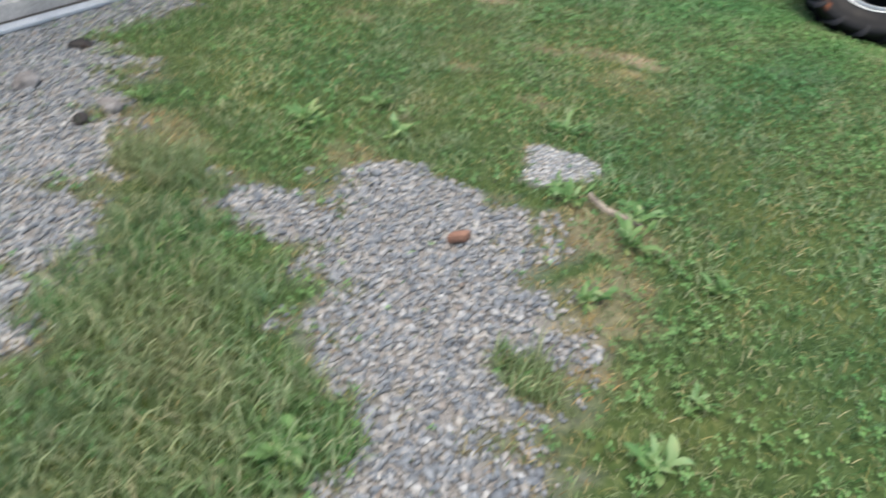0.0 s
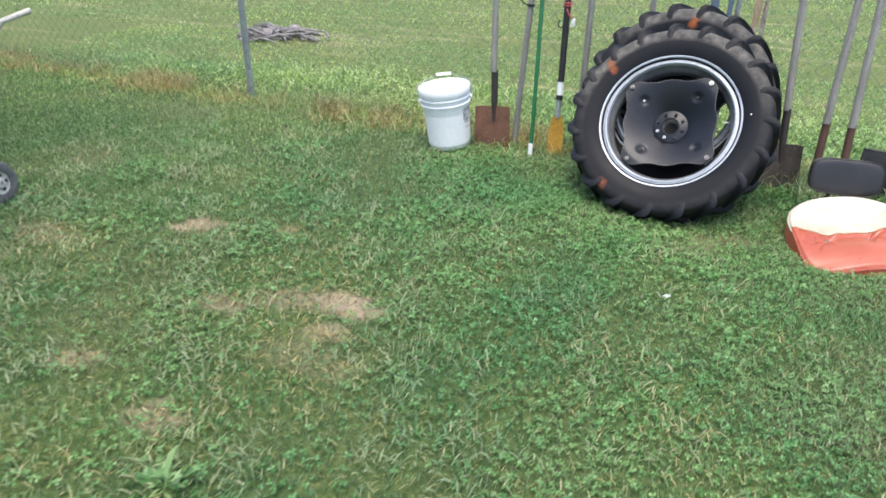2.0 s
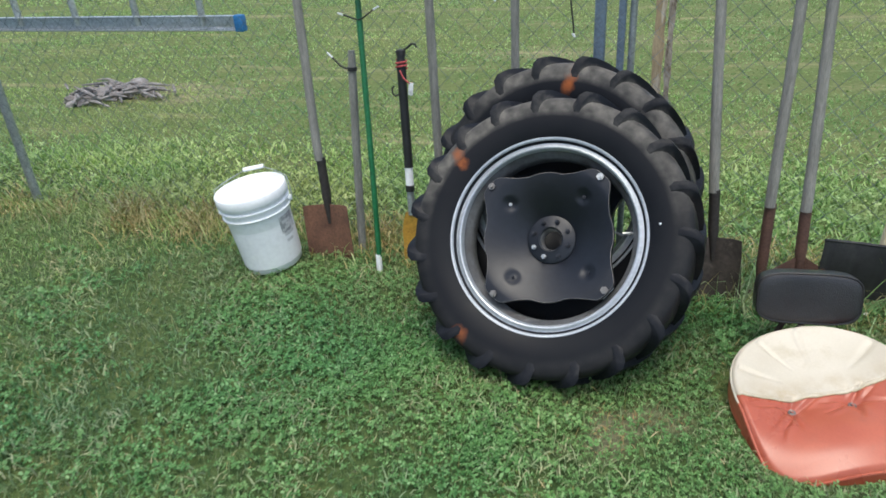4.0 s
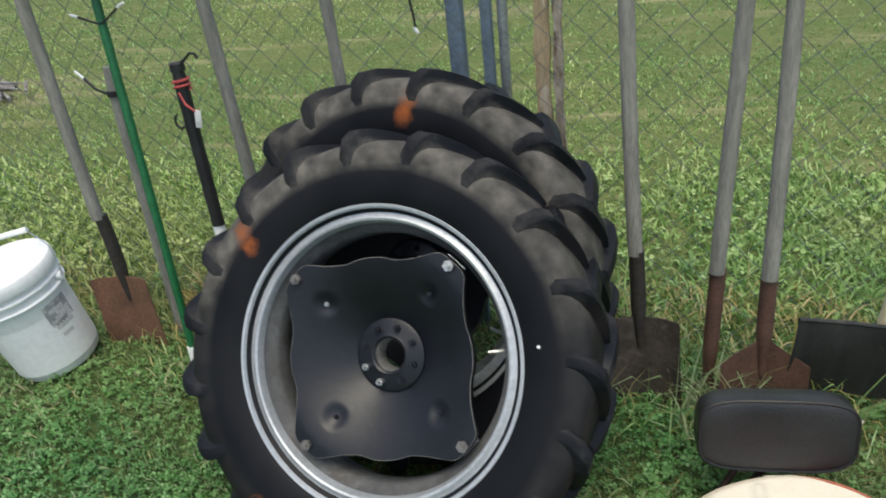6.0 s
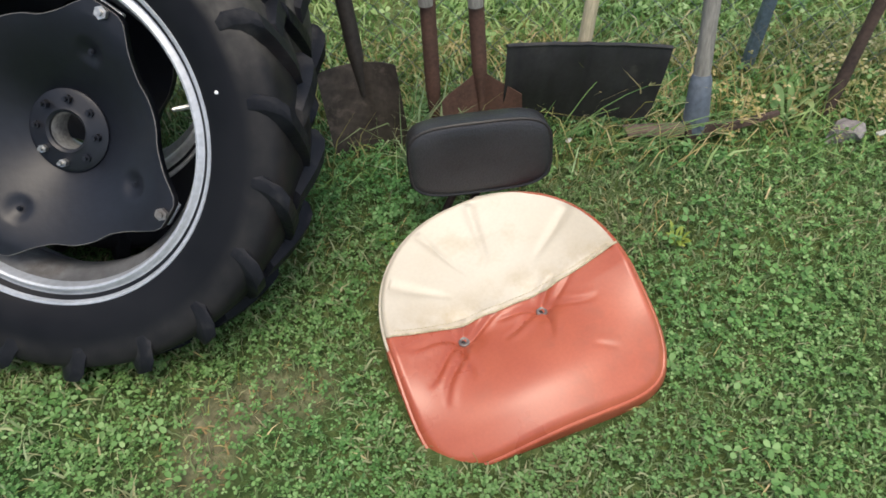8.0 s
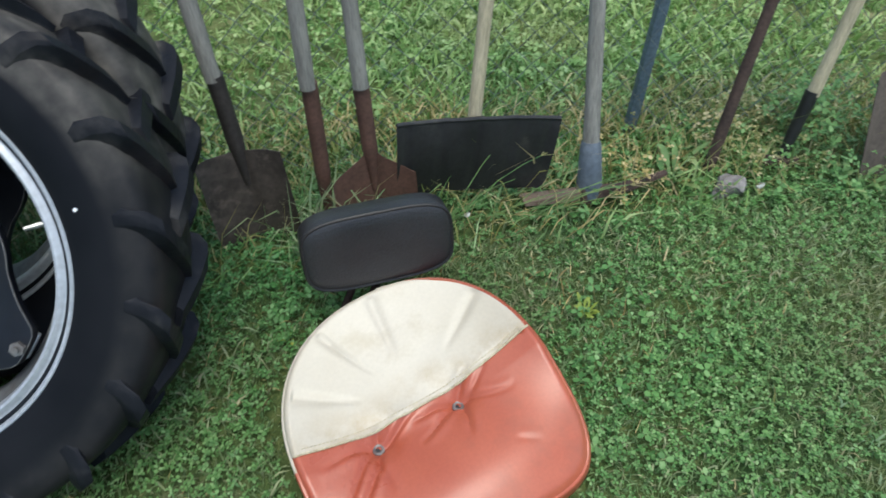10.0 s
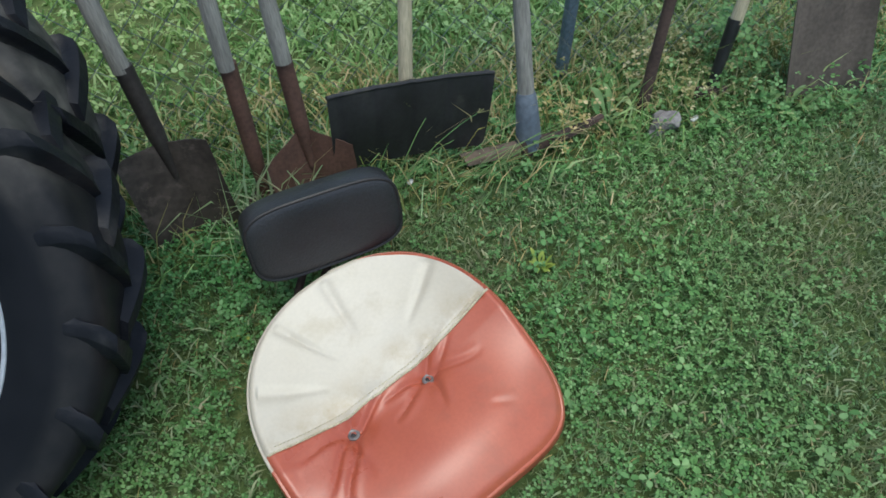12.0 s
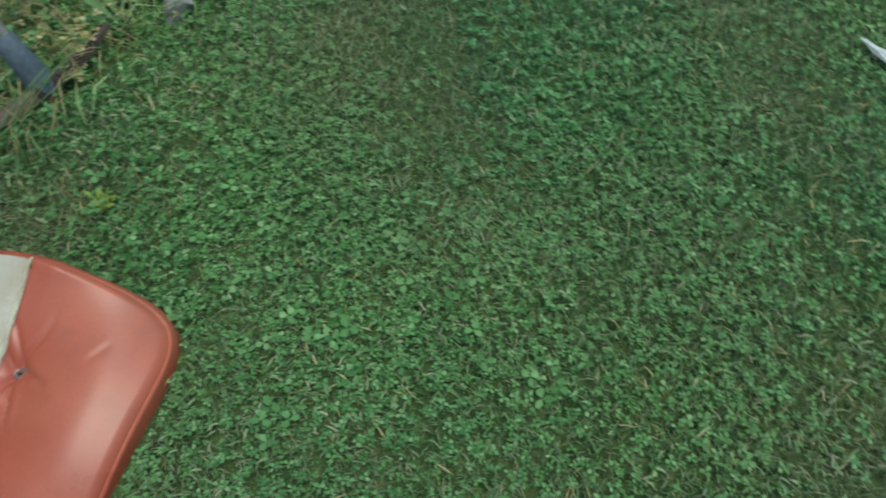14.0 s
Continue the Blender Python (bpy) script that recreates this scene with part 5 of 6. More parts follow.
build_pick()
solo("steel_post", block((0.03, 0.028, 1.4), (0, 0, 0.7), 0.004), BLUE_GREY, leaning((1.636, 0.47, -0.06), (1.648, 0.475, 0.4)), "blue-grey steel post standing behind the fence wire", "post")
build_pole((1.775, 0.25, -0.01), (1.93, 0.405, 0.8), 0.0155, DARK_RUST, "dark rusty iron bar leaning on the fence", "iron_bar", 0.014)
yel = thing("hoe", leaning((1.985, 0.235, 0.0), (2.16, 0.385, 0.93)), "hoe with a pale yellow handle and black socket in the weeds", "hoe", "tools leaning on the fence")
part("socket", tube([(0, 0, 0.02), (0, 0, 0.1), (0, 0, 0.21)], [0.013, 0.016, 0.0185], 14), BLACK_PLASTIC, yel, "black socket")
part("handle", shaft(0.2, 1.35, 0.0165, 0.0155, 0.003, 8), PALE_WOOD, yel, "pale yellow wooden handle")
part("blade", block((0.1, 0.02, 0.03), (0, -0.004, 0.004), 0.004), DARK_RUST, yel, "rusty blade")


def build_scoop():
    t = thing("scoop_shovel", leaning((2.302, 0.14, -0.045), (2.296, 0.315, 0.4)), "broad grey-brown steel scoop shovel leaning on the fence", "shovel", "tools leaning on the fence")

    def f(u, v):
        s = 2 * u - 1
        return (s * (0.142 - 0.008 * v), -0.03 * abs(s) ** 3 + 0.006 * math.cos(s * 9) * v - 0.01, 0.315 * v - 0.02 * (abs(s) ** 5) * (v > 0.9) - 0.006 * s)
    part("blade", sheet(f, 28, 12, 0.003), surface("scoop_steel", (0.09, 0.072, 0.058), (0.15, 0.122, 0.1), 7.0, 0.7, 0.25, 0.3, 90.0, (0.08, 0.06, 0.05), (0.55, 0.7), 5.0), t, "broad grey-brown steel blade")
    part("socket", tube([(0.012, -0.008, 0.285), (0.014, -0.012, 0.315), (0.022, -0.012, 0.36), (0.045, 0.0, 0.45), (0.066, 0.012, 0.55)], [0.012, 0.016, 0.0175, 0.0175, 0.017], 14), DARK_STEEL, t, "dark steel socket")
    part("handle", tube([(0.065, 0.011, 0.54), (0.12, 0.03, 0.85), (0.17, 0.04, 1.15)], [0.0175, 0.017, 0.016], 12), GREY_WOOD, t)


build_scoop()

# ---- ladder ----


def build_ladder():
    x1, z = -1.46, 0.935
    t = thing("ladder", pose(x1, fence_y(x1) + 0.075, z, 0, 0, math.degrees(math.atan(FENCE_SLOPE))), "aluminium ladder with blue end caps hung along the fence", "ladder")
    for dz in (0.0, 0.38):
        rail = joined(block((3.6, 0.006, 0.065), (-1.83, 0.0, dz + 0.03), 0.001), joined(block((3.6, 0.028, 0.006), (-1.83, -0.012, dz), 0.001), block((3.6, 0.028, 0.006), (-1.83, -0.012, dz + 0.06), 0.001)))
        r = part("rail", rail, ALUMINIUM, t)
        part("end_cap", block((0.045, 0.036, 0.072), (-0.02, -0.01, dz + 0.03), 0.006), BLUE_PLASTIC, r, "blue plastic end cap")
    for k in range(10):
        part("rung", tube([(-0.22 - 0.37 * k, -0.006, 0.02), (-0.22 - 0.37 * k, -0.006, 0.4)], 0.0165, 12), ALUMINIUM, t)
    for x in (-0.8, -2.4):
        part("hook", tube([(x, -0.068, 0.2), (x, -0.06, 0.42), (x, -0.03, 0.46), (x, 0.02, 0.45), (x, 0.025, 0.38)], 0.005, 8), ZINC, t, "wire hook on the fence")


build_ladder()

# ---- tiller ----


def lump(seed, size, rough=0.25):
    r = random.Random(seed)
    bm = bmesh.new()
    bmesh.ops.create_icosphere(bm, subdivisions=2, radius=1.0)
    ph = [r.uniform(0, 6) for _ in range(6)]
    for v in bm.verts:
        k = 1 + rough * (math.sin(v.co.x * 2.3 + ph[0]) * math.sin(v.co.y * 2.9 + ph[1]) + 0.6 * math.sin(v.co.z * 4.1 + ph[2]) * math.sin(v.co.x * 4.7 + ph[3]))
        v.co = Vector((v.co.x * size[0], v.co.y * size[1], v.co.z * size[2])) * k
    return bm


def build_tiller():
    """Local x to the wheel's side, y away from the lawn, z up."""
    t = thing("garden_tiller", pose(-3.0, -1.6, h0(-3, -1.6), 0, 0, 48.2), "old red and cream motor tiller standing by the outbuilding", "tiller")
    eng = part("engine", block((0.24, 0.2, 0.2), (-0.16, 0.04, 0.27), 0.02), GREASE, t, "greasy dark engine block")
    for k in range(6):
        part("cooling_fin", block((0.11, 0.16, 0.006), (-0.03, 0.03, 0.235 + 0.022 * k), 0.002), GREASE, eng)
    shroud = lathe([(0.001, -0.03), (0.04, -0.026), (0.075, -0.01), (0.1, 0.02), (0.108, 0.05), (0.106, 0.13), (0.001, 0.14)], 40)
    part("shroud", moved(shroud, pose(-0.285, -0.03, 0.325, 68, -14, 20) @ Matrix.Scale(0.78, 4)), RED_PAINT, t, "faded red round fan shroud")
    part("fuel_tank", block((0.2, 0.16, 0.13), (-0.215, -0.03, 0.415), 0.01), RED_PAINT, t, "faded red box-shaped fuel tank")
    part("tank_flange", block((0.215, 0.172, 0.014), (-0.215, -0.03, 0.482), 0.004), RED_PAINT, t)
    part("blower_housing", block((0.12, 0.17, 0.14), (-0.3, 0.0, 0.4), 0.025), RED_PAINT, t, "faded red blower housing")
    part("tank_lid", tube([(-0.22, -0.05, 0.48), (-0.22, -0.05, 0.525)], 0.016, 16), BARE_STEEL, t, "metal fuel cap")
    part("cover", block((0.17, 0.15, 0.016), (-0.14, 0.03, 0.5), 0.005, (0, -4, 8)), RED_RUST, t, "rusty red flat engine cover")
    part("carry_handle", tube([(-0.27, -0.04, 0.485), (-0.25, -0.05, 0.535), (-0.19, -0.05, 0.55), (-0.14, -0.04, 0.535)], 0.007, 8), DARK_STEEL, t)
    part("exhaust", tube([(-0.12, 0.04, 0.39), (-0.06, 0.04, 0.4), (-0.01, 0.04, 0.41)], [0.034, 0.038, 0.034], 16), DARK_STEEL, t, "sooty exhaust box")
    part("carburettor", block((0.06, 0.05, 0.06), (-0.07, -0.06, 0.34), 0.01), DULL_METAL, t)
    part("fuel_line", tube([(-0.12, -0.1, 0.36), (-0.06, -0.1, 0.36), (-0.02, -0.08, 0.34), (0.0, -0.05, 0.29)], 0.006, 8), BLACK_CORD, t)
    pul = part("pulley", moved(lathe([(0.012, 0.01), (0.03, 0.012), (0.04, 0.006), (0.066, 0.007), (0.07, 0.001), (0.058, -0.003), (0.066, -0.008), (0.012, -0.009)], 40, True), pose(0.025, -0.075, 0.32, 86, 0, 56) @ Matrix.Scale(1.12, 4)), CREAM_PAINT, t,
               "cream painted belt pulley")
    part("pulley_bolt", tube([(0.025, -0.075, 0.32), (0.042, -0.094, 0.322)], 0.015, 12), DARK_STEEL, pul)
    part("groove_ring", moved(lathe([(0.04, 0.0075), (0.044, 0.0095), (0.05, 0.0095), (0.054, 0.0078)], 40), pose(0.025, -0.075, 0.32, 86, 0, 56) @ Matrix.Scale(1.12, 4)), DULL_METAL, pul, "grey worn ring on the pulley's face")
    part("belt", tube([(0.02, -0.05, 0.395), (-0.06, -0.065, 0.37), (-0.14, -0.07, 0.34), (-0.15, -0.07, 0.29), (-0.06, -0.06, 0.25), (0.02, -0.045, 0.245)], 0.007, 6), BLACK_CORD, t, "black drive belt")
    part("frame_bar", block((0.2, 0.03, 0.03), (-0.02, 0.0, 0.2), 0.005, (0, 6, 0)), RUST, t, "rusty frame bar")
    part("chain_case", block((0.09, 0.05, 0.24), (-0.1, 0.0, 0.14), 0.015, (0, 10, 0)), RED_PAINT, t, "faded red chain case")
    y = 0.14
    w = part("wheel", moved(lathe([(0.055, -0.018), (0.075, -0.024), (0.095, -0.02), (0.103, -0.008), (0.103, 0.008), (0.095, 0.02), (0.075, 0.024), (0.055, 0.018)], 40, True), pose(0.17, y, 0.1, 84, 0, 52)), RUBBER_PLAIN, t,
             "small grey-black rubber wheel")
    hubm = lathe([(0.008, 0.02), (0.02, 0.018), (0.03, 0.006), (0.05, 0.008), (0.058, 0.018), (0.058, -0.018), (0.008, -0.02)], 32, True)
    hb = part("rim", moved(hubm, pose(0.17, y, 0.1, 84, 0, 52) @ Matrix.Scale(1.06, 4)), CREAM_PAINT, w, "cream painted wheel rim")
    for q in range(5):
        part("rim_hole", moved(lathe([(0.0001, 0.0), (0.009, 0.0), (0.009, 0.004)], 12), pose(0.17, y, 0.1, 84, 0, 52) @ pose(0.036 * math.cos(q * 1.257), 0.036 * math.sin(q * 1.257), 0.0075)), GREASE, hb)
    part("axle", tube([(0.12, 0.13, 0.14), (0.17, 0.14, 0.1)], 0.008, 8), DARK_STEEL, t)
    part("wheel_arm", block((0.13, 0.02, 0.022), (0.06, 0.12, 0.15), 0.004, (0, 12, 0)), RUST, t, "rusty wheel arm")
    for pts in (((-0.06, -0.09, 0.12), (-0.01, -0.12, 0.03), (0.05, -0.1, 0.09)), ((0.04, -0.1, 0.02), (0.07, -0.09, 0.1), (0.11, -0.08, 0.02)), ((-0.3, -0.06, 0.11), (-0.22, -0.1, 0.1), (-0.12, -0.1, 0.13))):
        part("tine_bracket", tube(pts, [0.011, 0.014, 0.008], 6), STICK, t, "dirt-caked pale tine bracket")
    for y in (-0.1, 0.02, 0.14):
        for q in range(4):
            a = q * math.pi / 2 + y * 6
            pts = [(-0.14 + 0.03 * math.cos(a), y, 0.085 + 0.03 * math.sin(a)), (-0.14 + 0.1 * math.cos(a), y - 0.01, 0.085 + 0.1 * math.sin(a)), (-0.14 + 0.13 * math.cos(a + 0.35), y - 0.035, 0.085 + 0.125 * math.sin(a + 0.35)),
                   (-0.14 + 0.14 * math.cos(a + 0.6), y - 0.05, 0.085 + 0.13 * math.sin(a + 0.6))]
            part("tine", tube(pts, [0.012, 0.013, 0.012, 0.006], 6), RED_RUST, t, "rusty curved digging tine")
    # Dark lumps stand for dirt and for the shade under the engine.
    for k, (at, size) in enumerate((((-0.2, -0.02, 0.07), (0.1, 0.09, 0.075)), ((-0.09, -0.05, 0.055), (0.07, 0.06, 0.06)), ((-0.16, 0.1, 0.06), (0.11, 0.09, 0.065)))):
        part("dark_lump", moved(lump(140 + k, size, 0.4), pose(*at)), DIRT_AND_SHADE, t, "dark lumps for the dirt and painted shade round the tines")
    part("tine_guard", block((0.2, 0.34, 0.006), (-0.16, 0.02, 0.2), 0.002, (0, -14, 0)), RED_RUST, t, "rusty tine guard")
    part("drag_bar", tube([(0.08, 0.02, 0.2), (0.1, 0.0, 0.1), (0.03, -0.02, 0.02)], 0.01, 8), RUST, t)
    for pts in (((0.1, 0.1, 0.22), (0.174, 0.0425, 0.45), (0.255, -0.02, 0.7), (0.37, -0.02, 0.86), (0.49, -0.02, 0.9)), ((-0.03, 0.02, 0.34), (0.0, 0.02, 0.48), (0.085, -0.02, 0.7), (0.2, -0.02, 0.86), (0.32, -0.02, 0.9))):
        part("handlebar", tube(pts, 0.0125, 10), CREAM_PAINT, t, "chipped cream handlebar tube")
    part("brace", tube([(0.01, -0.02, 0.44), (0.07, -0.01, 0.54), (0.15, -0.02, 0.66)], 0.0105, 10), CREAM_PAINT, t, "cream brace tube")
    plate = part("control_plate", block((0.2, 0.012, 0.05), (0.17, -0.035, 0.71), 0.005, (0, 4, 0)), CREAM_PAINT, t, "cream cross plate with a red badge")
    part("badge", moved(lathe([(0.0001, 0.002), (0.05, 0.002), (0.055, 0.0)], 32), pose(0.17, -0.0425, 0.71, 90, 0, 0) @ Matrix.Diagonal((1.4, 0.36, 1, 1))), RED_PAINT, plate, "dark red oval badge")


DIRT_AND_SHADE = surface("dirt_and_shade", (0.035, 0.03, 0.026), (0.085, 0.07, 0.055), 24.0, 0.95, 0.0, 0.8, 60.0, (0.14, 0.1, 0.07), (0.58, 0.72), 15.0)
RUBBER_PLAIN = surface("old_grey_rubber", (0.09, 0.09, 0.09), (0.19, 0.185, 0.175), 14.0, 0.85, 0.0, 0.4, 90.0)
build_tiller()

# ---- small things on the ground ----


bm = bmesh.new()
joined(bm, moved(block((0.06, 0.038, 0.034), (0, 0, 0.012), 0.01), pose(0, 0, 0)))
for v in bm.verts:
    v.co += Vector((0.006 * math.sin(v.co.y * 90), 0.005 * math.sin(v.co.x * 70 + 1), 0.004 * math.sin(v.co.x * 60)))
solo("brick_fragment", bm, BRICK, pose(-1.02, -3.43, h0(-1.02, -3.43) + 0.012, 0, 0, 20), "broken orange-brown brick fragment on the gravel", "brick")
for k, (x, y, s) in enumerate(((-2.51, -3.45, 0.06), (-3.1, -3.12, 0.05), (-2.93, -3.5, 0.07), (-2.52, -3.58, 0.045))):
    solo("dark_stone", lump(k, (s, s * 0.7, s * 0.5)), DARK_STEEL if k % 2 else DEADWOOD, pose(x, y, h0(x, y) + s * 0.3, 0, 0, k * 50), "dark rough stone half sunk beside the gravel", "stone", "dark stones by the gravel")
solo("litter_scrap", lump(11, (0.014, 0.01, 0.006), rough=0.4), PAPER, pose(0.115, -1.13, h0(0.115, -1.13) + 0.028), "small white scrap lying in the grass", "litter")
solo("litter_scrap", lump(12, (0.05, 0.015, 0.006), rough=0.4), PAPER, pose(2.53, -1.39, h0(2.5, -1.39) + 0.03, 0, 0, 60), "pale dry leaf lying in the grass", "litter")
solo("grey_rag", lump(14, (0.05, 0.03, 0.03), rough=0.45), DEADWOOD, pose(1.79, 0.17, h0(1.79, 0.17) + 0.025, 0, 0, 25), "grey crumpled rag among the weeds", "rag")
solo("white_shard", lump(15, (0.016, 0.008, 0.005), rough=0.3), PAPER, pose(1.865, 0.145, h0(1.86, 0.145) + 0.03, 0, 0, 10), "small white plastic shard", "litter")
solo("litter_scrap", lump(16, (0.009, 0.007, 0.004), rough=0.3), PAPER, pose(1.07, 0.2, 0.03, 0, 0, 10), "small white scrap under the snow shovel", "litter")
solo("stick", tube([(-0.767, -2.96, 0.02), (-0.745, -3.0, 0.03), (-0.69, -3.035, 0.028), (-0.62, -3.05, 0.03), (-0.565, -3.045, 0.02)], [0.008, 0.0105, 0.011, 0.01, 0.006], 8), STICK, pose(0, 0, 0), "bleached bent stick lying in the weeds", "stick")


def build_debris():
    r = random.Random(8)
    x0, y0 = -4.15, 2.95
    heap = thing("brush_pile", pose(x0, y0, h0(x0, y0)), "low pile of grey dead branches on the far grass", "brush pile")
    for k in range(22):
        d = r.uniform(0.05, 0.11)
        x, y = r.gauss(-0.1, 0.2), r.gauss(0, 0.12)
        part("chunk", moved(lump(60 + k, (d, d * 0.7, d * 0.5), rough=0.5), pose(x, y, d * 0.3, r.uniform(-20, 20), r.uniform(-20, 20), r.uniform(0, 360))), DEADWOOD, heap)
    for k in range(46):
        a, x, y = r.uniform(0, 6.3), r.gauss(0, 0.22), r.gauss(0, 0.14)
        ln = r.uniform(0.08, 0.24)
        z = r.uniform(0.01, 0.09)
        part("branch", tube([(x - ln * math.cos(a), y - ln * math.sin(a) * 0.6, z), (x, y, z + 0.02), (x + ln * math.cos(a), y + ln * math.sin(a) * 0.6, z + r.uniform(-0.02, 0.05))], [0.012, 0.014, 0.006], 6), DEADWOOD, heap)


build_debris()


def leaf_rosette(x, y, size, count, seed, mat=None, label="broad-leaved green weed growing in the lawn", upright=0.35):
    """A loose clump of stalked, oval, ruffled leaves."""
    r = random.Random(seed)
    bm = bmesh.new()
    n = 7
    root = bm.verts.new((0, 0, 0.004))
    for k in range(count):
        a = r.uniform(0, 6.283)
        ln, up = size * r.uniform(0.45, 1.1), upright * r.uniform(0.45, 1.5)
        w, curl, ruffle, sway = ln * r.uniform(0.09, 0.17), r.uniform(0.5, 1.1), r.uniform(0.08, 0.25), r.uniform(-0.5, 0.5)
        bx, by = r.gauss(0, size * 0.22), r.gauss(0, size * 0.22)
        rows = [(root, root, root)]
        for j in range(1, n + 1):
            f = j / n
            half = w * (0.12 if f < 0.25 else math.sin(math.pi * ((f - 0.25) / 0.75 * 0.9 + 0.1)) ** 0.7) if j < n else w * 0.08
            b = a + sway * f
            d, z = ln * f * 0.9, ln * (up * f * 1.6 - curl * up * f * f) + 0.006
            mid = Vector((bx * min(1, 3 * f) + d * math.cos(b), by * min(1, 3 * f) + d * math.sin(b), max(z, 0.004)))
            side = Vector((-math.sin(b), math.cos(b), r.uniform(-0.35, 0.35))) * half
            l, q = half * (0.35 + ruffle * math.sin(j * 2.6 + k)), half * (0.35 + ruffle * math.sin(j * 3.1 + 2 * k))
            rows.append((bm.verts.new(mid + side + Vector((0, 0, l))), bm.verts.new(mid), bm.verts.new(mid - side + Vector((0, 0, q)))))
        bm.faces.new((root, rows[1][1], rows[1][0]))
        bm.faces.new((root, rows[1][2], rows[1][1]))
        for p, q in zip(rows[1:], rows[2:]):
            bm.faces.new((p[0], p[1], q[1], q[0]))
            bm.faces.new((p[1], p[2], q[2], q[1]))
    solo("weed", bm, mat or WEED, pose(x, y, h0(x, y)), label, "weed", "weeds in the lawn")


for k, (x, y, s, n) in enumerate(((-1.01, -2.56, 0.15, 11), (-1.53, -2.97, 0.15, 10), (-1.74, -2.79, 0.12, 8), (-1.89, -3.08, 0.15, 9), (-0.82, -3.0, 0.15, 12), (-0.6, -2.99, 0.13, 8), (-0.57, -3.14, 0.15, 10), (-0.27, -3.2, 0.11, 8),
                                  (-0.59, -3.46, 0.12, 8), (-2.5, -3.33, 0.13, 9), (-0.27, -3.9, 0.14, 9), (-0.97, -4.3, 0.14, 9), (-1.58, -2.8, 0.1, 6), (-0.23, -3.67, 0.09, 7), (-1.72, -3.9, 0.13, 8), (-0.88, -2.95, 0.1, 6))):
    leaf_rosette(x, y, s * 0.52, n + 18, 40 + k, None, "broad-leaved green weed growing in the lawn", 0.7)
leaf_rosette(1.254, -0.142, 0.032, 20, 70, YELLOW_LEAF, "yellow-green leafy weed in the clover", 1.0)
leaf_rosette(0.6, -0.05, 0.028, 9, 71, YELLOW_LEAF, "yellow-green leafy weed in the clover", 0.5)
for k, (x, y, s) in enumerate(((1.66, 0.24, 0.13), (1.72, 0.33, 0.12), (2.1, 0.13, 0.1), (2.16, 0.1, 0.1), (-1.1, 0.72, 0.11), (-0.95, 0.66, 0.1), (1.0, 0.9, 0.1), (1.9, 0.75, 0.12), (0.75, 0.85, 0.1), (2.3, 0.05, 0.09))):
    leaf_rosette(x, y, s * 0.62, 13, 80 + k, None, "leafy green weed by the fence", 0.9)



def build_seed_grass(x, y, count, seed):
    """A tuft of thin arching stems, each with a fan of fine seed spikes at its end."""
    r = random.Random(seed)
    tuft = thing("seed_grass", pose(x, y, h0(x, y)), "tuft of thin green grass stems gone to seed by the snow shovel", "grass", "seed grass by the tools")
    for k in range(count):
        a, ln = r.uniform(-1.3, 1.0), r.uniform(0.14, 0.3)
        up, bx = r.uniform(0.25, 0.75), r.gauss(0, 0.05)
        pts = [Vector((bx + ln * f * math.cos(a) * 0.95, ln * f * math.sin(a) * 0.5 - 0.02, 0.01 + ln * (up * f * 1.5 - 0.65 * up * f * f))) for f in (0, 0.3, 0.55, 0.8, 1.0)]
        stem = part("stem", tube(pts, [0.0016, 0.0014, 0.0012, 0.001, 0.0008], 4), WEED, tuft)
        if k % 3:
            continue
        d = (pts[-1] - pts[-2]).normalized()
        spikes = bmesh.new()
        for q in range(5):
            away = (d + Vector((r.uniform(-0.8, 0.8), r.uniform(-0.5, 0.5), r.uniform(-0.3, 0.7)))).normalized()
            tube([pts[-1], pts[-1] + away * 0.03, pts[-1] + away * 0.055 + Vector((0, 0, -0.004))], [0.0008, 0.001, 0.0006], 4, bm=spikes)
        part("seed_head", spikes, STRAW, stem, "spread fan of seed spikes")


build_seed_grass(1.06, 0.215, 13, 3)
build_seed_grass(1.24, 0.2, 11, 9)

# ---- gravel, grass and clover ----
RNG = np.random.RandomState(7)


def scatter(x0, x1, y0, y1, density, keep=None):
    n = int((x1 - x0) * (y1 - y0) * density)
    x, y = RNG.uniform(x0, x1, n), RNG.uniform(y0, y1, n)
    if keep is not None:
        ok = RNG.uniform(0, 1, n) < keep(x, y)
        x, y = x[ok], y[ok]
    return x, y


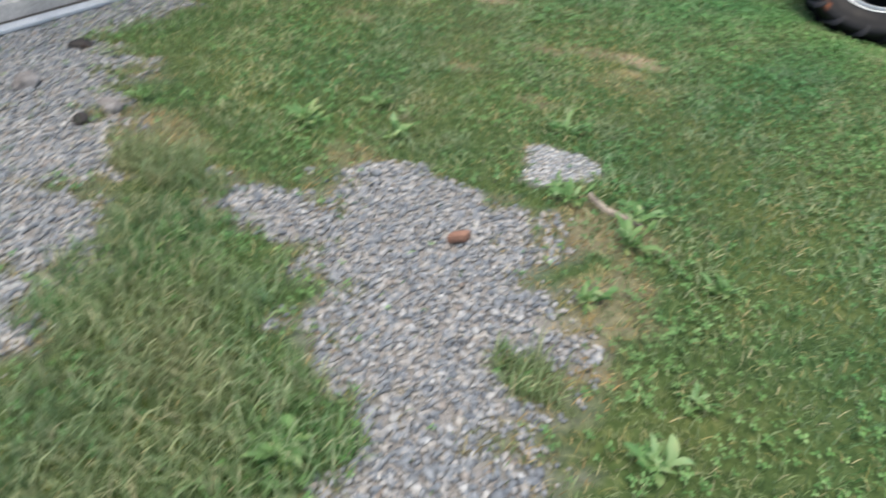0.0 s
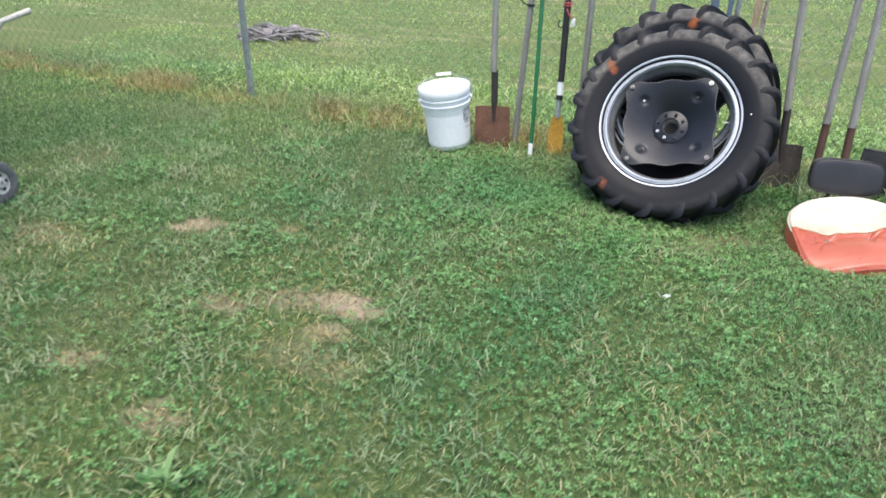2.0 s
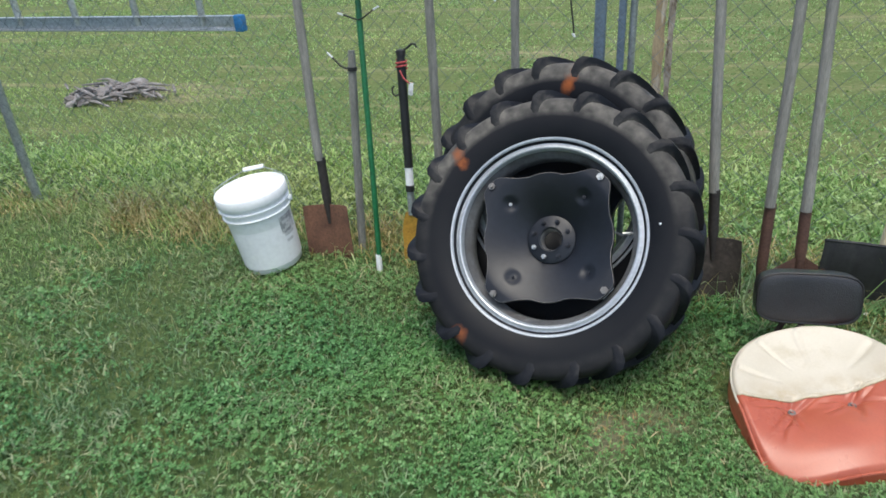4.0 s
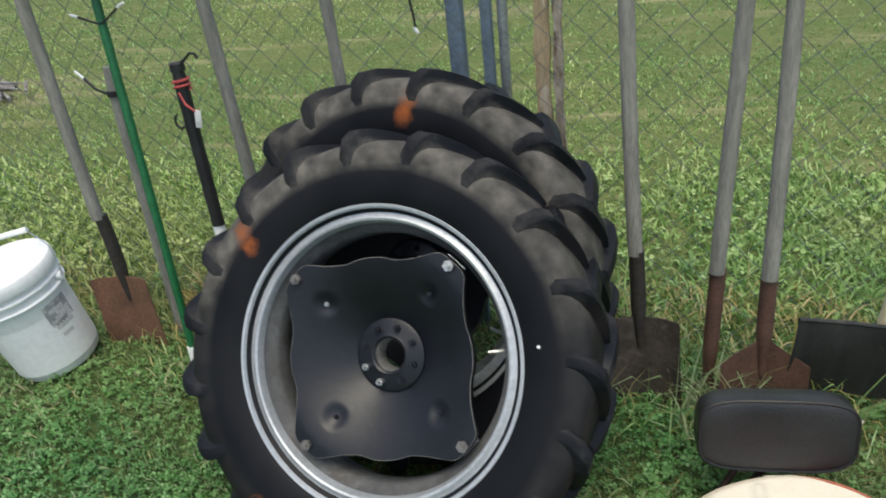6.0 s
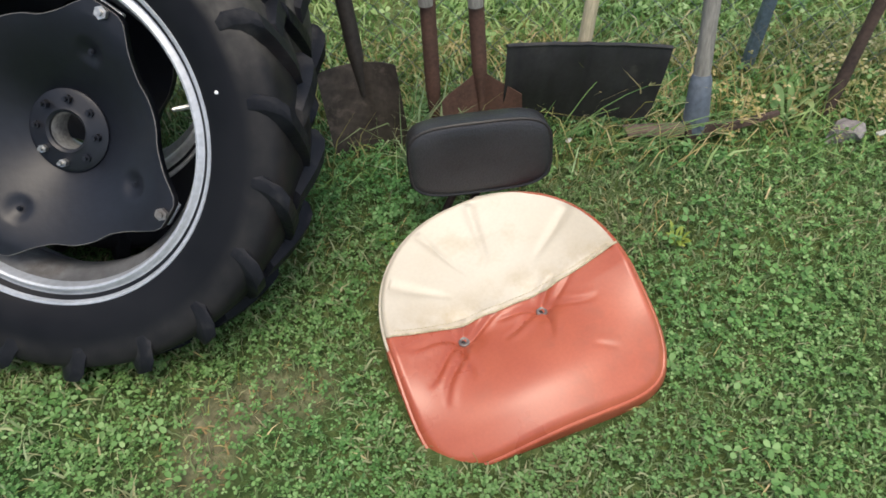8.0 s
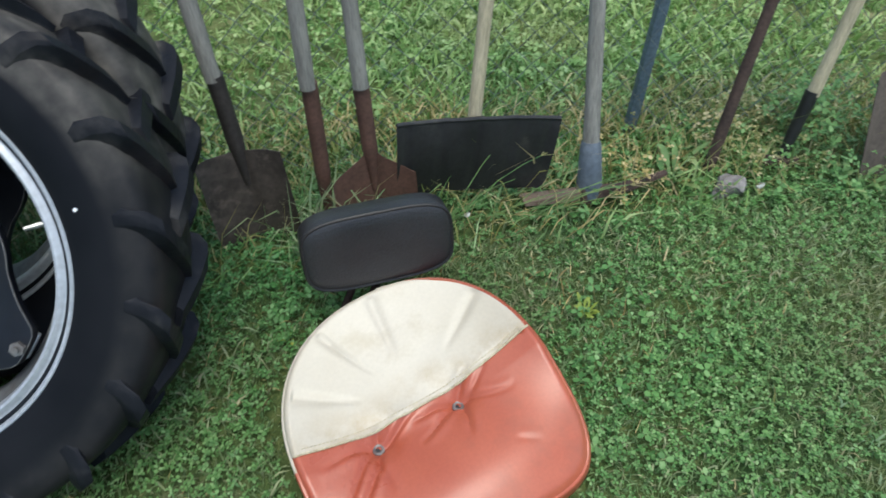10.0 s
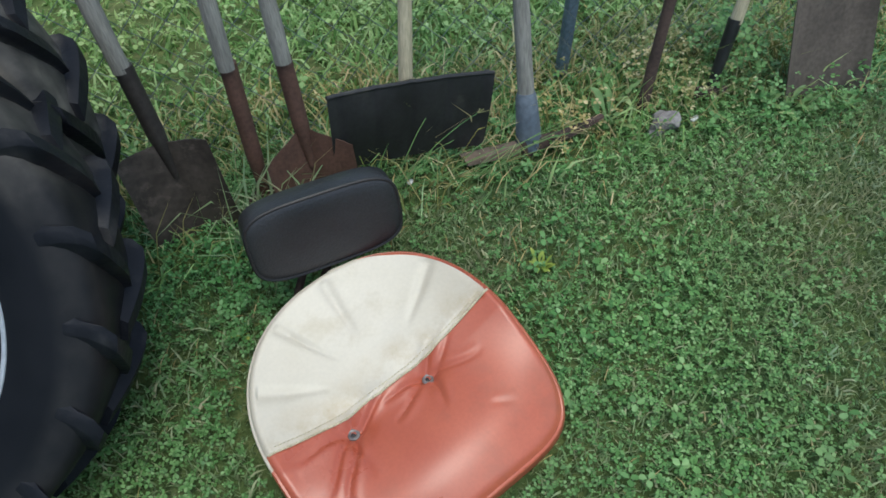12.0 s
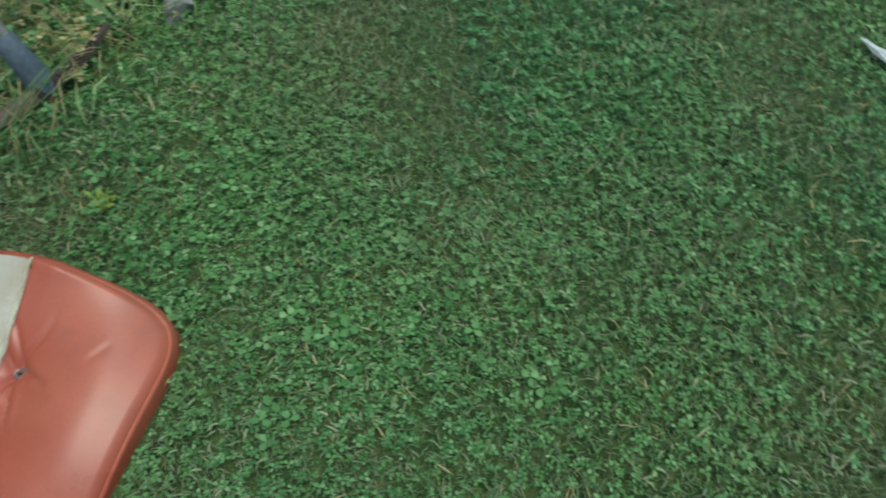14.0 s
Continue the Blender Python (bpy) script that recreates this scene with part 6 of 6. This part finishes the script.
def gravel_stones(x0, x1, y0, y1, density, small, large, material, label):
    x, y = scatter(x0, x1, y0, y1, density, lambda x, y: np.where(gravel(x, y) > 0.55, 1.0, 0.4 * gravel(x, y) ** 1.5))
    n = len(x)
    size = RNG.uniform(small, large, n) * np.where(RNG.uniform(0, 1, n) < 0.1, 1.4, 1.0)
    t = (1 + 5 ** 0.5) / 2
    ico = np.array([(-1, t, 0), (1, t, 0), (-1, -t, 0), (1, -t, 0), (0, -1, t), (0, 1, t), (0, -1, -t), (0, 1, -t), (t, 0, -1), (t, 0, 1), (-t, 0, -1), (-t, 0, 1)]) / (1 + t * t) ** 0.5
    tri = np.array([(0, 11, 5), (0, 5, 1), (0, 1, 7), (0, 7, 10), (0, 10, 11), (1, 5, 9), (5, 11, 4), (11, 10, 2), (10, 7, 6), (7, 1, 8), (3, 9, 4), (3, 4, 2), (3, 2, 6), (3, 6, 8), (3, 8, 9), (4, 9, 5), (2, 4, 11), (6, 2, 10), (8, 6, 7), (9, 8, 1)])
    v = ico[None] * RNG.uniform(0.72, 1.28, (n, 12, 1)) * np.stack([RNG.uniform(0.9, 1.5, n), RNG.uniform(0.7, 1.1, n), RNG.uniform(0.45, 0.8, n)], -1)[:, None]
    a = RNG.uniform(0, 6.28, n)
    c, s = np.cos(a)[:, None], np.sin(a)[:, None]
    tilt = RNG.uniform(-0.5, 0.5, n)[:, None]
    vz = v[..., 2] + v[..., 0] * tilt
    v = np.stack([v[..., 0] * c - v[..., 1] * s, v[..., 0] * s + v[..., 1] * c, vz], -1) * size[:, None, None]
    v = v + np.stack([x, y, height(x, y) + size * 0.3 + RNG.uniform(0, 0.006, n)], -1)[:, None]
    faces = (tri[None] + 12 * np.arange(n)[:, None, None]).reshape(-1, 3)
    stuff("gravel", v.reshape(-1, 3), faces, material, label, "gravel")


def blades(name, x, y, length, width, lean, material, label, category, droop=0.35, lift=0.0):
    """Bent tapering blades, three triangles each."""
    n = len(x)
    ln, w = RNG.uniform(*length, n), RNG.uniform(*width, n)
    a, b = RNG.uniform(0, 6.283, n), RNG.uniform(0, 6.283, n)
    le = RNG.uniform(*lean, n)
    base = np.stack([x, y, height(x, y) - 0.004 + lift], -1)
    way = np.stack([np.cos(a), np.sin(a), 0 * a], -1)
    side = np.stack([np.cos(b), np.sin(b), 0 * b], -1) * (w / 2)[:, None]
    up = np.array([0, 0, 1.0])
    mid = base + (way * np.sin(le * 0.6)[:, None] + up * np.cos(le * 0.6)[:, None]) * (ln * 0.55)[:, None]
    tip = mid + (way * np.sin(le * (1 + droop))[:, None] + up * np.cos(le * (1 + droop))[:, None]) * (ln * 0.45)[:, None]
    v = np.stack([base - side, base + side, mid + side * 0.85, mid - side * 0.85, tip], 1).reshape(-1, 3)
    k = 5 * np.arange(n)[:, None]
    faces = np.concatenate([k + [0, 1, 2], k + [0, 2, 3], k + [3, 2, 4]], 1).reshape(-1, 3)
    return stuff(name, v, faces, material, label, category)


def under_seat(x, y):
    """Below 1 on the ground that the tractor seat lies on."""
    u, v = (x - 0.842) * 0.9613 + (y + 0.335) * 0.2756, (y + 0.335) * 0.9613 - (x - 0.842) * 0.2756
    return (np.abs(u / 0.275) ** 4 + np.abs(v / 0.272) ** 4) ** 0.25


def clear(x, y):
    """Where no grass grows: gravel, dirt, and under the heavy things."""
    return (1 - 0.97 * gravel(x, y)) * (1 - 0.85 * bare(x, y)) * ((x > -3.45) | (y > -0.95)) * (under_seat(x, y) > 1)


gravel_stones(-3.6, -0.2, -4.9, -2.98, 6800, 0.005, 0.0105, STONE, "loose grey and tan crushed gravel")
gravel_stones(-3.6, -2.9, -2.98, -2.2, 6000, 0.005, 0.0105, STONE, "loose grey gravel by the outbuilding")
gravel_stones(-1.3, -0.6, -2.98, -2.6, 22000, 0.0025, 0.005, PALE_STONE, "small patch of fine pale gravel in the lawn")
thin = lambda x, y: clear(x, y) * np.clip(0.8 + 0.25 * wob(x, y, 1.3, 51), 0.5, 1)
x, y = scatter(-3.6, 3.4, -5.0, 0.62, 6400, lambda x, y: thin(x, y) * (1 - 0.45 * np.clip((x - 0.1) / 0.5, 0, 1) * np.clip((y + 2.2) / 0.8, 0, 1)))
blades("lawn_grass", x, y, (0.018, 0.048), (0.0026, 0.0058), (0.1, 1.35), GRASS, "short mown green lawn grass", "grass")
x, y = scatter(-5.6, -3.6, -0.95, 0.7, 5000, clear)
blades("lawn_grass", x, y, (0.018, 0.048), (0.003, 0.006), (0.1, 1.35), GRASS, "short mown green lawn grass behind the outbuilding", "grass")
x, y = scatter(-5.6, -1.5, -1.8, 0.75, 3800, lambda x, y: clear(x, y) * np.clip((-1.5 - x) / 1.3, 0, 1) * np.clip((y + 1.8) / 0.8, 0, 1))
blades("lawn_grass", x, y, (0.018, 0.045), (0.0035, 0.007), (0.3, 1.4), MEADOW, "short mown green lawn grass by the outbuilding", "grass")
tufty = lambda x, y: np.clip(wob(x, y, 0.9, 61) - 0.1, 0, 1) * clear(x, y)
x, y = scatter(-3.5, 3.4, -4.9, 0.4, 1300, tufty)
blades("grass_tufts", x, y, (0.035, 0.07), (0.003, 0.006), (0.1, 1.2), GRASS, "taller tufts of green lawn grass", "grass")
x, y = scatter(-2.4, -0.4, -4.95, -3.4, 7000, lambda x, y: np.clip(mound(x, y) * 1.2, 0, 1))
blades("grass_tufts", x, y, (0.04, 0.12), (0.003, 0.006), (0.1, 1.25), GRASS, "tall green grass tussocks between the gravel patches", "grass", 0.5)
x, y = scatter(-2.4, -0.4, -4.95, -3.4, 2600, lambda x, y: np.clip(mound(x, y) * 1.2, 0, 1))
blades("dry_clippings", x, y, (0.04, 0.1), (0.003, 0.0055), (0.5, 1.45), PALE_GRASS, "pale dry stems in the tussocks between the gravel patches", "grass", 0.4, 0.02)
x, y = scatter(-3.3, 3.0, -4.9, 0.5, 700, lambda x, y: (1 - gravel(x, y)) * (0.3 + 0.7 * (y < -1.2)))
blades("dry_clippings", x, y, (0.02, 0.05), (0.0018, 0.0035), (1.2, 1.6), STRAW, "dry straw-coloured grass clippings", "grass", 0.02, 0.016)
x, y = scatter(-2.2, 0.9, -2.7, -0.7, 3000, lambda x, y: np.clip(0.15 + 0.75 * wob(x, y, 0.8, 91), 0, 0.8) * np.exp(-((x + 0.7) / 1.1) ** 4 - ((y + 1.7) / 0.85) ** 4))
blades("dry_clippings", x, y, (0.015, 0.04), (0.0025, 0.005), (1.15, 1.57), STRAW, "thin pale dry patches in the lawn", "grass", 0.05, 0.012)
wisps = lambda x, y: clear(x, y) * np.clip(0.1 + 1.3 * wob(x, y, 2.6, 93), 0, 1) * np.clip((0.7 - x) / 0.6, 0, 1)
x, y = scatter(-3.4, 0.7, -3.3, 0.3, 2600, wisps)
blades("mown_clippings", x, y, (0.025, 0.06), (0.003, 0.0065), (0.9, 1.5), PALE_GRASS, "pale grey-green mown clippings lying in clumps on the lawn", "grass", 0.12, 0.014)
x, y = scatter(0.5, 3.3, -1.8, 0.1, 2600, lambda x, y: clear(x, y) * np.clip(0.2 + 0.9 * wob(x, y, 2.2, 94), 0, 1))
blades("mown_clippings", x, y, (0.014, 0.032), (0.003, 0.006), (0.8, 1.5), PALE_GRASS, "pale green short blades over the clover", "grass", 0.12, 0.02)
x, y = scatter(0.5, 1.2, -0.7, 0.0, 9000, lambda x, y: (under_seat(x, y) < 1.12) & (under_seat(x, y) > 0.9))
blades("lawn_grass", x, y, (0.01, 0.026), (0.003, 0.0055), (0.5, 1.5), GRASS, "pressed short grass round the tractor seat", "grass", 0.2)
rim = lambda x, y: np.clip(4 * gravel(x, y) * (1 - gravel(x, y)), 0, 1) + 0.8 * np.clip(bare(x, y) * 2.2, 0, 1) * (gravel(x, y) < 0.6)
x, y = scatter(-3.3, 0.6, -4.9, -0.3, 5200, lambda x, y: 0.8 * rim(x, y))
blades("dead_grass", x, y, (0.02, 0.05), (0.002, 0.0045), (1.0, 1.57), DEAD_GRASS, "brown dead grass round the gravel and bare spots", "grass", 0.1, 0.002)
x, y = scatter(0.4, 2.3, -0.25, 0.3, 900, lambda x, y: np.clip(0.5 + 0.6 * wob(x, y, 2.0, 55), 0, 1) * np.clip((y + 0.3) / 0.25, 0, 1))
blades("dead_grass", x, y, (0.02, 0.06), (0.002, 0.0045), (0.7, 1.55), DEAD_GRASS, "brown dead grass in front of the tools", "grass", 0.1, 0.008)


def clover(name, x, y, leaf, label, high=(0.012, 0.034), mat=None):
    """Three round leaflets on each stalk."""
    n = len(x)
    z = height(x, y) + RNG.uniform(*high, n)
    turn, r = RNG.uniform(0, 6.283, n), RNG.uniform(*leaf, n)
    tx, ty = RNG.uniform(-0.55, 0.55, n), RNG.uniform(-0.55, 0.55, n)
    shape = np.array([(0.05, 0), (0.55, 0.42), (1.05, 0.36), (1.22, 0.0), (1.05, -0.36), (0.55, -0.42)])
    all_v = []
    for q in range(3):
        a = turn + q * 2.094 + RNG.uniform(-0.15, 0.15, n)
        c, s = np.cos(a)[:, None], np.sin(a)[:, None]
        px = (shape[None, :, 0] * c - shape[None, :, 1] * s) * r[:, None]
        py = (shape[None, :, 0] * s + shape[None, :, 1] * c) * r[:, None]
        fold = 0.3 * np.abs(shape[None, :, 1]) * r[:, None]
        all_v.append(np.stack([x[:, None] + px, y[:, None] + py, z[:, None] + px * tx[:, None] + py * ty[:, None] + fold], -1))
    v = np.concatenate(all_v, 0).reshape(-1, 3)
    k = 6 * np.arange(3 * n)[:, None]
    faces = np.concatenate([k + [0, 1, 2, 3], k + [0, 3, 4, 5]], 1).reshape(-1, 4)
    return stuff(name, v, faces, mat or CLOVER, label, "clover")


rich = lambda x, y: clear(x, y) * np.clip(0.34 + (0.36 * np.clip((x + 0.3) / 0.8, 0, 1) - 0.3 * np.clip((x - 1.5) / 0.6, 0, 1)) + 0.5 * wob(x, y, 1.2, 71), 0.1, 1) * np.clip((y + 2.8) / 2.4, 0.0, 1) * np.clip((x + 2.4) / 2.6, 0, 1)
x, y = scatter(-2.6, 3.3, -2.8, 0.5, 9000, rich)
clover("clover", x, y, (0.0035, 0.0084), "low green clover growing through the lawn", (0.008, 0.034))
x, y = scatter(-1.5, 0.1, -1.1, 0.3, 6500, lambda x, y: clear(x, y) * np.clip(0.55 + 0.7 * wob(x, y, 1.8, 74), 0.05, 1) * np.clip((x + 1.5) / 0.5, 0, 1) * np.clip((0.1 - x) / 0.2, 0, 1) * np.clip((y + 1.1) / 0.3, 0, 1))
clover("clover", x, y, (0.005, 0.0105), "dense low clover between the bucket and the tractor wheels", (0.008, 0.032))
x, y = scatter(-3.4, 3.2, -4.6, -1.2, 1300, lambda x, y: clear(x, y) * np.clip(0.45 + 0.6 * wob(x, y, 1.7, 72), 0.05, 1))
clover("clover", x, y, (0.006, 0.011), "scattered green clover in the lawn")
x, y = scatter(0.3, 3.3, -1.8, 0.15, 15000, lambda x, y: clear(x, y) * np.clip((x - 0.3) / 0.4, 0, 1))
blades("lawn_grass", x, y, (0.014, 0.034), (0.002, 0.0042), (0.5, 1.5), GRASS, "short fine green grass between the clover", "grass", 0.2, 0.008)
x, y = scatter(1.3, 1.95, 0.08, 0.42, 1500, lambda x, y: np.clip(0.5 + 0.6 * wob(x, y, 2.5, 77), 0.1, 1))
clover("fence_weeds", x, y, (0.007, 0.016), "leafy green weeds round the pickaxe", (0.02, 0.07))
x, y = scatter(1.45, 2.1, 0.12, 0.48, 2600, lambda x, y: np.clip(0.45 + 0.7 * wob(x, y, 2.1, 78), 0.05, 1))
clover("fence_weeds", x, y, (0.005, 0.012), "yellowing small-leaved weeds along the fence", (0.02, 0.1), STRAW)
x, y = scatter(2.0, 2.25, 0.2, 0.48, 2200, None)
clover("fence_weeds", x, y, (0.008, 0.017), "dark leafy bush beside the scoop shovel", (0.03, 0.2), CLOVER)
x, y = scatter(0.55, 0.95, -0.08, 0.22, 4000, None)
clover("fence_weeds", x, y, (0.005, 0.012), "dark leafy weeds behind the tractor seat", (0.01, 0.06))
x, y = scatter(1.95, 2.75, 0.0, 0.5, 1300, None)
clover("fence_weeds", x, y, (0.006, 0.012), "leafy green weeds round the scoop shovel", (0.02, 0.1))
x, y = scatter(-2.8, 0.35, -1.5, 0.25, 1100, lambda x, y: clear(x, y) * np.clip(1.4 * wob(x, y, 1.9, 75), 0, 1))
clover("broad_clover", x, y, (0.008, 0.014), "patches of larger clover leaves in the far lawn", (0.02, 0.04))
x, y = scatter(0.9, 2.7, -1.2, 0.3, 260, lambda x, y: np.clip(wob(x, y, 1.1, 73), 0, 1))
clover("broad_clover", x, y, (0.01, 0.016), "patches of larger pale clover leaves", (0.03, 0.045))

# beyond and along the fence
line = lambda x, y: np.exp(-((y - fence_y(x) + 0.06) / 0.16) ** 2)
x, y = scatter(-6.0, 3.6, -0.1, 1.2, 2200, lambda x, y: line(x, y) * np.where(x < -1.5, 0.7, 0.75))
blades("fence_line_grass", x, y, (0.04, 0.13), (0.003, 0.006), (0.5, 1.5), STRAW, "dry straw-coloured grass along the fence", "grass", 0.45)
x, y = scatter(-6.0, 3.6, -0.1, 1.2, 1500, lambda x, y: line(x, y))
blades("fence_line_grass", x, y, (0.04, 0.12), (0.003, 0.007), (0.3, 1.4), MEADOW, "green unmown grass along the fence", "grass", 0.45)
clump = lambda x, y: np.exp(-((y - fence_y(x) + 0.02) / 0.17) ** 2) * np.clip(0.2 + 1.0 * wob(x, y, 1.1, 57), 0, 1)
x, y = scatter(-6.0, -0.75, -0.1, 1.3, 3200, clump)
blades("dead_grass", x, y, (0.05, 0.16), (0.0035, 0.007), (0.5, 1.5), DEAD_GRASS, "brown dead grass heaped along the fence", "grass", 0.5)
x, y = scatter(-6.0, -0.75, -0.1, 1.3, 5000, clump)
blades("dead_grass", x, y, (0.05, 0.17), (0.0035, 0.007), (0.4, 1.5), STRAW, "yellow dry grass heaped along the fence", "grass", 0.5)
x, y = scatter(0.4, 2.3, 0.1, 0.42, 330, None)
blades("long_grass", x, y, (0.12, 0.3), (0.002, 0.0045), (0.4, 1.5), STRAW, "long arching grass stems in front of the tools", "grass", 0.5)
x, y = scatter(0.3, 1.4, 0.1, 0.42, 900, lambda x, y: np.clip(0.5 + 0.7 * wob(x, y, 2.2, 59), 0.1, 1))
blades("dead_grass", x, y, (0.04, 0.11), (0.003, 0.006), (0.8, 1.55), STRAW, "pale dry grass at the feet of the tools", "grass", 0.3, 0.015)
x, y = scatter(0.63, 0.82, 0.1, 0.34, 3000, None)
blades("long_grass", x, y, (0.09, 0.24), (0.004, 0.008), (0.3, 1.4), PALE_GRASS, "tuft of arching pale green grass between the shovels", "grass", 0.6)
foot = lambda x, y: np.exp(-((x - 0.02) / 0.36) ** 4 - ((y + 0.2) / 0.13) ** 4)
x, y = scatter(-0.5, 0.5, -0.4, 0.0, 3200, foot)
blades("grass_tufts", x, y, (0.03, 0.075), (0.003, 0.006), (0.2, 1.3), GRASS, "longer green grass round the foot of the tractor wheels", "grass", 0.4)
x, y = scatter(0.35, 2.3, 0.05, 0.42, 450, lambda x, y: np.clip(0.5 + 0.7 * wob(x, y, 1.8, 58), 0.1, 1))
blades("long_grass", x, y, (0.07, 0.19), (0.004, 0.0085), (0.3, 1.5), MEADOW, "broad green grass blades in front of the tools", "grass", 0.5)
x, y = scatter(-6.0, 5.0, 0.4, 1.7, 1500, lambda x, y: np.clip((y - fence_y(x) + 0.1) / 0.15, 0, 1) * np.clip(0.7 + 0.4 * wob(x, y, 0.8, 81), 0.3, 1) * np.clip((1.7 - y) / 0.6, 0, 1))
blades("meadow_grass", x, y, (0.03, 0.085), (0.004, 0.009), (0.4, 1.45), MEADOW, "bright green meadow grass beyond the fence", "grass")
x, y = scatter(-6.0, 5.0, 1.0, 3.2, 2200, lambda x, y: np.clip((y - 1.0) / 0.6, 0, 1) * np.clip(0.75 + 0.3 * wob(x, y, 0.8, 84), 0.3, 1))
blades("meadow_grass", x, y, (0.018, 0.045), (0.005, 0.01), (0.6, 1.5), MEADOW, "mown green grass beyond the fence", "grass")
x, y = scatter(-5.0, 4.5, 0.42, 1.9, 4600, lambda x, y: np.clip((y - fence_y(x)) / 0.15, 0, 1) * np.clip(0.6 + 0.6 * wob(x, y, 1.1, 85), 0.1, 1) * np.clip((1.9 - y) / 0.6, 0, 1))
blades("meadow_grass", x, y, (0.035, 0.1), (0.006, 0.013), (0.6, 1.5), MEADOW, "broad-bladed bright green grass beyond the fence", "grass", 0.5)
x, y = scatter(0.2, 3.2, 0.25, 0.85, 3800, lambda x, y: np.exp(-((y - fence_y(x) - 0.08) / 0.14) ** 2) * np.clip(0.6 + 0.6 * wob(x, y, 1.6, 86), 0.1, 1))
blades("dead_grass", x, y, (0.04, 0.12), (0.003, 0.007), (0.7, 1.55), STRAW, "pale yellow straw under the fence wire", "grass", 0.3, 0.02)
x, y = scatter(-5.0, 5.0, 0.5, 2.0, 550, lambda x, y: np.clip((y - fence_y(x)) / 0.2, 0, 1) * np.clip(0.55 + 0.6 * wob(x, y, 0.9, 82), 0.08, 1) * np.clip((2.0 - y) / 0.7, 0, 1))
clover("meadow_clover", x, y, (0.008, 0.019), "bright broad-leaved plants among the meadow grass", (0.015, 0.075), MEADOW)
x, y = scatter(-10.0, 7.0, 3.0, 9.0, 900, lambda x, y: (1 - 0.8 * bare(x, y)) * np.clip(0.6 + 0.5 * wob(x, y, 0.5, 83), 0.25, 1))
blades("field_grass", x, y, (0.02, 0.045), (0.008, 0.016), (0.9, 1.55), MEADOW, "mown field grass beyond the fence", "grass", 0.1)
x, y = scatter(-14.0, 12.0, 9.0, 20.0, 130, None)
blades("field_grass", x, y, (0.04, 0.08), (0.02, 0.04), (0.9, 1.5), MEADOW, "mown field grass far beyond the fence", "grass")
